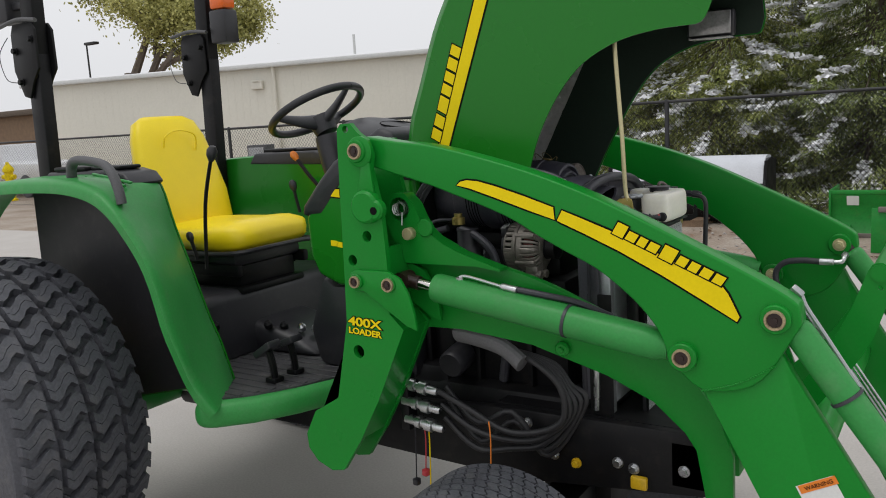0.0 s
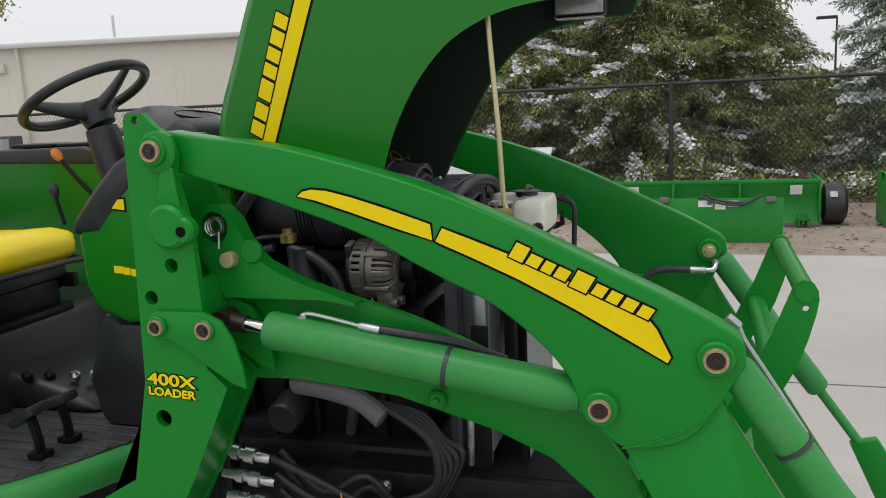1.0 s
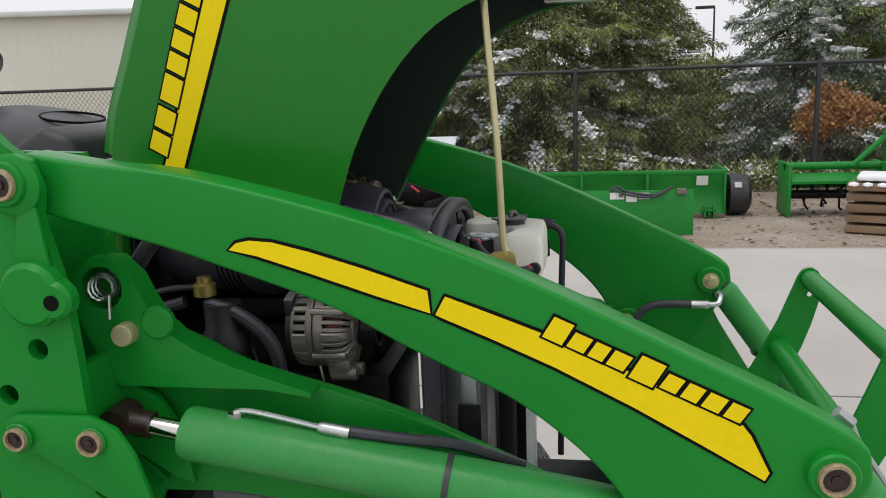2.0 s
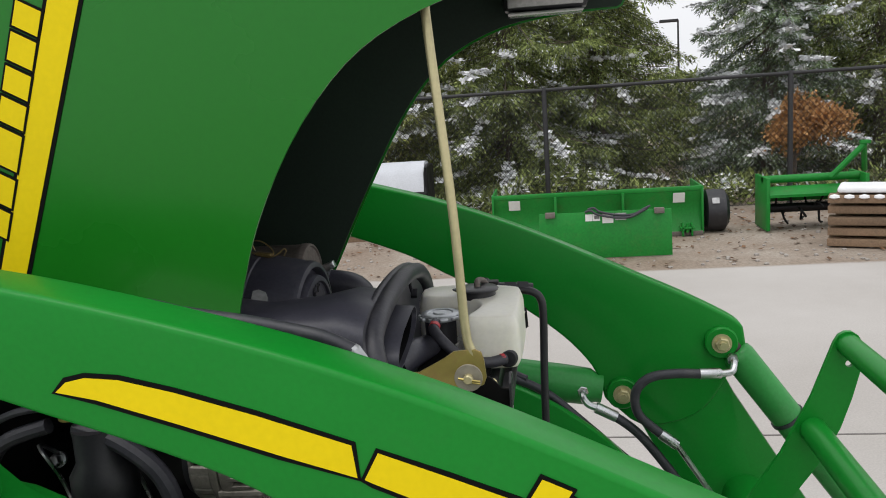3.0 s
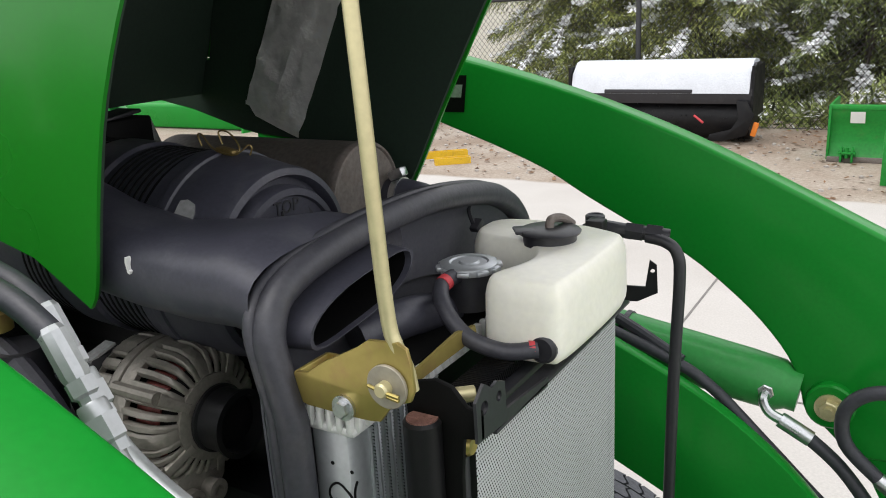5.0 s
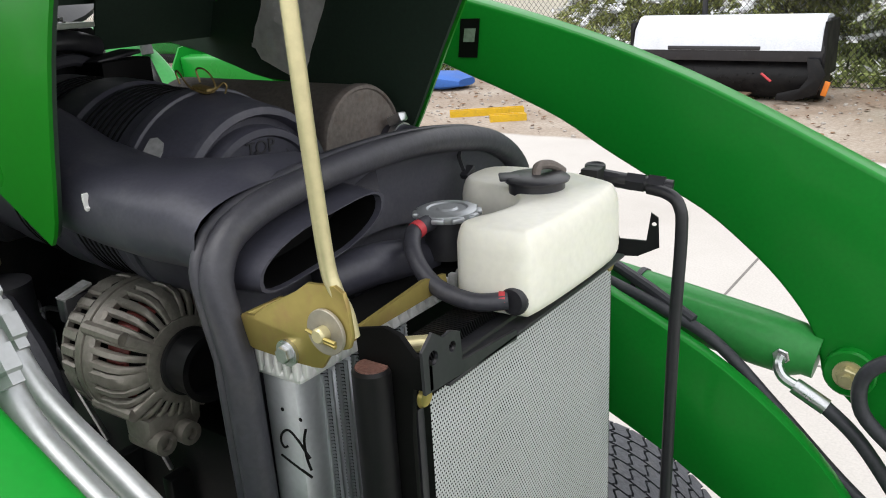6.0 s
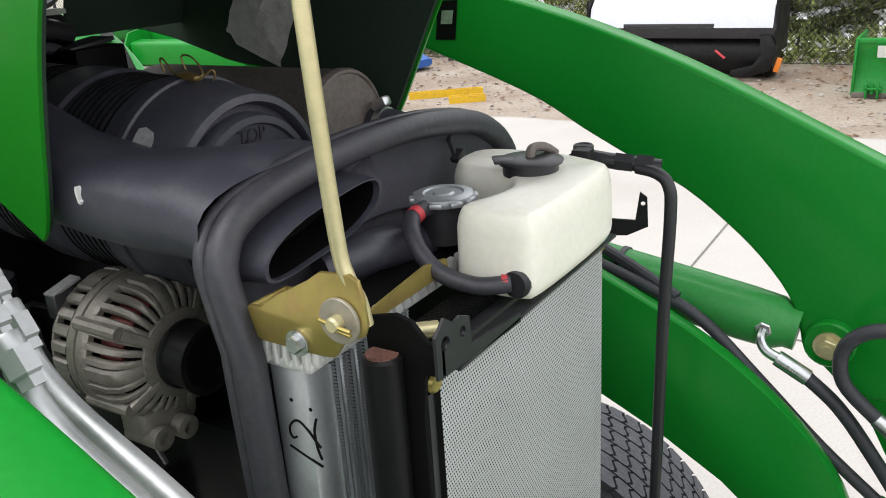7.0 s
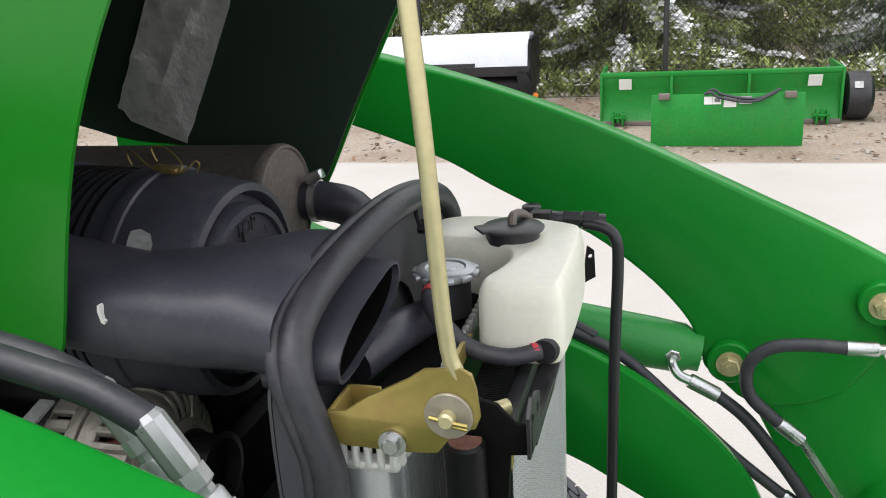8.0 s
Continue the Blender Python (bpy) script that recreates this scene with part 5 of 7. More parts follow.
for k in range(76):
    block((0.034, 0.0014, 0.012), (0.647, -0.165 + 0.0038 * k, 1.312), Matrix.Rotation(0.4, 3, "X"), 0, bm)
part("fin_pack", bm, BLACK_PAINT, screen)

# coolant tank: milky moulding with a scooped corner round the radiator cap
TK = [(0.530, 0.185), (0.528, 0.122), (0.545, 0.100), (0.585, 0.094), (0.622, 0.080), (0.645, 0.048), (0.642, 0.012), (0.626, -0.026), (0.632, -0.046), (0.70, -0.045), (0.711, -0.034), (0.713, 0.145), (0.700, 0.165), (0.63, 0.190)]
round_tk = TK
for turn_ in range(2):
    round_tk = [(p[0] * (1 - w) + q[0] * w, p[1] * (1 - w) + q[1] * w) for p, q in zip(round_tk, round_tk[1:] + round_tk[:1]) for w in (0.25, 0.75)]
bm = bmesh.new()
rings = []
for z, inset in ((1.316, 0.008), (1.319, 0.004), (1.326, 0.001), (1.334, 0.0), (1.382, 0.001), (1.391, 0.0028), (1.398, 0.0055), (1.401, 0.0078), (1.402, 0.0105)):
    rings.append([bm.verts.new((x, y, z - (0.012 if x < 0.6 and z < 1.33 else 0))) for x, y in grown(round_tk, 0.004 - inset)])
for g, h in zip(rings, rings[1:]):
    for k in range(len(g)):
        bm.faces.new((g[k], g[(k + 1) % len(g)], h[(k + 1) % len(g)], h[k]))
bm.faces.new(rings[0])
bm.faces.new(rings[-1])
tank = part("coolant_tank", bm, TANK, tractor, "milky white coolant tank", sharp=60)
bm = turned([(0.031, 0), (0.031, 0.012), (0.0355, 0.0125), (0.0365, 0.0150), (0.034, 0.0170), (0.012, 0.0185), (0.001, 0.0185)], (0.636, 0.105, 1.398), (0, 0, 1), 32)
lid = part("tank_cap", bm, BLACK, tank, "black plastic tank cap")
part("cap_tab", block((0.030, 0.028, 0.004), (0.612, 0.094, 1.4140), Matrix.Rotation(0.6, 3, "Z"), 0.0015), BLACK, lid)
part("overflow_hose", tube([(0.636, 0.105, 1.412), (0.635, 0.107, 1.421), (0.636, 0.115, 1.4245), (0.642, 0.130, 1.422), (0.648, 0.144, 1.412)], 0.0052, 10), RUST, tank, "brown rubber overflow hose")
bm = tube([(0.688, -0.048, 1.334), (0.660, -0.066, 1.334), (0.625, -0.075, 1.346), (0.596, -0.068, 1.368), (0.576, -0.042, 1.384), (0.578, -0.010, 1.388)], 0.0088, 12)
hose = part("tank_hose", bm, RUBBER, tank, "grey rubber tank hose with red clamps")
part("hose_clamp", tube([(0.6855, -0.0490, 1.334), (0.6805, -0.0520, 1.334)], 0.0092, 14, smooth=False), RED, hose)
part("hose_clamp", tube([(0.5760, -0.040, 1.3850), (0.5765, -0.032, 1.3866)], 0.0093, 14, smooth=False), RED, hose)
part("hose_bung", turned([(0.016, 0), (0.0155, 0.006), (0.012, 0.009)], (0.692, -0.040, 1.334), (0, -1, 0), 20), BLACK, tank)
bm = turned([(0.026, -0.04), (0.026, 0.0)], (0.580, 0.012, 1.385), (0, 0, 1), 24)
neck = part("filler_neck", bm, BLACK, tractor)
bm = turned([(0.0315, 0.0), (0.0325, 0.004), (0.0320, 0.008), (0.030, 0.0095), (0.022, 0.0100), (0.020, 0.0085), (0.012, 0.0085), (0.010, 0.0105), (0.001, 0.0105)], (0.580, 0.012, 1.387), (0, 0, 1), 32)
cap = part("radiator_cap", bm, ALU_PALE, tractor, "pressed steel radiator cap")
for k in range(10):
    a = k * math.tau / 10
    part("cap_lug", block((0.010, 0.014, 0.006), (0.580 + 0.0318 * math.cos(a), 0.012 + 0.0318 * math.sin(a), 1.391), Matrix.Rotation(a, 3, "Z"), 0.002), ALU_PALE, cap)

# black air-conditioning line beside the tank
bm = tube([(0.640, 0.215, 1.385), (0.640, 0.250, 1.383)], 0.010, 12, smooth=False)
turned([(0.013, 0), (0.013, 0.014), (0.011, 0.016), (0.009, 0.014)], (0.632, 0.262, 1.378), (0, 0, 1), 20, bm)
tube([(0.640, 0.262, 1.378), (0.68, 0.270, 1.372)], 0.010, 10, bm, smooth=False)
turned([(0.012, 0), (0.012, 0.022)], (0.672, 0.268, 1.374), (0.95, 0.2, -0.1), 6, bm)
turned([(0.0095, -0.01), (0.0095, 0.056)], (0.672, 0.268, 1.374), (0.95, 0.2, -0.1), 14, bm)
turned([(0.0135, 0.026), (0.0135, 0.046)], (0.672, 0.268, 1.374), (0.95, 0.2, -0.1), 6, bm)
tube([(0.700, 0.268, 1.368), (0.725, 0.266, 1.364), (0.741, 0.264, 1.350), (0.745, 0.263, 1.31), (0.741, 0.261, 1.15), (0.738, 0.26, 0.78)], 0.0078, 12, bm)
part("coolant_line", bm, BLACK, tractor, "bent black cooling line")
bm = prism([(0.655, 1.330), (0.655, 1.360), (0.668, 1.330), (0.70, 1.328), (0.705, 1.365), (0.714, 1.358), (0.716, 1.320), (0.69, 1.308), (0.655, 1.308)], 0.262, 0.266, holes=[(0.709, 1.350, 0.003)])
bm.transform(Matrix.Translation((0.69, 0.264, 0)) @ Matrix.Rotation(radians(20), 4, "Z") @ Matrix.Translation((-0.69, -0.264, 0)))
bm.transform(Matrix.Translation((0, 0, -0.028)))
stay = part("stay_bracket", bm, BLACK_PAINT, tractor, "bent black stay bracket")
part("stay_block", block((0.022, 0.020, 0.026), (0.655, 0.205, 1.390), None, 0.002), BLACK_PAINT, stay)

# ---- raised hood ----
BACK = [(-0.070, 1.605), (-0.052, 1.680), (-0.015, 1.772), (0.050, 1.940), (0.110, 2.050), (0.200, 2.190), (0.330, 2.330), (0.480, 2.420), (0.640, 2.440), (0.780, 2.390), (0.870, 2.270), (0.915, 2.120), (0.922, 2.010)]
OPEN = [(0.908, 1.934), (0.882, 1.888), (0.830, 1.883), (0.760, 1.880), (0.660, 1.863), (0.570, 1.825), (0.506, 1.775), (0.445, 1.698), (0.395, 1.606), (0.366, 1.525), (0.340, 1.430), (0.326, 1.405)]
FOOT = [(0.250, 1.448), (0.140, 1.474), (0.060, 1.482), (-0.050, 1.505), (-0.066, 1.550)]
back_line = smooth_outline(BACK, 3)
OPEN_FAR = [(0.930, 1.934), (0.915, 1.888), (0.880, 1.883), (0.805, 1.880), (0.697, 1.863), (0.606, 1.825), (0.545, 1.775), (0.486, 1.698), (0.432, 1.606), (0.388, 1.525), (0.339, 1.430), (0.323, 1.405)]
FAR_Y = 0.302
side = back_line + smooth_outline(OPEN, 3) + FOOT
FAR_FOOT = [(0.250, 1.446), (0.190, 1.460), (0.090, 1.470), (0.030, 1.475), (-0.014, 1.483), (-0.047, 1.493), (-0.080, 1.502), (-0.130, 1.516), (-0.210, 1.531), (-0.330, 1.534), (-0.340, 1.590), (-0.130, 1.600)]
far_side = back_line + smooth_outline(OPEN_FAR, 3) + FAR_FOOT
hood_rows = []
for y, bulge in ((-0.280, 0.0), (-0.268, 0.022), (-0.235, 0.040), (-0.16, 0.050), (-0.06, 0.056), (0.06, 0.056), (0.17, 0.050), (0.250, 0.040), (FAR_Y - 0.012, 0.022), (FAR_Y, 0.0)):
    row = []
    for i, (x, z) in enumerate(back_line):
        a, b = Vector(back_line[max(i - 1, 0)]), Vector(back_line[min(i + 1, len(back_line) - 1)])
        t = (b - a).normalized()
        row.append((x - t.y * bulge, y, z + t.x * bulge))
    hood_rows.append(row)
bm = sheet(hood_rows[0], hood_rows[-1], 0.004, hood_rows[1:-1])
prism(side, -0.280, -0.276, bm=bm)
prism(far_side, FAR_Y - 0.004, FAR_Y, bm=bm)
hood = part("hood", bm, GREEN_HOOD, tractor, "glossy green engine hood, raised on its hinge", sharp=50)
part("hood_lining", prism(grown(side, -0.006), -0.2745, -0.268), HOOD_LINING, hood, "matt black hood lining")
part("hood_lining", prism(grown(far_side, -0.004), FAR_Y - 0.012, FAR_Y - 0.0055), HOOD_LINING, hood, "matt black hood lining")
lin = [[(x + 0.012, y * 0.95, z - 0.004) for x, y, z in row] for row in hood_rows]
part("hood_lining", sheet(lin[1], lin[-2], 0.003, lin[2:-2]), HOOD_LINING, hood)
# crinkled foil on the inner face of the far side
bm = bmesh.new()
rf = np.random.default_rng(8)
FOIL_U, FOIL_V = 15, 61
dents = rf.normal(0, 1, (FOIL_V, FOIL_U))
for _ in range(2):
    dents = (dents + np.roll(dents, 1, 0) + np.roll(dents, 1, 1) + np.roll(dents, (1, 1), (0, 1))) / 4
creases = [(0.02, 0.14, 1.0, 0.02, 0.0045), (0.0, 0.06, 0.75, 0.13, 0.0035), (0.3, 0.40, 1.0, 0.30, 0.0045), (0.1, 0.27, 0.7, 0.22, 0.003), (0.0, 0.52, 1.0, 0.58, 0.004), (0.45, 0.05, 0.55, 0.24, 0.003), (0.2, 0.70, 1.0, 0.82, 0.004)]
grid_rows = []
for i in range(FOIL_V):
    t = i / (FOIL_V - 1)
    a = Vector((0.004, 1.518)).lerp(Vector((0.335, 2.16)), t)
    b = Vector((0.118, 1.475)).lerp(Vector((0.468, 2.14)), t)
    row = []
    for k in range(FOIL_U):
        w = k / (FOIL_U - 1)
        q = a.lerp(b, w)
        up = 0.0022 * dents[i, k]
        for w0, t0, w1, t1, h in creases:
            e = Vector((w1 - w0, (t1 - t0) * 6))
            f = Vector((w - w0, (t - t0) * 6))
            g = min(max(f.dot(e) / e.length_squared, 0), 1)
            up += h * math.exp(-((f - e * g).length / 0.06) ** 2)
        if i == 0 and k < 3:
            q = q + Vector((0.002, 0.006)) * (3 - k)
        row.append(bm.verts.new((q.x, FAR_Y - 0.0185 - up, q.y)))
    grid_rows.append(row)
for a, c in zip(grid_rows, grid_rows[1:]):
    for k in range(FOIL_U - 1):
        bm.faces.new((a[k], a[k + 1], c[k + 1], c[k]))
bmesh.ops.solidify(bm, geom=list(bm.faces), thickness=0.002)
part("heat_shield", bm, FOIL, hood, "crinkled silver heat shield foil", sharp=20)
bm = block((0.150, 0.045, 0.085), (0.775, 0.235, 1.925), None, 0.012)
lamp = part("headlight", bm, BLACK, hood, "headlight unit in the hood nose")
part("lens", block((0.132, 0.004, 0.072), (0.775, 0.2105, 1.926), None, 0.006), LENS, lamp)
part("lens", block((0.132, 0.072, 0.004), (0.775, 0.235, 1.880), None, 0.006), LENS, lamp)
# stripe and maker's marks along the back edge of the near side
d0, d1 = Vector((0.038, 1.595)), Vector((0.152, 1.926))
run = (d1 - d0).normalized()
across = Vector((run.y, -run.x))
HOODSTRIPE = [tuple(d0 + run * u + across * w) for u, w in ((-0.06, 0.0), (0.62, 0.012), (0.62, 0.056), (-0.06, 0.036))]
border = part("stripe_border", prism(grown(HOODSTRIPE, 0.008), -0.2812, -0.279), BLACK_DECAL_SHADE, hood)
part("stripe", prism(HOODSTRIPE, -0.2820, -0.279), YELLOW, border, "yellow stripe decal")
for k, (u0, u1) in enumerate([(0.005, 0.040), (0.048, 0.086), (0.098, 0.146), (0.154, 0.186), (0.194, 0.226), (0.234, 0.270), (0.278, 0.310)]):
    quad = [tuple(d0 + run * u + across * w) for u, w in ((u0, 0.002), (u1, 0.002), (u1 + 0.006, -0.034), (u0 + 0.006, -0.034))]
    border = part("mark_border", prism(grown(quad, 0.0045), -0.2828, -0.279), BLACK_DECAL_SHADE, hood)
    part("mark_bar", prism(quad, -0.2836, -0.279), YELLOW, border)
# bulkhead, hinge shelf and the dark parts round them
part("hood_hinge", block((0.07, 0.05, 0.035), (-0.02, -0.24, 1.545), None, 0.008), BLACK_PAINT, tractor)
wall = part("firewall", block((0.012, 0.46, 0.38), (-0.078, 0.0, 1.285), None, 0.004), BLACK_PAINT, tractor, "black firewall behind the engine")
part("bulkhead_top", block((0.05, 0.335, 0.105), (-0.102, -0.1025, 1.5285), None, 0.008), BLACK_PAINT, wall)
part("wiring_cover", tube([(-0.070, -0.20, 1.555), (-0.066, -0.10, 1.560), (-0.064, 0.0, 1.566), (-0.072, 0.058, 1.552)], 0.017, 12, flat=0.8), BLACK, wall)
part("harness", tube([(-0.062, -0.16, 1.515), (-0.058, -0.06, 1.530), (-0.060, 0.01, 1.538), (-0.062, 0.055, 1.515), (-0.060, 0.066, 1.490)], 0.009, 10), RUBBER, wall)
part("cover_screw", hexhead((-0.050, -0.029, 1.567), (1, -0.2, 0.1), 0.0065, 0.006), STEEL, wall, "bright screw")
relay = part("relay_box", block((0.07, 0.082, 0.052), (-0.042, 0.060, 1.508), None, 0.003), BLACK_DECAL_SHADE, tractor, "small black relay box")
part("relay_lid", block((0.05, 0.074, 0.006), (-0.047, 0.060, 1.5375), Matrix.Rotation(0.12, 3, "X"), 0.002), BLACK, relay)
part("relay_bracket", block((0.05, 0.012, 0.05), (-0.045, 0.112, 1.508), Matrix.Rotation(0.35, 3, "X"), 0.002), STEEL, relay)
shelf = part("hinge_shelf", block((0.20, 0.30, 0.007), (-0.142, -0.107, 1.5850), None, 0.0015), SHELF, tractor, "pale greenish hinge shelf")
part("shelf_block", block((0.05, 0.05, 0.028), (-0.155, 0.0, 1.604), None, 0.004), SHELF, shelf)
part("shelf_bolt", hexhead((-0.098, 0.020, 1.5885), (0, 0, 1), 0.008, 0.008), STEEL, shelf, "zinc bolt")
part("rear_lining", block((0.006, 0.225, 0.262), (-0.056, 0.182, 1.667), Matrix.Rotation(radians(20), 3, "Y"), 0.002), HOOD_LINING, hood, "matt black panel inside the rear of the hood")

# ---- brush guard in front ----
GUARD = [(1.285, 1.225), (1.298, 1.252), (1.322, 1.258), (1.342, 1.235), (1.340, 1.185), (1.305, 1.065), (1.255, 0.975), (1.20, 0.90), (1.10, 0.76), (1.0, 0.68), (0.93, 0.68), (0.93, 0.74), (1.02, 0.80), (1.12, 0.90), (1.195, 1.015), (1.250, 1.130)]
guard = part("brush_guard", tube([(1.316, -0.285, 1.232), (1.316, 0.300, 1.232)], 0.022, 18, smooth=False), GREEN, tractor, "green tubular brush guard with side plates")
for y in (-0.275, 0.290):
    part("side_plate", prism(smooth_outline(GUARD[:8], 2) + GUARD[8:], y - 0.005, y + 0.005, holes=[(1.318, 1.195, 0.007)]), GREEN, guard)
part("lower_tube", tube([(1.255, -0.275, 1.062), (1.255, 0.29, 1.062)], 0.026, 18, smooth=False), GREEN, guard)
for k in range(4):
    q = Vector((0.0073 * k, 0, 0.007 * k))
    part("guard_bar", tube([Vector((1.185, 0.0, 0.933)) + q, Vector((1.42, 0.0, 0.574)) + q], 0.0035, 8, smooth=False), STEEL, guard, "thin bright guard bar")
part("base_plate", block((0.06, 0.62, 0.10), (0.955, 0.0, 0.69), None, 0.008), GREEN, guard)

# ---- dash and steering ----
DASH = [(-0.585, 1.34), (-0.560, 1.385), (-0.500, 1.450), (-0.430, 1.525), (-0.33, 1.560), (-0.10, 1.570), (-0.08, 1.520), (-0.09, 1.30), (-0.12, 1.16), (-0.26, 1.10), (-0.45, 1.090), (-0.545, 1.125), (-0.580, 1.20)]
bm = prism(smooth_outline(DASH[:4], 2) + DASH[4:], -0.265, 0.05, bevel=0.025, segments=3)
prism(smooth_outline(DASH[:4], 2) + [(-0.42, 1.500), (-0.30, 1.470), (-0.11, 1.460)] + DASH[7:], 0.04, 0.265, bevel=0.025, bm=bm, segments=3)
dash = part("dash_cowl", bm, GREEN_HOOD, tractor, "green dash cowl below the steering wheel", sharp=50)
bm = prism([(-0.600, 1.345), (-0.590, 1.385), (-0.505, 1.478), (-0.430, 1.548), (-0.300, 1.615), (-0.22, 1.66), (-0.16, 1.64), (-0.14, 1.575), (-0.32, 1.525), (-0.41, 1.450), (-0.50, 1.350)], -0.270, 0.06, bevel=0.02, segments=3)
prism([(-0.600, 1.345), (-0.590, 1.385), (-0.505, 1.478), (-0.430, 1.530), (-0.36, 1.540), (-0.37, 1.490), (-0.41, 1.450), (-0.50, 1.350)], 0.05, 0.270, bevel=0.02, bm=bm, segments=3)
part("dash_panel", bm, BLACK, dash, "dark grey instrument panel", sharp=50)
bm = turned([(0.01, 0.0), (0.20, 0.0), (0.235, 0.012), (0.235, 0.02), (0.19, 0.04), (0.01, 0.05)], (-0.36, 0.0, 1.612), (0.25, 0, 1), 32)
bm.transform(Matrix.Translation((-0.36, 0, 0)) @ Matrix.Diagonal((0.62, 1, 1, 1)) @ Matrix.Translation((0.36, 0, 0)))
hoodlet = part("instrument_hood", bm, BLACK, dash, "grey moulded instrument hood")
part("top_ring", tube([(-0.36 + 0.05 * math.cos(a), 0.06 + 0.10 * math.sin(a), 1.664 + 0.25 * -0.05 * math.cos(a)) for a in (k * math.tau / 18 for k in range(19))], 0.003, 6, n=1, smooth=False), BLACK_DECAL_SHADE, hoodlet)
part("accent", prism([(-0.462, 1.418), (-0.437, 1.452), (-0.405, 1.452), (-0.405, 1.412)], -0.2668, -0.262), BLACK_DECAL_SHADE, dash)
part("accent", prism([(-0.455, 1.422), (-0.435, 1.447), (-0.409, 1.447), (-0.409, 1.417)], -0.2676, -0.262), YELLOW, dash, "yellow decal corner")
for k, (x, w) in enumerate([(-0.452, 0.030), (-0.425, 0.022), (-0.402, 0.018)]):
    part("emblem_bar", prism([(x - w / 2, 1.240 - 0.004 * k), (x + w / 2, 1.238 - 0.004 * k), (x + w / 2, 1.258 - 0.004 * k), (x - w / 2, 1.260 - 0.004 * k)], -0.2672, -0.262), YELLOW, dash)
bm = prism([(-0.56, 1.12), (-0.50, 1.085), (-0.15, 1.09), (-0.14, 0.76), (-0.60, 0.76), (-0.64, 0.90)], -0.235, 0.235, bevel=0.03)
part("pedal_tower", bm, BLACK, tractor, "dark lower dash tower")

col = part("steering_column", tube([(-0.60, 0, 1.42), (-0.645, 0, 1.54), (-0.672, 0, 1.635)], (0.060, 0.048), 20), BLACK, tractor, "black steering column boot", sharp=60)
W = Vector((-0.715, 0.0, 1.735))
tilt = Matrix.Rotation(radians(-27), 3, "Y")
ringpts = [W + tilt @ Vector((0.192 * math.cos(k * math.tau / 48), 0.192 * math.sin(k * math.tau / 48), 0)) for k in range(49)]
steer = part("steering_wheel", tube(ringpts, 0.0155, 12, n=1, smooth=False), BLACK, col, "black three spoke steering wheel", sharp=60)
for a in (math.pi / 2 + 0.25, -math.pi / 2 - 0.25, 0.0):
    rim_p = W + tilt @ Vector((0.188 * math.cos(a), 0.188 * math.sin(a), 0))
    mid_p = W + tilt @ Vector((0.09 * math.cos(a), 0.09 * math.sin(a), -0.035))
    part("spoke", tube([rim_p, mid_p, W + tilt @ Vector((0, 0, -0.055))], (0.016, 0.044), 12, n=6, flat=0.55), BLACK, steer, sharp=60)
bm = turned([(0.045, -0.10), (0.052, -0.06), (0.046, -0.03), (0.02, -0.025)], W, tilt @ Vector((0, 0, 1)), 24)
part("hub", bm, BLACK, steer, sharp=60)

# levers
def lever(base, knob, mid, mat, size, name, label):
    rod = part(name, tube([base, mid, knob], 0.0075, 8), BLACK_PAINT, tractor, label)
    d = (Vector(knob) - Vector(mid)).normalized()
    part("knob", turned([(size * 0.45, -size * 1.6), (size, -size * 0.5), (size * 1.05, size * 0.6), (size * 0.6, size * 1.4), (0.001, size * 1.6)], knob, d, 14), mat, rod)


lever((-1.06, -0.34, 1.14), (-0.965, -0.34, 1.595), (-1.03, -0.34, 1.40), BLACK, 0.020, "range_lever", "tall black lever beside the seat")
lever((-1.12, -0.33, 1.17), (-1.14, -0.34, 1.265), (-1.13, -0.335, 1.22), BLACK, 0.014, "short_lever", "short black lever beside the seat")
lever((-0.60, -0.10, 1.40), (-0.735, -0.13, 1.565), (-0.67, -0.12, 1.48), ORANGE, 0.014, "throttle_lever", "orange tipped throttle lever")
lever((-1.22, 0.40, 1.27), (-1.25, 0.40, 1.40), (-1.235, 0.40, 1.33), BLACK, 0.018, "far_lever", "short black lever on the far fender")

# ---- floor, pedals ----
DECK = [(-1.42, -0.48), (-0.84, -0.50), (-0.79, -0.66), (-0.74, -0.748), (-0.67, -0.735), (-0.565, -0.63), (-0.48, -0.49), (-0.42, -0.35), (-0.36, -0.25), (-0.36, 0.25), (-0.42, 0.35), (-0.48, 0.49), (-0.565, 0.63), (-0.67, 0.735), (-0.74, 0.748), (-0.79, 0.66), (-0.84, 0.50), (-1.42, 0.48)]
def flat_plate(outline, z0, z1, bevel=0.0):
    b = bmesh.new()
    b.faces.new([b.verts.new((x, y, z0)) for x, y in outline])
    made = bmesh.ops.extrude_face_region(b, geom=list(b.faces))
    bmesh.ops.translate(b, vec=(0, 0, z1 - z0), verts=[v for v in made["geom"] if isinstance(v, bmesh.types.BMVert)])
    bmesh.ops.recalc_face_normals(b, faces=b.faces)
    return soften(b, bevel, 3)


# the paler green paints a sky sheen onto the platform
floor_plate = part("platform", flat_plate(DECK, 0.662, 0.754, 0.034), GREEN_CYL_SHEEN, tractor, "green step platform with rounded edge", sharp=50)
matt = [(x - 0.035 if x > -1 else x, y * 0.95) for x, y in DECK]
mat_ob = part("floor_mat", flat_plate(matt, 0.746, 0.760), MAT, floor_plate, "ribbed black rubber floor mat")
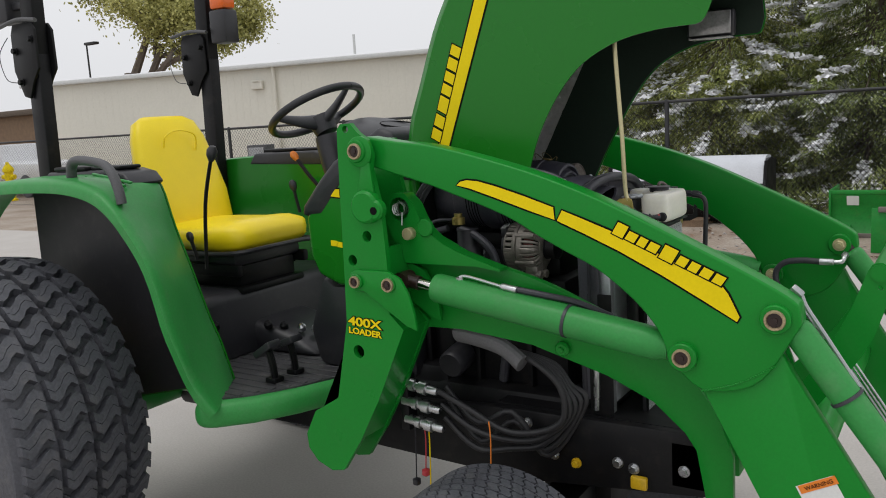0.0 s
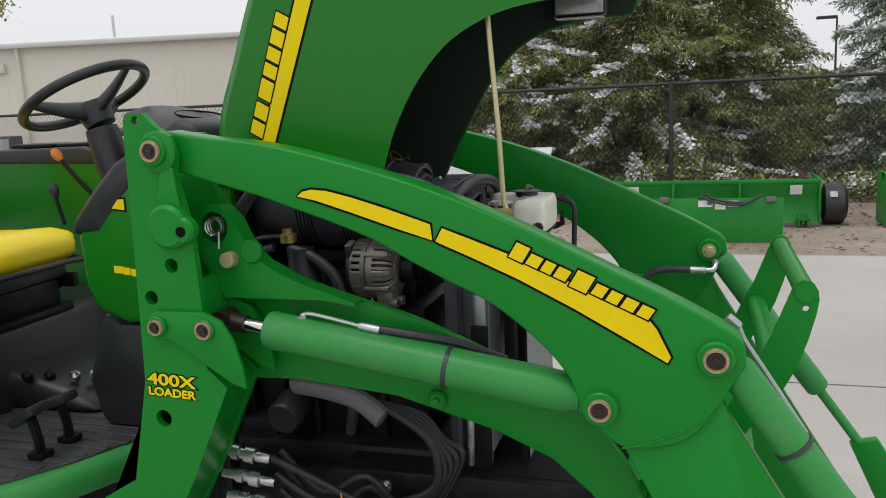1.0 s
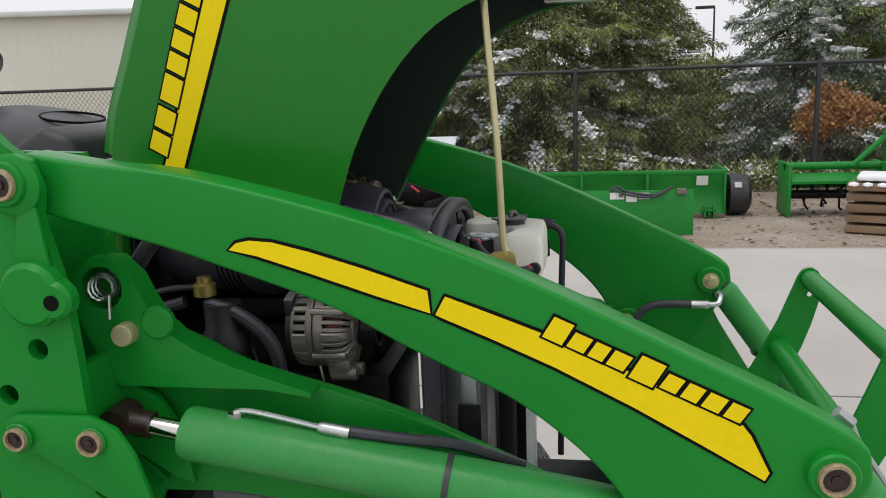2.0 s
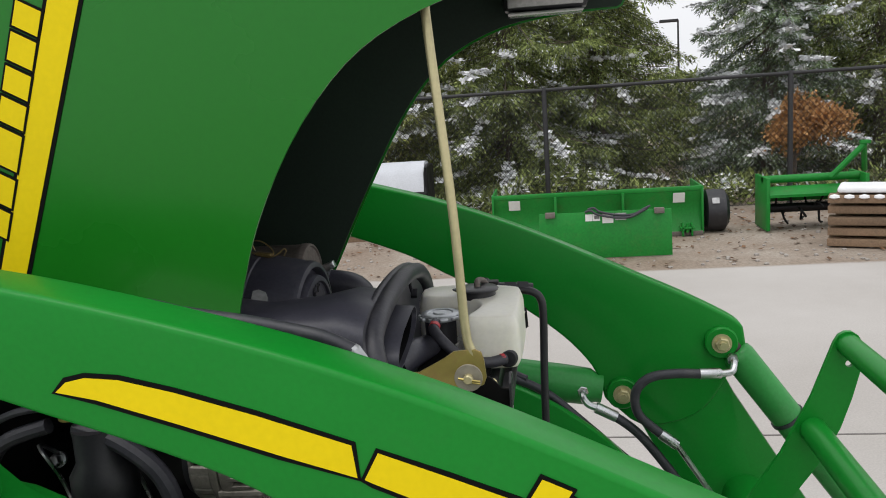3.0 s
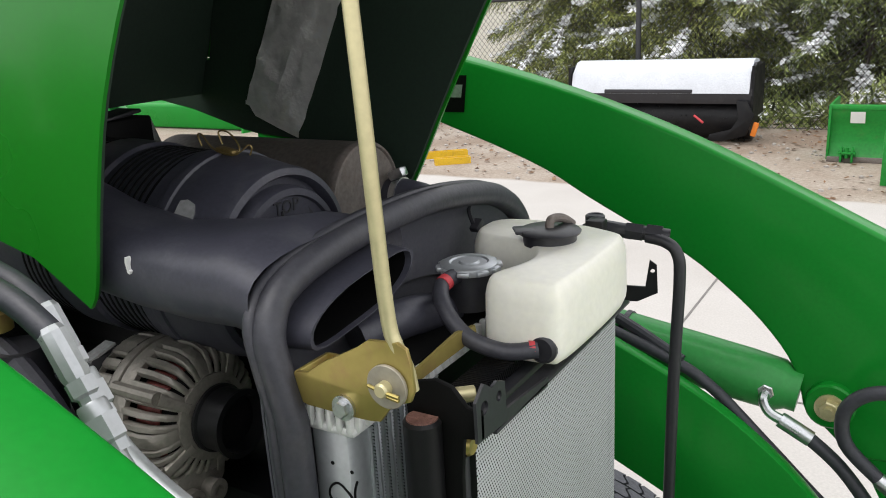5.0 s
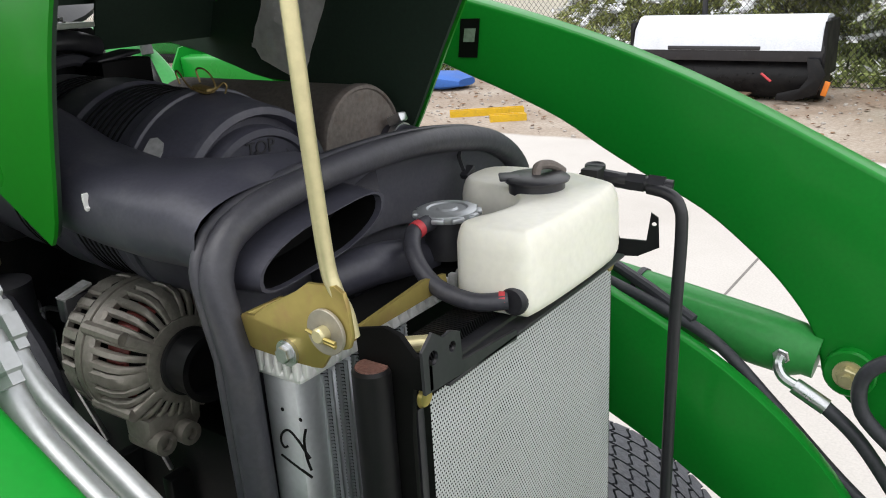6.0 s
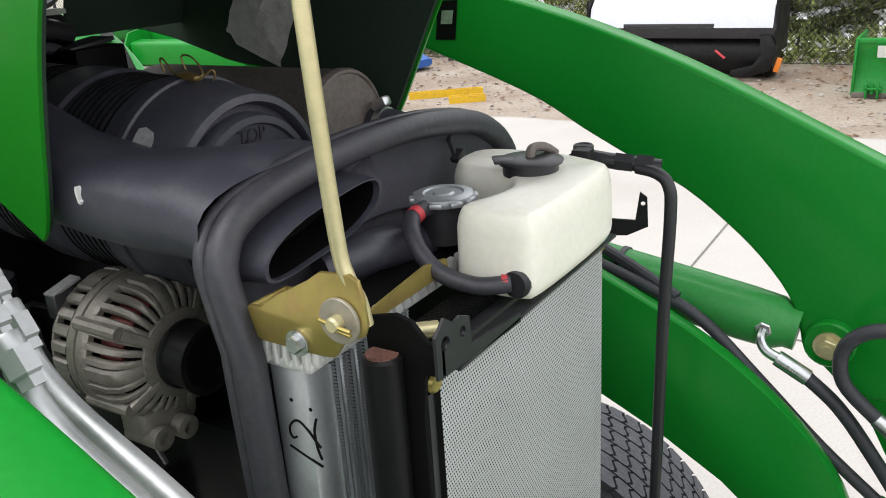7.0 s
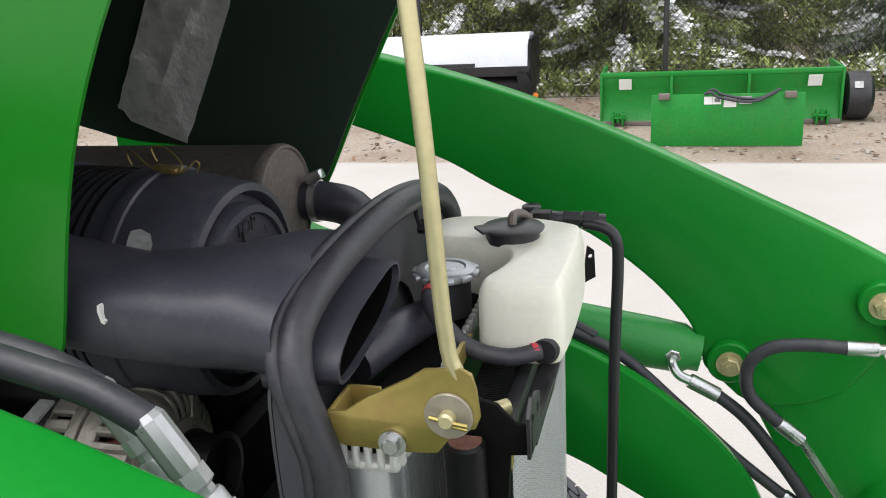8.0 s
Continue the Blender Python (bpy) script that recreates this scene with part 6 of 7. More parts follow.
for k in range(26):
    y = -0.62 + 0.05 * k
    x1 = -0.40 if abs(y) < 0.25 else -0.40 - 0.62 * (abs(y) - 0.25)
    x0 = -1.30 if abs(y) < 0.46 else -0.90 + 0.6 * (abs(y) - 0.46)
    if x1 - x0 > 0.05:
        part("mat_rib", block((x1 - x0, 0.022, 0.006), ((x0 + x1) / 2, y, 0.761), None, 0.002, None, 1), MAT, floor_plate)
bm = prism([(-1.20, 0.75), (-1.20, 0.90), (-1.00, 0.885), (-0.80, 0.84), (-0.66, 0.76)], -0.17, 0.17, bevel=0.05, segments=4)
part("tunnel", bm, BLACK, tractor, "black transmission tunnel cover", sharp=50)
bm = prism([(-1.46, 0.76), (-1.46, 1.02), (-1.06, 1.025), (-1.035, 1.0), (-0.99, 0.76)], -0.485, 0.485, bevel=0.03, segments=4)
part("seat_riser", bm, BLACK, tractor, "black moulded panel below the seat", sharp=50)
for x, y, z in ((-1.02, -0.36, 0.90), (-0.93, -0.16, 0.865), (-0.88, -0.12, 0.855), (-0.80, -0.10, 0.85), (-0.76, -0.06, 0.84)):
    part("linkage_knob", turned([(0.016, 0), (0.018, 0.02), (0.010, 0.03)], (x, y, z), (0.1, -0.4, 1), 12), STEEL if x > -0.82 else BLACK_PAINT, tractor)
for k, (x, y) in enumerate(((-0.60, -0.47), (-0.60, -0.36))):
    arm = part("pedal", tube([(x - 0.02, y + 0.01, 0.765), (x - 0.012, y, 0.82), (x - 0.022, y - 0.005, 0.882)], 0.022, 8, flat=0.6), BLACK_PAINT, tractor, "black drive pedal")
    part("pedal_pad", block((0.095, 0.065, 0.026), (x - 0.03, y - 0.005, 0.890), Matrix.Rotation(radians(-20 if k else -32), 3, "Y"), 0.006), BLACK, arm)
    part("pedal_foot", block((0.05, 0.05, 0.02), (x - 0.02, y + 0.01, 0.772), None, 0.005), BLACK_PAINT, arm)

# ---- fenders ----
F_OUT = [(-2.42, 1.02), (-2.30, 1.24), (-2.06, 1.42), (-1.85, 1.495), (-1.64, 1.515), (-1.45, 1.522), (-1.25, 1.520), (-1.10, 1.500), (-1.0, 1.462), (-0.90, 1.380), (-0.79, 1.230), (-0.72, 1.00), (-0.675, 0.830), (-0.625, 0.735)]
F_IN = [(-2.40, 1.06), (-2.28, 1.29), (-2.05, 1.46), (-1.85, 1.520), (-1.64, 1.535), (-1.45, 1.540), (-1.28, 1.540), (-1.16, 1.530), (-1.085, 1.488), (-1.030, 1.330), (-0.960, 1.165), (-0.895, 1.000), (-0.845, 0.900), (-0.795, 0.765)]
fo, fi = smooth_outline(F_OUT, 4), smooth_outline(F_IN, 4)
for s in (-1, 1):
    rows = []
    for w, lift in ((0.0, -0.030), (0.0, 0.0), (0.04, 0.012), (0.14, 0.018), (0.4, 0.014), (0.75, 0.010), (0.95, 0.008), (1.0, 0.0)):
        row = []
        for i, (a, b) in enumerate(zip(fo, fi)):
            nx = fo[min(i + 1, len(fo) - 1)][0] - fo[max(i - 1, 0)][0]
            nz = fo[min(i + 1, len(fo) - 1)][1] - fo[max(i - 1, 0)][1]
            ln = math.hypot(nx, nz)
            x, z = a[0] * (1 - w) + b[0] * w, a[1] * (1 - w) + b[1] * w
            row.append((x - nz / ln * lift * 1.0, s * ((0.82 - 0.075 * max(0.0, (i - 0.82 * len(fo)) / (0.18 * len(fo)))) * (1 - w) + 0.50 * w), z + nx / ln * lift))
        rows.append(row)
    # sky reflection on the fender is put into its lighter green
    fender = part("fender", sheet(rows[0], rows[-1], 0.005, rows[1:-1]), GREEN_CYL_SHEEN, tractor, "green rear fender that sweeps into the step", sharp=60)
    wall = [(x, z) for x, z in fi if x > -1.92] + [(-0.80, 0.75), (-1.35, 0.62), (-1.92, 0.62)]
    part("inner_wall", prism(wall, *sorted((s * 0.490, s * 0.497))), GREEN_HOOD, fender)
    part("liner", prism(grown(wall, -0.01), *sorted((s * 0.500, s * 0.520))), BLACK, fender, "dark fender liner")
    hand = [(-1.275, s * 0.735, 1.535), (-1.255, s * 0.742, 1.585), (-1.20, s * 0.750, 1.603), (-1.06, s * 0.760, 1.590), (-1.00, s * 0.765, 1.560), (-0.965, s * 0.770, 1.50), (-0.955, s * 0.770, 1.450)]
    part("grab_handle", tube(hand, 0.0165, 12, flat=1.15), GREY_HANDLE, fender, "grey coated grab handle", sharp=60)
    bm = prism([(-1.62, 1.50), (-1.58, 1.555), (-1.18, 1.560), (-1.11, 1.545), (-1.07, 1.505), (-1.10, 1.49)], *sorted((s * 0.485, s * 0.640)), bevel=0.012, segments=3)
    con = part("side_console", bm, BLACK, fender, "black moulded side console")
    bm = block((0.20, 0.12, 0.016), (-1.44, s * 0.575, 1.566), None, 0.006)
    block((0.17, 0.10, 0.014), (-1.24, s * 0.570, 1.566), None, 0.006, bm)
    part("tray", bm, BLACK_PAINT, con)
    bm = bmesh.new()
    for k in range(3):
        block((0.22, 0.014, 0.010), (-1.14, s * (0.665 + 0.03 * k), 1.531 - 0.008 * k), Matrix.Rotation(radians(9), 3, "Y"), 0.004, bm)
    part("rib", bm, GREEN_CYL_SHEEN, fender)

# ---- seat ----
seat = part("seat_base", block((0.40, 0.40, 0.06), (-1.25, 0, 1.145), None, 0.02), BLACK, tractor, "yellow vinyl seat on a black suspension base")
def cushion(rows, n=20):
    """A padded shape lofted through rounded sections of (centre, half width, half height, right, up)."""
    b = bmesh.new()
    rings = []
    for c, w, h, r, u in rows:
        c, r, u = Vector(c), Vector(r), Vector(u)
        ring = []
        for k in range(n):
            a = k * math.tau / n
            ca, sa = math.cos(a), math.sin(a)
            ring.append(b.verts.new(c + r * w * math.copysign(abs(ca) ** 0.55, ca) + u * h * math.copysign(abs(sa) ** 0.55, sa)))
        rings.append(ring)
    for p, q in zip(rings, rings[1:]):
        for k in range(n):
            b.faces.new((p[k], p[(k + 1) % n], q[(k + 1) % n], q[k]))
    b.faces.new(rings[0][::-1])
    b.faces.new(rings[-1])
    return b


Yv, Zv = (0, 1, 0), (0, 0, 1)
part("cushion", cushion([((-1.54, 0, 1.235), 0.10, 0.02, Yv, Zv), ((-1.52, 0, 1.235), 0.20, 0.055, Yv, Zv), ((-1.40, 0, 1.232), 0.235, 0.060, Yv, Zv), ((-1.20, 0, 1.232), 0.24, 0.062, Yv, Zv), ((-1.08, 0, 1.238), 0.235, 0.066, Yv, Zv), ((-1.02, 0, 1.238), 0.218, 0.058, Yv, Zv), ((-0.99, 0, 1.236), 0.18, 0.034, Yv, Zv), ((-0.982, 0, 1.236), 0.15, 0.018, Yv, Zv)]), SEAT_YELLOW, seat, "yellow vinyl seat cushion", sharp=70)
part("piping", tube([(-1.50, -0.225, 1.180), (-1.2, -0.236, 1.176), (-1.02, -0.220, 1.182), (-0.965, -0.10, 1.190), (-0.965, 0.10, 1.190), (-1.02, 0.220, 1.182), (-1.5, 0.225, 1.180)], 0.010, 8), BLACK, seat)
fw = Vector((0.966, 0, 0.259))
bk = []
for z, w, h, x in ((1.22, 0.20, 0.040, -1.50), (1.27, 0.225, 0.060, -1.515), (1.40, 0.235, 0.060, -1.55), (1.55, 0.215, 0.055, -1.592), (1.66, 0.195, 0.050, -1.625), (1.73, 0.165, 0.042, -1.648), (1.755, 0.12, 0.022, -1.656)):
    bk.append(((x, 0, z), w, h, Yv, fw))
part("backrest", cushion(bk), SEAT_YELLOW, seat, "yellow vinyl backrest", sharp=70)
bm = bmesh.new()
tube([(-1.548, -0.09, 1.62), (-1.540, -0.085, 1.665), (-1.548, -0.03, 1.690), (-1.548, 0.03, 1.690), (-1.540, 0.085, 1.665), (-1.548, 0.09, 1.60)], 0.0032, 8, bm)
part("seam", bm, SEAT_YELLOW, seat)
bm = block((0.36, 0.34, 0.10), (-1.24, 0, 1.07), None, 0.02)
block((0.42, 0.38, 0.03), (-1.24, 0, 1.015), None, 0.01, bm)
for s in (-1, 1):
    block((0.40, 0.03, 0.05), (-1.22, s * 0.20, 1.105), None, 0.008, bm)
    hexhead((-1.10, s * 0.20, 1.085), (0, s, 0), 0.010, 0.012, bm)
part("suspension", bm, BLACK_PAINT, seat)
part("back_shell", cushion([((-1.56, 0, 1.24), 0.19, 0.02, Yv, fw), ((-1.625, 0, 1.50), 0.21, 0.02, Yv, fw), ((-1.675, 0, 1.70), 0.16, 0.015, Yv, fw)]), BLACK, seat)

# ---- roll bar ----
rops = part("roll_bar", block((0.10, 1.02, 0.10), (-1.86, 0, 1.30), None, 0.01), BLACK_PAINT, tractor, "black folding roll bar posts with hinge plates")
for s in (-1, 1):
    y = s * 0.45
    leanm = Matrix.Rotation(radians(2.0), 3, "Y")
    post = part("post", block((0.085, 0.06, 0.85), (-1.855 + 0.022 * (1 + s), y, 1.62), leanm, 0.008), BLACK_PAINT, rops)
    part("upper_post", block((0.085, 0.06, 0.55), (-1.835 + 0.02 * (1 + s), y, 2.25), leanm, 0.008), BLACK_PAINT, rops)
    bm = prism([(-1.945, 2.13), (-1.925, 2.17), (-1.80, 2.17), (-1.775, 2.14), (-1.775, 1.98), (-1.82, 1.93), (-1.86, 1.86), (-1.90, 1.87), (-1.95, 1.98)], y - 0.045, y - 0.033, bevel=0.003)
    prism([(-1.945, 2.13), (-1.925, 2.17), (-1.80, 2.17), (-1.775, 2.14), (-1.775, 1.98), (-1.82, 1.93), (-1.86, 1.86), (-1.90, 1.87), (-1.95, 1.98)], y + 0.033, y + 0.045, bevel=0.003, bm=bm)
    part("hinge_plate", bm, BLACK_PAINT, rops)
    for x, z in ((-1.92, 2.06), (-1.90, 1.93), (-1.80, 2.10)):
        part("hinge_bolt", hexhead((x, y - 0.045, z), (0, -1, 0), 0.012, 0.018), BLACK_PAINT, rops)
    part("lock_pin", tube([(-1.99, y - 0.06, 2.165), (-1.86, y - 0.06, 2.182), (-1.73, y - 0.06, 2.168)], 0.009, 8), GREY_HANDLE, rops, "dull steel lock pin")
    part("safety_wire", tube([(-1.96, y - 0.05, 2.12), (-2.02, y - 0.06, 2.05), (-1.99, y - 0.06, 1.95), (-1.93, y - 0.05, 1.93)], 0.002, 6), GREY_HANDLE, rops)
bm = block((0.11, 0.09, 0.16), (-1.665, 0.45, 2.19), None, 0.01)
block((0.10, 0.03, 0.03), (-1.74, 0.45, 2.20), None, 0.004, bm)
lamp = part("warning_lamp", bm, BLACK, rops, "black flasher lamp with an amber lens")
bm = block((0.13, 0.09, 0.18), (-2.02, -0.45, 2.275), None, 0.010)
block((0.14, 0.03, 0.03), (-1.91, -0.45, 2.25), None, 0.004, bm)
part("warning_lamp", bm, BLACK, rops, "black flasher lamp housing")
part("lens", block((0.10, 0.08, 0.07), (-1.665, 0.45, 2.31), None, 0.012), AMBER, lamp)

# ---- fence ----
FY, FH = 9.9, 1.73
fence = thing("chain_link_fence", (0.7, FY, 0), "black chain link fence with steel posts", "fence")
post_mesh = None
for k in range(-7, 5):
    bm = turned([(0.034, 0), (0.034, FH + 0.005), (0.030, FH + 0.03), (0.001, FH + 0.04)], (0.73 + 3.13 * k, FY, 0), (0, 0, 1), 12)
    part("post", bm, GALV, fence)
part("top_rail", tube([(-22, FY, FH), (14, FY, FH)], 0.024, 10, smooth=False), GALV, fence)
part("bottom_wire", tube([(-22, FY, 0.06), (14, FY, 0.06)], 0.004, 6, smooth=False), GALV, fence)
bm = bmesh.new()
pitch, wire = 0.075, 0.0028
top, low = FH - 0.01, 0.05
span = (top - low) * 0.85
x = -22.0 - span
while x < 14.0:
    for sgn in (1, -1):
        x0, x1 = (x, x + span) if sgn > 0 else (x + span, x)
        z0, z1 = low, top
        if x0 < -22 or x1 < -22 or x0 > 14 or x1 > 14:
            continue
        d = Vector((x1 - x0, 0, z1 - z0)).normalized()
        n = Vector((-d.z, 0, d.x)) * wire
        o = Vector((0, -sgn * 0.003, 0))
        bm.faces.new([bm.verts.new(Vector((px, FY, pz)) + v + o) for px, pz, v in ((x0, z0, n), (x0, z0, -n), (x1, z1, -n), (x1, z1, n))])
        bm.faces.new([bm.verts.new(Vector((px, FY, pz)) + v + o) for px, pz, v in ((x0, z0, Vector((0, wire, 0))), (x0, z0, Vector((0, -wire, 0))), (x1, z1, Vector((0, -wire, 0))), (x1, z1, Vector((0, wire, 0))))])
    x += pitch
tagged(part("woven_wire", bm, GALV, fence), kind="stuff")

# ---- warehouse ----
bdir = Vector((16.4, 4.2, 0)).normalized()
bang = math.atan2(bdir.y, bdir.x)
base = Matrix.Translation((-29.0, 17.0, 0)) @ Matrix.Rotation(bang, 4, "Z")
house = thing("warehouse", (-21, 19, 0), "long cream metal warehouse with a shallow roof", "building")
def placed(bm):
    bm.transform(base)
    return bm


bm = block((30, 0.3, 3.85), (14, 0.15, 1.925))
block((0.3, 14, 3.85), (-0.85, 7.0, 1.925), bm=bm)
wall = part("wall", placed(bm), SIDING, house, "cream corrugated siding")
bm = bmesh.new()
for k in range(100):
    block((0.03, 0.006, 3.80), (-0.8 + 0.30 * k, -0.001, 1.92), bm=bm)
part("siding_rib", placed(bm), SIDING, wall)
ROOFM = material("pale_roof_metal", (0.60, 0.61, 0.60), 0.45, 0.2, 0.08, 1, 12, 0.01)
bm = block((30.6, 0.34, 0.16), (14, -0.10, 3.90), None, 0.03)
part("gutter", placed(bm), ROOFM, house)
bm = block((30.6, 15, 0.08), (14, 7.3, 4.35), Matrix.Rotation(radians(3.2), 3, "X"))
part("roof", placed(bm), ROOFM, house)
bm = tube([(9.9, -0.16, 3.85), (9.9, -0.10, 3.5), (9.9, -0.10, 0.1)], 0.055, 8, smooth=False)
part("downspout", placed(bm), SIDING, house)
bm = block((0.45, 0.15, 0.30), (9.2, -0.08, 3.25), None, 0.02)
block((0.30, 0.20, 0.04), (9.2, -0.12, 3.38), None, 0.01, bm)
part("vent", placed(bm), SIDING, house)
part("roof_snow", placed(block((30.0, 0.22, 0.05), (14, 0.02, 3.995), None, 0.02)), SNOW, house, "thin line of snow along the eave")
part("roof_pipe", placed(tube([(12.6, 1.0, 3.9), (12.6, 1.0, 4.8)], 0.05, 8, smooth=False)), ROOFM, house)

# ---- snow pusher ----
def stand(bm, x, y, turn=0.0):
    bm.transform(Matrix.Translation((x, y, 0)) @ Matrix.Rotation(radians(turn), 4, "Z"))
    return bm


pusher = thing("snow_pusher", (1.27, 8.3, 0), "long green snow pusher box standing on the gravel", "snow pusher")
def cross(outline, x0, x1):
    """A bar along x with an outline in y and z."""
    b = prism([(-y, z) for y, z in outline], x0, x1)
    b.transform(Matrix.Rotation(radians(90), 4, "Z"))
    b.transform(Matrix.Diagonal((-1, -1, 1, 1)))
    return b


mould = [(0.0, 0.545), (0.0, 0.50), (0.05, 0.40), (0.06, 0.22), (0.02, 0.08), (-0.03, 0.02), (-0.01, 0.02), (0.04, 0.08), (0.085, 0.22), (0.075, 0.40), (0.03, 0.52), (0.04, 0.545)]
def along_x(outline, x0, x1):
    b = bmesh.new()
    b.faces.new([b.verts.new((x0, y, z)) for y, z in outline])
    made = bmesh.ops.extrude_face_region(b, geom=list(b.faces))
    bmesh.ops.translate(b, vec=(x1 - x0, 0, 0), verts=[v for v in made["geom"] if isinstance(v, bmesh.types.BMVert)])
    return b


part("mouldboard", stand(along_x(mould, 0.0, 2.36), 0.09, 8.20), GREEN_OLD, pusher, "curved green mouldboard")
part("top_tube", stand(block((2.36, 0.06, 0.05), (1.18, 0.02, 0.535), None, 0.008), 0.09, 8.20), GREEN_OLD, pusher)
for x in (0.0, 2.36):
    part("end_plate", stand(prism([(x - 0.012, 0.02), (x - 0.012, 0.56), (x + 0.012, 0.56), (x + 0.012, 0.02)], -0.02, 0.75, bevel=0.004), 0.09, 8.20), GREEN_OLD, pusher)
for x in (0.72, 1.48):
    part("rib", stand(block((0.03, 0.09, 0.50), (x, 0.0, 0.27), None, 0.004), 0.09, 8.20), GREEN_OLD, pusher)
for x in (0.18, 2.18):
    bm = block((0.16, 0.10, 0.02), (x, -0.06, 0.10), None, 0.004)
    block((0.02, 0.10, 0.14), (x - 0.05, -0.06, 0.08), None, 0.004, bm)
    block((0.02, 0.10, 0.14), (x + 0.05, -0.06, 0.08), None, 0.004, bm)
    turned([(0.02, 0), (0.02, 0.10)], (x, -0.08, 0.05), (0, 0, 1), 10, bm)
    part("skid_shoe", stand(bm, 0.09, 8.20), GREEN_OLD, pusher)
part("cutting_edge", stand(block((2.36, 0.03, 0.05), (1.18, -0.03, 0.027), None, 0.004), 0.09, 8.20), RUST, pusher)
for x in (0.25, 2.10):
    part("label", stand(block((0.13, 0.004, 0.12), (x, 0.014, 0.44), Matrix.Rotation(0.35, 3, "X")), 0.09, 8.16), WHITE, pusher, "white label")

plate = thing("hitch_plate", (1.30, 7.12, 0), "flat green hitch plate leaning upright with rust marks", "attachment plate")
bm = block((1.325, 0.02, 0.475), (0.66, 0.0, 0.245), Matrix.Rotation(radians(-4), 3, "X"), 0.004)
part("panel", stand(bm, 0.636, 7.12), GREEN_OLD, plate)
for x in (0.11, 1.20):
    bm = block((0.10, 0.06, 0.055), (x, -0.02, 0.468), None, 0.006)
    part("hook", stand(bm, 0.636, 7.14), RUST, plate)
for x, w in ((0.10, 0.12), (1.22, 0.14)):
    part("rust_patch", stand(block((w, 0.003, 0.035), (x, -0.0145, 0.095), Matrix.Rotation(radians(-4), 3, "X")), 0.636, 7.118), RUST, plate, "bare rusty patch")
for x, w, mat in ((0.50, 0.07, WHITE), (0.575, 0.075, WHITE), (0.69, 0.11, WHITE), (0.82, 0.11, LENS)):
    part("label", stand(block((w, 0.003, 0.07 + (0.03 if x == 0.69 else 0)), (x, -0.0145, 0.425 - (0.012 if x == 0.69 else 0)), Matrix.Rotation(radians(-4), 3, "X")), 0.636, 7.135), mat, plate)
for x in (0.58, 0.82):
    part("print", stand(block((0.05 if x < 0.6 else 0.08, 0.002, 0.035), (x, -0.0165, 0.428), Matrix.Rotation(radians(-4), 3, "X")), 0.636, 7.1335), GREYBAR, plate)
hz = [(1.10, 7.12, 0.485), (1.16, 7.10, 0.50), (1.22, 7.09, 0.46), (1.40, 7.09, 0.42), (1.55, 7.09, 0.42), (1.66, 7.10, 0.47), (1.72, 7.14, 0.49)]
part("hose", tube(hz, 0.012, 8), RUBBER, plate)
part("hose", tube([(q[0] + 0.03, q[1] + 0.02, q[2] + 0.022) for q in hz], 0.012, 8), RUBBER, plate)

bm = turned([(0.18, 0), (0.235, 0.02), (0.240, 0.12), (0.235, 0.22), (0.18, 0.26)], (2.50, 8.42, 0.245), (1, 0, 0), 32)
drum = tagged(part("rubber_drum", bm, BLACK), "black plastic drum lying beside the pusher", "drum")
part("label", block((0.08, 0.004, 0.07), (2.60, 8.21, 0.38), Matrix.Rotation(-0.55, 3, "X")), LENS, drum)

# ---- sweeper with a snow-covered hood ----
sweeper = thing("rotary_broom", (-1.9, 9.2, 0), "dark rotary broom attachment with snow on its hood", "sweeper")
hood_o = [(-0.10, 0.46), (-0.13, 0.60), (-0.06, 0.80), (0.08, 0.90), (0.34, 0.90), (0.48, 0.78), (0.50, 0.46)]
part("broom_hood", stand(along_x(hood_o, 0, 2.16), -2.95, 9.05), BLACK, sweeper, "dark sheet metal broom hood")
snow_o = [(-0.145, 0.58), (-0.085, 0.80), (0.06, 0.925), (0.18, 0.945), (0.34, 0.93), (0.40, 0.90), (0.08, 0.895), (-0.06, 0.80), (-0.125, 0.62)]
bm = along_x(snow_o, 0.03, 2.13)
part("snow_cover", stand(bm, -2.95, 9.05), THIN_SNOW, sweeper, "layer of fresh snow", sharp=60)
part("bare_strip", stand(block((1.05, 0.02, 0.05), (0.98, -0.135, 0.60), None, 0.006), -2.95, 9.05), BLACK, sweeper)
for x in (0.0, 2.16):
    part("end_plate", stand(prism([(x - 0.015, 0.30), (x - 0.015, 0.88), (x + 0.015, 0.88), (x + 0.015, 0.30)], -0.12, 0.50), -2.95, 9.05), BLACK_PAINT, sweeper)
bm = turned([(0.10, 0.02), (0.25, 0.03), (0.25, 2.13), (0.10, 2.14)], (-2.95, 9.25, 0.27), (1, 0, 0), 28)
for k in range(220):
    a, h = rng.uniform(0, math.tau), rng.uniform(0.05, 2.1)
    r = Vector((0, math.cos(a), math.sin(a)))
    tube([Vector((-2.95 + h, 9.25, 0.27)) + r * 0.22, Vector((-2.95 + h + rng.uniform(-0.02, 0.02), 9.25, 0.27)) + r * 0.268], 0.006, 4, bm, smooth=False)
part("brush", bm, BLACK_PAINT, sweeper, "black bristle roller")
part("side_arm", stand(prism([(2.00, 0.50), (2.12, 0.50), (2.20, 0.34), (2.12, 0.12), (1.86, 0.04), (1.70, 0.05), (1.72, 0.12), (1.95, 0.18), (2.03, 0.30)], -0.16, -0.13, bevel=0.004), -2.95, 9.05), BLACK_PAINT, sweeper)
part("reflector", stand(block((0.06, 0.03, 0.16), (2.20, -0.10, 0.18), Matrix.Rotation(0.25, 3, "Y"), 0.01), -2.95, 9.05), ORANGE, sweeper, "orange marker flag")
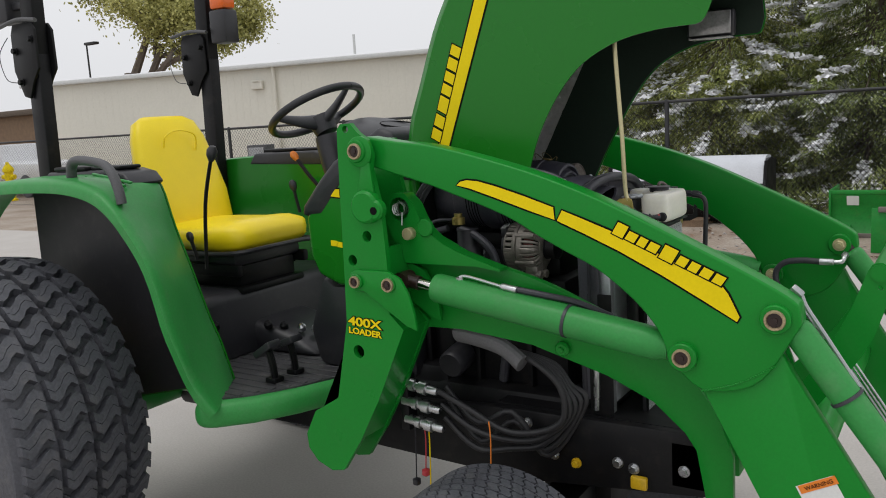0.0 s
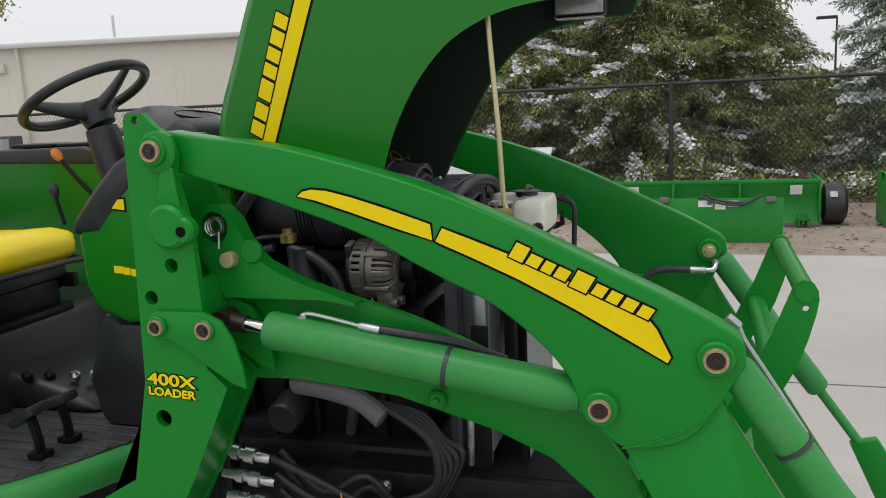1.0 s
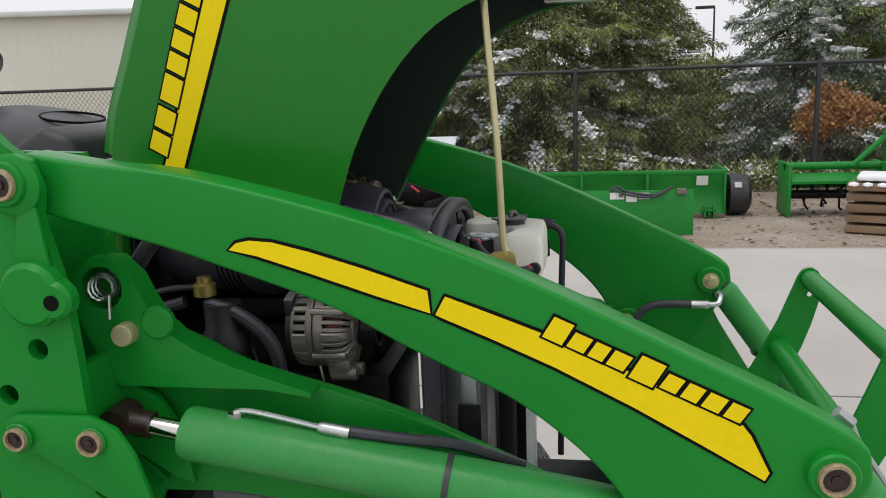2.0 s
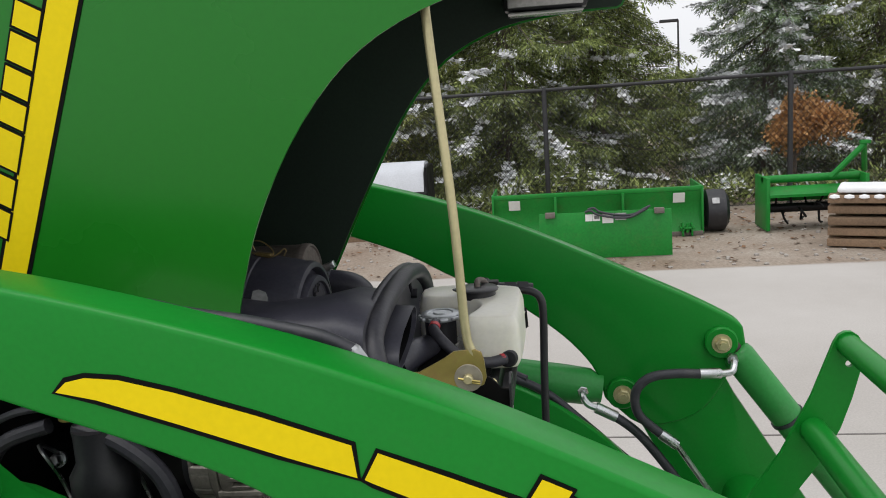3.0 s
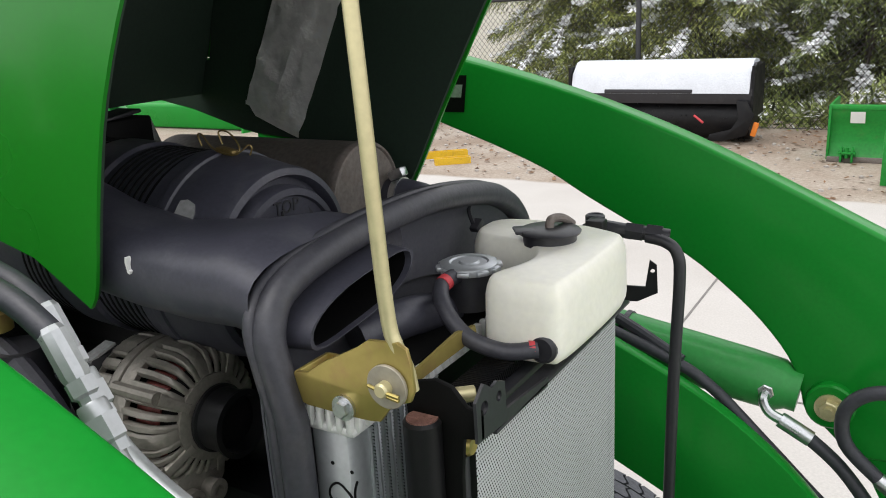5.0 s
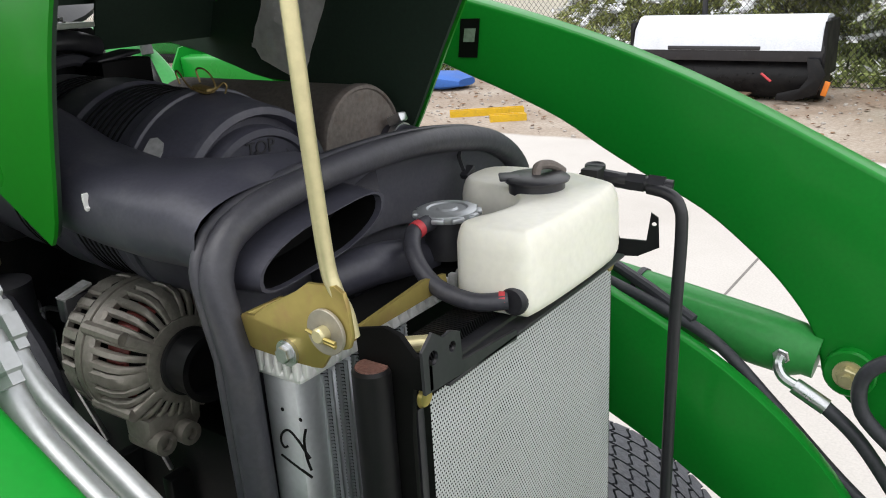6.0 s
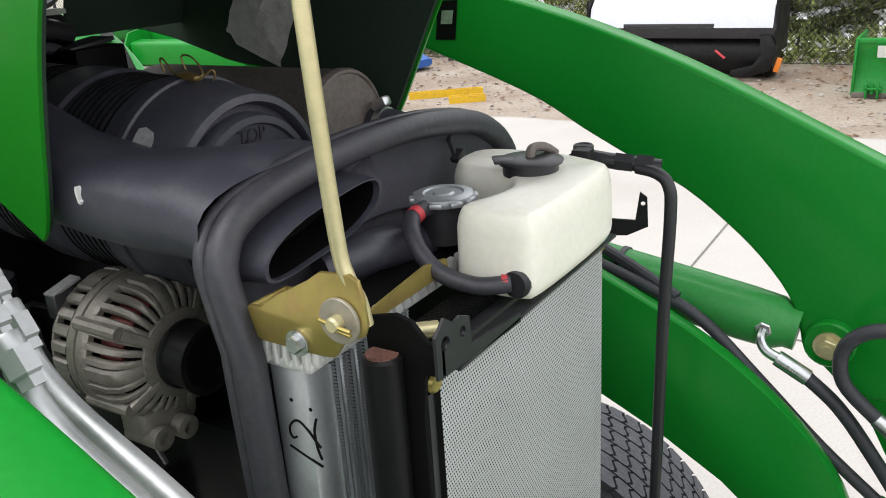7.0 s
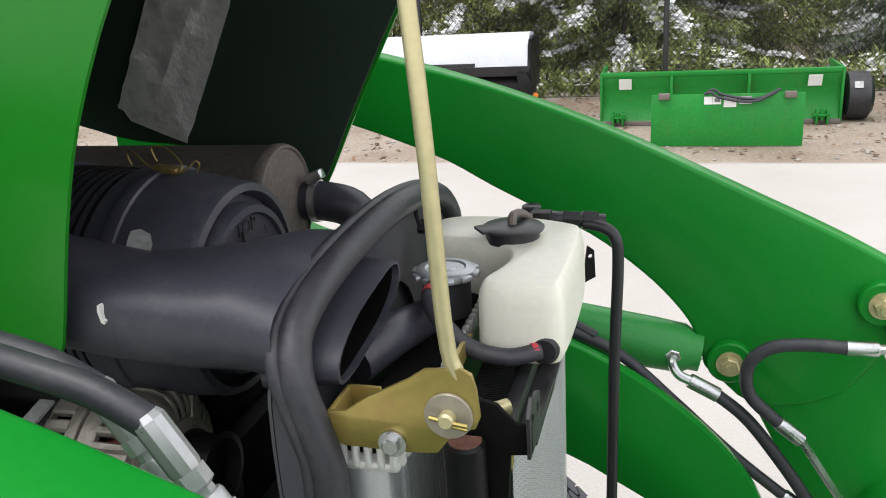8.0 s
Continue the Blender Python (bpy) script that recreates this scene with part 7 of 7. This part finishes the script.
part("red_lever", stand(tube([(1.55, -0.20, 0.34), (1.66, -0.22, 0.26)], 0.014, 8, smooth=False), -2.95, 9.05), RED, sweeper)
pal = tagged(part("pallet", stand(block((1.2, 0.9, 0.02), (0.6, 0.45, 0.09)), -2.75, 8.75), WOOD), "grey wooden pallet under the broom", "pallet")
for k in range(3):
    part("runner", stand(block((1.2, 0.08, 0.08), (0.6, 0.05 + 0.4 * k, 0.04)), -2.75, 8.75), WOOD, pal)

# ---- tiller and planks ----
tiller = thing("rotary_tiller", (3.6, 8.3, 0), "green rotary tiller with dark tines", "tiller")
part("top_beam", stand(tube([(0, 0.10, 0.575), (1.05, 0.10, 0.575)], 0.045, 14, smooth=False), 3.12, 8.2), GREEN_OLD, tiller)
part("tine_hood", stand(along_x([(-0.10, 0.42), (0.05, 0.50), (0.35, 0.46), (0.42, 0.28), (0.40, 0.28), (0.33, 0.43), (0.05, 0.47), (-0.10, 0.39)], 0.03, 1.05), 3.12, 8.2), GREEN_OLD, tiller)
for x in (0.02, 1.05):
    part("end_plate", stand(prism([(x - 0.02, 0.02), (x - 0.02, 0.61), (x + 0.02, 0.61), (x + 0.02, 0.02)], -0.10, 0.42, bevel=0.004), 3.12, 8.2), GREEN_OLD, tiller)
bm = tube([(0.05, 0.14, 0.24), (1.02, 0.14, 0.24)], 0.05, 12, smooth=False)
for k in range(16):
    a = k * 1.9
    x = 0.10 + 0.058 * k
    tube([(x, 0.14, 0.24), (x, 0.14 + 0.16 * math.cos(a), 0.24 + 0.16 * math.sin(a)), (x + 0.05, 0.14 + 0.19 * math.cos(a + 0.4), 0.24 + 0.19 * math.sin(a + 0.4))], 0.013, 6, bm, n=2)
part("tine_rotor", stand(bm, 3.12, 8.2), BLACK_PAINT, tiller)
bm = tube([(0.70, 0.0, 0.58), (1.02, -0.05, 0.92)], 0.032, 8, smooth=False)
tube([(1.02, -0.05, 0.92), (1.14, 0.25, 0.62)], 0.032, 8, bm, smooth=False)
block((0.10, 0.06, 0.04), (1.03, -0.05, 0.95), None, 0.004, bm)
part("hitch_mast", stand(bm, 3.12, 8.2), GREEN_OLD, tiller)

stack = thing("plank_stack", (4.0, 7.1, 0), "stack of old planks with snow on top", "plank stack")
for k in range(5):
    part("plank", stand(block((1.5, 0.22, 0.075), (0.75, 0.02 * (k % 2), 0.055 + 0.108 * k), Matrix.Rotation(0.03 * (k % 3 - 1), 3, "Z"), 0.008), 3.50, 7.25, -22), WOOD, stack)
    part("plank", stand(block((1.45, 0.22, 0.075), (0.78, 0.26, 0.055 + 0.108 * k), Matrix.Rotation(-0.02 * (k % 3 - 1), 3, "Z"), 0.008), 3.50, 7.25, -22), WOOD, stack)
part("snow_cover", stand(block((1.40, 0.42, 0.06), (0.78, 0.14, 0.575), None, 0.028, segments=4), 3.50, 7.25, -22), SNOW, stack, "rounded cap of snow")
for k in range(4):
    part("snow_lump", stand(turned([(0.001, -0.02), (0.05, 0.0), (0.045, 0.02), (0.001, 0.035)], (0.06 + 0.13 * k, -0.10, 0.505), (0, 0, 1), 12), 3.50, 7.25, -22), SNOW, stack)

# ---- yellow forks and a blue bundle on the gravel ----
for k, (x, y) in enumerate(((-4.35, 7.05), (-3.75, 6.95))):
    bm = stand(along_x([(-0.05, 0.0), (-0.05, 0.075), (-0.035, 0.075), (-0.035, 0.015), (0.035, 0.015), (0.035, 0.075), (0.05, 0.075), (0.05, 0.0)], 0, 0.85 if k == 0 else 0.4), x, y, 38)
    tagged(part("steel_channel", bm, RIM_YELLOW), "yellow painted steel channel lying on gravel", "steel channel", "yellow channels")
bun = tagged(part("tarpaulin", stand(cushion([((0, 0, 0.1), 0.2, 0.02, Yv, Zv), ((0.1, 0, 0.12), 0.35, 0.10, Yv, Zv), ((0.5, 0, 0.12), 0.35, 0.11, Yv, Zv), ((0.75, 0, 0.10), 0.2, 0.05, Yv, Zv)]), -6.15, 9.0), BLUE), "folded blue tarpaulin bundle on the ground", "tarpaulin")

# ---- far left yard ----
truck = thing("pickup_truck", (-24.6, 13.0, 0), "white pickup truck parked behind the fence", "truck")
part("cab", stand(prism([(0.0, 0.55), (0.0, 1.0), (0.45, 1.10), (0.85, 1.65), (2.1, 1.68), (2.35, 1.10), (4.4, 1.05), (4.4, 0.55)], 0, 1.8, bevel=0.05, segments=3), -26.8, 12.1), TRUCK, truck)
part("side_window", stand(prism([(0.75, 1.12), (1.0, 1.55), (2.0, 1.58), (2.2, 1.12)], -0.006, 0.002), -26.8, 12.1), GLASS, truck)
for x in (0.8, 3.5):
    part("wheel", stand(turned([(0.25, -0.02), (0.36, 0.0), (0.36, 0.2), (0.25, 0.22)], (x, 0.0, 0.36), (0, 1, 0), 24), -26.8, 12.1), TYRE, truck)
hyd = thing("fire_hydrant", (-22.8, 11.3, 0), "yellow fire hydrant beside the fence", "hydrant")
part("barrel", turned([(0.17, 0), (0.17, 0.05), (0.12, 0.08), (0.12, 0.85), (0.16, 0.88), (0.16, 0.95), (0.12, 1.02), (0.05, 1.10), (0.04, 1.16)], (-22.8, 11.3, 0), (0, 0, 1), 20), YELLOW, hyd)
part("nozzle", turned([(0.07, -0.22), (0.07, 0.22)], (-22.8, 11.3, 0.72), (1, 0.3, 0), 14), YELLOW, hyd)
box = tagged(part("utility_box", block((0.55, 0.30, 1.35), (-11.6, 10.6, 0.675), None, 0.02), GREY_HANDLE), "grey utility cabinet behind the fence", "cabinet")
part("door_panel", block((0.46, 0.02, 0.60), (-11.6, 10.445, 1.0), None, 0.008), LENS, box)
for k in range(5):
    x = -16.6 + 2.1 * k
    bn = thing("mower_deck", (x, 10.9, 0), "green implement parked behind the fence", "implement", "far green implements")
    part("shell", stand(block((1.7, 0.9, 0.55), (0, 0, 0.45), None, 0.10, segments=3), x, 11.0), GREEN_OLD, bn)
    part("skirt", stand(block((1.6, 0.8, 0.18), (0, 0, 0.10), None, 0.02), x, 11.0), BLACK_PAINT, bn)
blade = thing("box_scraper", (-9.6, 9.0, 0), "bright green box scraper standing on the concrete", "implement")
part("back_plate", stand(block((3.1, 0.05, 0.62), (0, 0.35, 0.33), Matrix.Rotation(-0.12, 3, "X"), 0.015), -9.6, 8.75), GREEN, blade)
part("shell", stand(block((3.0, 0.30, 0.40), (0, 0.0, 0.22), Matrix.Rotation(0.10, 3, "X"), 0.05, segments=3), -9.6, 8.75), GREEN, blade)
for x in (-1.53, 1.53):
    part("end_plate", stand(along_x([(-0.32, 0.0), (-0.30, 0.25), (-0.12, 0.55), (0.40, 0.64), (0.42, 0.0)], x - 0.02, x + 0.02), -9.6, 8.75), GREEN, blade)
shed = thing("far_shed", (-60, 40, 0), "low brown shed far across the yard", "building")
part("wall", block((26, 6, 3.6), (-62, 34, 1.8)), WOOD, shed)
part("roof", block((27, 7, 0.4), (-62, 34, 3.8), None, 0.1), BARK, shed)

# ---- lamp posts ----
def lamp_post(x, y, h, arm_dir):
    lp = thing("lamp_post", (x, y, 0), "slim dark lot lamp on a tall post", "lamp post", "lot lamps")
    part("post", turned([(0.07, 0), (0.045, h)], (x, y, 0), (0, 0, 1), 10), GALV, lp)
    part("head", block((0.9, 0.35, 0.14), (x + arm_dir * 0.45, y, h), None, 0.03), GALV, lp)


lamp_post(7.35, 42.0, 4.62, -1)
lamp_post(-40.0, 26.5, 6.9, 1)

# ---- trees ----
def blades(points, dirs, sides, length, width):
    """Arrays of slim quads, one per needle spray."""
    tip = points + dirs * length[:, None]
    mid = points + dirs * (length * 0.45)[:, None]
    w = sides * width[:, None]
    return np.stack([points, mid - w, tip, mid + w], 1)


def mesh_quads(name, quads, mat, parent, label=""):
    me = bpy.data.meshes.new(name)
    n = len(quads)
    me.vertices.add(4 * n)
    me.vertices.foreach_set("co", np.asarray(quads, np.float32).reshape(-1))
    me.loops.add(4 * n)
    me.loops.foreach_set("vertex_index", np.arange(4 * n, dtype=np.int32))
    me.polygons.add(n)
    me.polygons.foreach_set("loop_start", np.arange(0, 4 * n, 4, dtype=np.int32))
    me.update(calc_edges=True)
    me.materials.append(mat)
    ob = new(name, me)
    ob.parent = parent
    ob.matrix_parent_inverse = Matrix.Translation(Vector(parent["at"][:])).inverted()
    if label:
        ob["label"] = label
    return ob


def unit(v):
    return v / np.maximum(np.linalg.norm(v, axis=-1, keepdims=True), 1e-9)


def spruce(x, y, height, radius, seed, needles, snow_share, top_seen=5.0, low=0.15):
    """A conifer: trunk, whorls of drooping limbs, each limb hung with needle sprays, snow lying on some."""
    r = np.random.default_rng(seed)
    tree = thing("spruce_tree", (x, y, 0), "tall snow-dusted spruce tree behind the fence", "tree", "spruces")
    part("trunk", turned([(0.16, 0), (0.11, height * 0.5), (0.02, height)], (x, y, 0), (0, 0, 1), 10), BARK, tree)
    needle, snow = [], []
    limb_bm = bmesh.new()
    z = low
    while z < min(height - 0.2, top_seen):
        reach = radius * (1 - z / height) ** 0.8 + 0.15
        for k in range(r.integers(7, 11)):
            a = r.uniform(0, math.tau)
            ln = reach * r.uniform(0.66, 1.16)
            droop = r.uniform(0.25, 0.80)
            base = np.array([x, y, z + r.uniform(-0.22, 0.30)])
            out = np.array([math.cos(a), math.sin(a), 0.0])
            side = np.array([-out[1], out[0], 0.0])
            t = np.linspace(0.10, 1, max(9, int(ln / 0.044)))
            line = base + out * (t * ln)[:, None] + np.array([0, 0, 1.0]) * (-droop * ln * t**1.4 + 0.16 * ln * t**4)[:, None]
            tube([tuple(base), tuple(line[len(t) // 2]), tuple(line[-1])], (0.018, 0.004), 4, limb_bm, n=2)
            for sg in (-1, 1):
                for rep in range(3):
                    m = len(t)
                    twig = 0.34 * ln * (1.05 - t) ** 0.6 * r.uniform(0.6, 1.2, m) + 0.08
                    d = unit(out * r.uniform(0.5, 0.9, m)[:, None] + side * sg * r.uniform(0.5, 1.1, m)[:, None] + np.array([0, 0, -1.0]) * r.uniform(0.05, 0.9, m)[:, None])
                    for q in (0.12, 0.40, 0.66, 0.92):
                        p = line + d * (twig * q)[:, None] + np.array([0, 0, -0.10]) * (q * q * twig)[:, None]
                        j = r.normal(0, 0.35, (m, 3))
                        dd = unit(d + j + np.array([0, 0, -0.35]))
                        ss = unit(np.cross(dd, r.normal(0, 1, (m, 3))))
                        needle.append(blades(p, dd, ss, r.uniform(0.045, 0.095, m), r.uniform(0.006, 0.011, m)))
            if r.random() < snow_share * 0.9:
                spots = line[t > r.uniform(0.40, 0.70)]
                for sg in (-1, 1):
                    reach_out = side * sg * 0.5 + out * 0.8
                    spots = np.concatenate([spots, spots[::3] + reach_out * r.uniform(0.05, 0.22, (len(spots[::3]), 1)) + np.array([0, 0, -0.02])])
                spots = spots[r.random(len(spots)) < 0.75]
                m = 7 * len(spots)
                c = np.repeat(spots, 7, 0) + r.normal(0, 1, (m, 3)) * np.array([0.034, 0.034, 0.014]) + np.array([0, 0, 0.03])
                u = unit(r.normal(0, 1, (m, 3)) * np.array([1, 1, 0.35]))
                v = unit(np.cross(u, np.array([0, 0, 1.0]) + r.normal(0, 0.45, (m, 3))))
                w = r.uniform(0.014, 0.048, (m, 1))
                snow.append(np.stack([c - u * w * 1.3, c - v * w, c + u * w * 1.3, c + v * w], 1))
        z += r.uniform(0.20, 0.32)
    part("branch_wood", limb_bm, BARK, tree)
    mesh_quads("needles", np.concatenate(needle), needles, tree)
    if snow:
        mesh_quads("snow", np.concatenate(snow), SNOW, tree, "snow caught on the branches")
    return tree


spruce(-4.6, 13.6, 8.5, 2.1, 11, NEEDLES_LIGHT, 0.65)
spruce(-2.3, 13.0, 9.0, 2.2, 12, NEEDLES_LIGHT, 0.80)
spruce(0.1, 12.9, 10.0, 2.2, 13, NEEDLES, 0.62)
spruce(1.65, 13.4, 10.5, 1.55, 14, NEEDLES, 0.16)
spruce(4.6, 13.8, 6.2, 1.6, 15, NEEDLES_BLUE, 0.90)
spruce(6.6, 14.2, 9.5, 2.3, 16, NEEDLES, 0.30)

# dense dark woods behind the spruces, lower where the sky shows through
r = np.random.default_rng(91)
woods = thing("far_woods", (1.0, 17.5, 0), "dense dark conifer woods behind the spruces", "woods", kind="stuff")
n = 70000
px = np.stack([r.uniform(-6.5, 13, n), r.uniform(15.6, 19.5, n), np.zeros(n)], 1)
crest = 4.2 + 1.6 * np.sin(px[:, 0] * 1.3 + 0.4) + 0.8 * np.sin(px[:, 0] * 3.1)
crest = np.where(np.abs(px[:, 0] - 3.7) < 0.9, 1.9, crest)
px[:, 2] = crest * r.random(n) ** 0.9
d = unit(r.normal(0, 1, (n, 3)) + np.array([0, 0, -0.6]))
mesh_quads("needles", blades(px, d, unit(np.cross(d, r.normal(0, 1, (n, 3)))), r.uniform(0.10, 0.22, n), r.uniform(0.014, 0.030, n)), NEEDLES, woods)


def broadleaf(x, y, height, spread, seed, leaves, count, name, label, leaf=0.12, trunk=0.2, crown_low=0.35, twig_r=0.02):
    """A tree with forking limbs and scattered leaves."""
    r = np.random.default_rng(seed)
    tree = thing(name, (x, y, 0), label, "tree")
    bm = bmesh.new()
    tips = []
    stack_ = [(np.array([x, y, 0.0]), np.array([0.05, 0.0, 1.0]), height * crown_low, trunk, 0)]
    while stack_:
        p, d, ln, rad, lev = stack_.pop()
        e = p + d * ln
        mid = (p + e) / 2 + r.normal(0, 0.05 * ln, 3)
        tube([tuple(p), tuple(mid), tuple(e)], (rad, rad * 0.65), 6, bm, n=2)
        if lev >= 4:
            tips.append((mid, e, ln))
            continue
        if lev >= 2:
            tips.append((mid, e, ln))
        for k in range(r.integers(2, 4) + (lev == 0)):
            nd = unit(d + r.normal(0, 0.48, 3) * np.array([spread, spread, 0.55]) + np.array([0, 0, 0.08]))
            stack_.append((e - d * ln * r.uniform(0, 0.25), nd, ln * r.uniform(0.55, 0.82), max(rad * 0.60, twig_r * 0.4), lev + 1))
    part("trunk", bm, BARK, tree)
    m = max(1, count // len(tips))
    quads = []
    for a, b, ln in tips:
        p = a + (b - a) * r.uniform(0.2, 1.15, (m, 1)) + r.normal(0, 0.20 * ln + 0.05, (m, 3))
        d = unit(r.normal(0, 1, (m, 3)) + np.array([0, 0, -0.5]))
        s = unit(np.cross(d, r.normal(0, 1, (m, 3))))
        quads.append(blades(p, d, s, r.uniform(0.7, 1.3, m) * leaf, r.uniform(0.25, 0.45, m) * leaf))
    mesh_quads("crown", np.concatenate(quads), leaves, tree)
    return tree


broadleaf(-37.5, 27.0, 17.0, 2.0, 35, LEAF_FALL, 32000, "maple_tree", "large half-bare tree with yellow-green leaves behind the warehouse", 0.20, 0.42, 0.30, 0.06)
broadleaf(-1.7, 11.6, 2.3, 1.5, 36, LEAF_FALL, 2600, "hazel_shrub", "thin shrub with a few yellow-green leaves", 0.07, 0.03, 0.12, 0.008)
broadleaf(4.45, 11.9, 3.5, 1.5, 34, LEAF_RUST, 8500, "oak_sapling", "young oak with rust-brown autumn leaves", 0.07, 0.05, 0.16, 0.012)

# low snow-covered undergrowth along the fence
r = np.random.default_rng(77)
under = thing("undergrowth", (1.0, 10.9, 0), "low dark undergrowth with patches of snow", "bush", kind="stuff")
n = 15000
px = np.stack([r.uniform(-8, 9, n), 10.15 + 1.5 * r.random(n), 0.0 * np.ones(n)], 1)
hump = 0.32 + 0.28 * np.sin(px[:, 0] * 1.7) * np.sin(px[:, 0] * 0.63 + 1)
px[:, 2] = r.random(n) * np.clip(hump, 0.1, 1)
d = unit(r.normal(0, 1, (n, 3)) + np.array([0, 0, 0.5]))
mesh_quads("twigs", blades(px, d, unit(np.cross(d, r.normal(0, 1, (n, 3)))), r.uniform(0.08, 0.2, n), r.uniform(0.01, 0.025, n)), NEEDLES, under)
n = 7000
sx = np.stack([r.uniform(-8, 9, n), 10.2 + 1.2 * r.random(n), 0.0 * np.ones(n)], 1)
hump = 0.32 + 0.28 * np.sin(sx[:, 0] * 1.7) * np.sin(sx[:, 0] * 0.63 + 1)
sx[:, 2] = np.clip(hump, 0.08, 1) * r.uniform(0.5, 1.05, n)
keep = np.sin(sx[:, 0] * 2.9 + 0.6) * np.sin(sx[:, 0] * 7.3) + r.normal(0, 0.3, n) > 0.30
sx = sx[keep]
d = unit(r.normal(0, 1, (len(sx), 3)) * np.array([1, 1, 0.25]))
mesh_quads("snow", blades(sx, d, unit(np.cross(d, np.array([0, 0, 1.0]) + r.normal(0, 0.3, (len(sx), 3)))), r.uniform(0.05, 0.14, len(sx)), r.uniform(0.015, 0.045, len(sx))), SNOW, under)
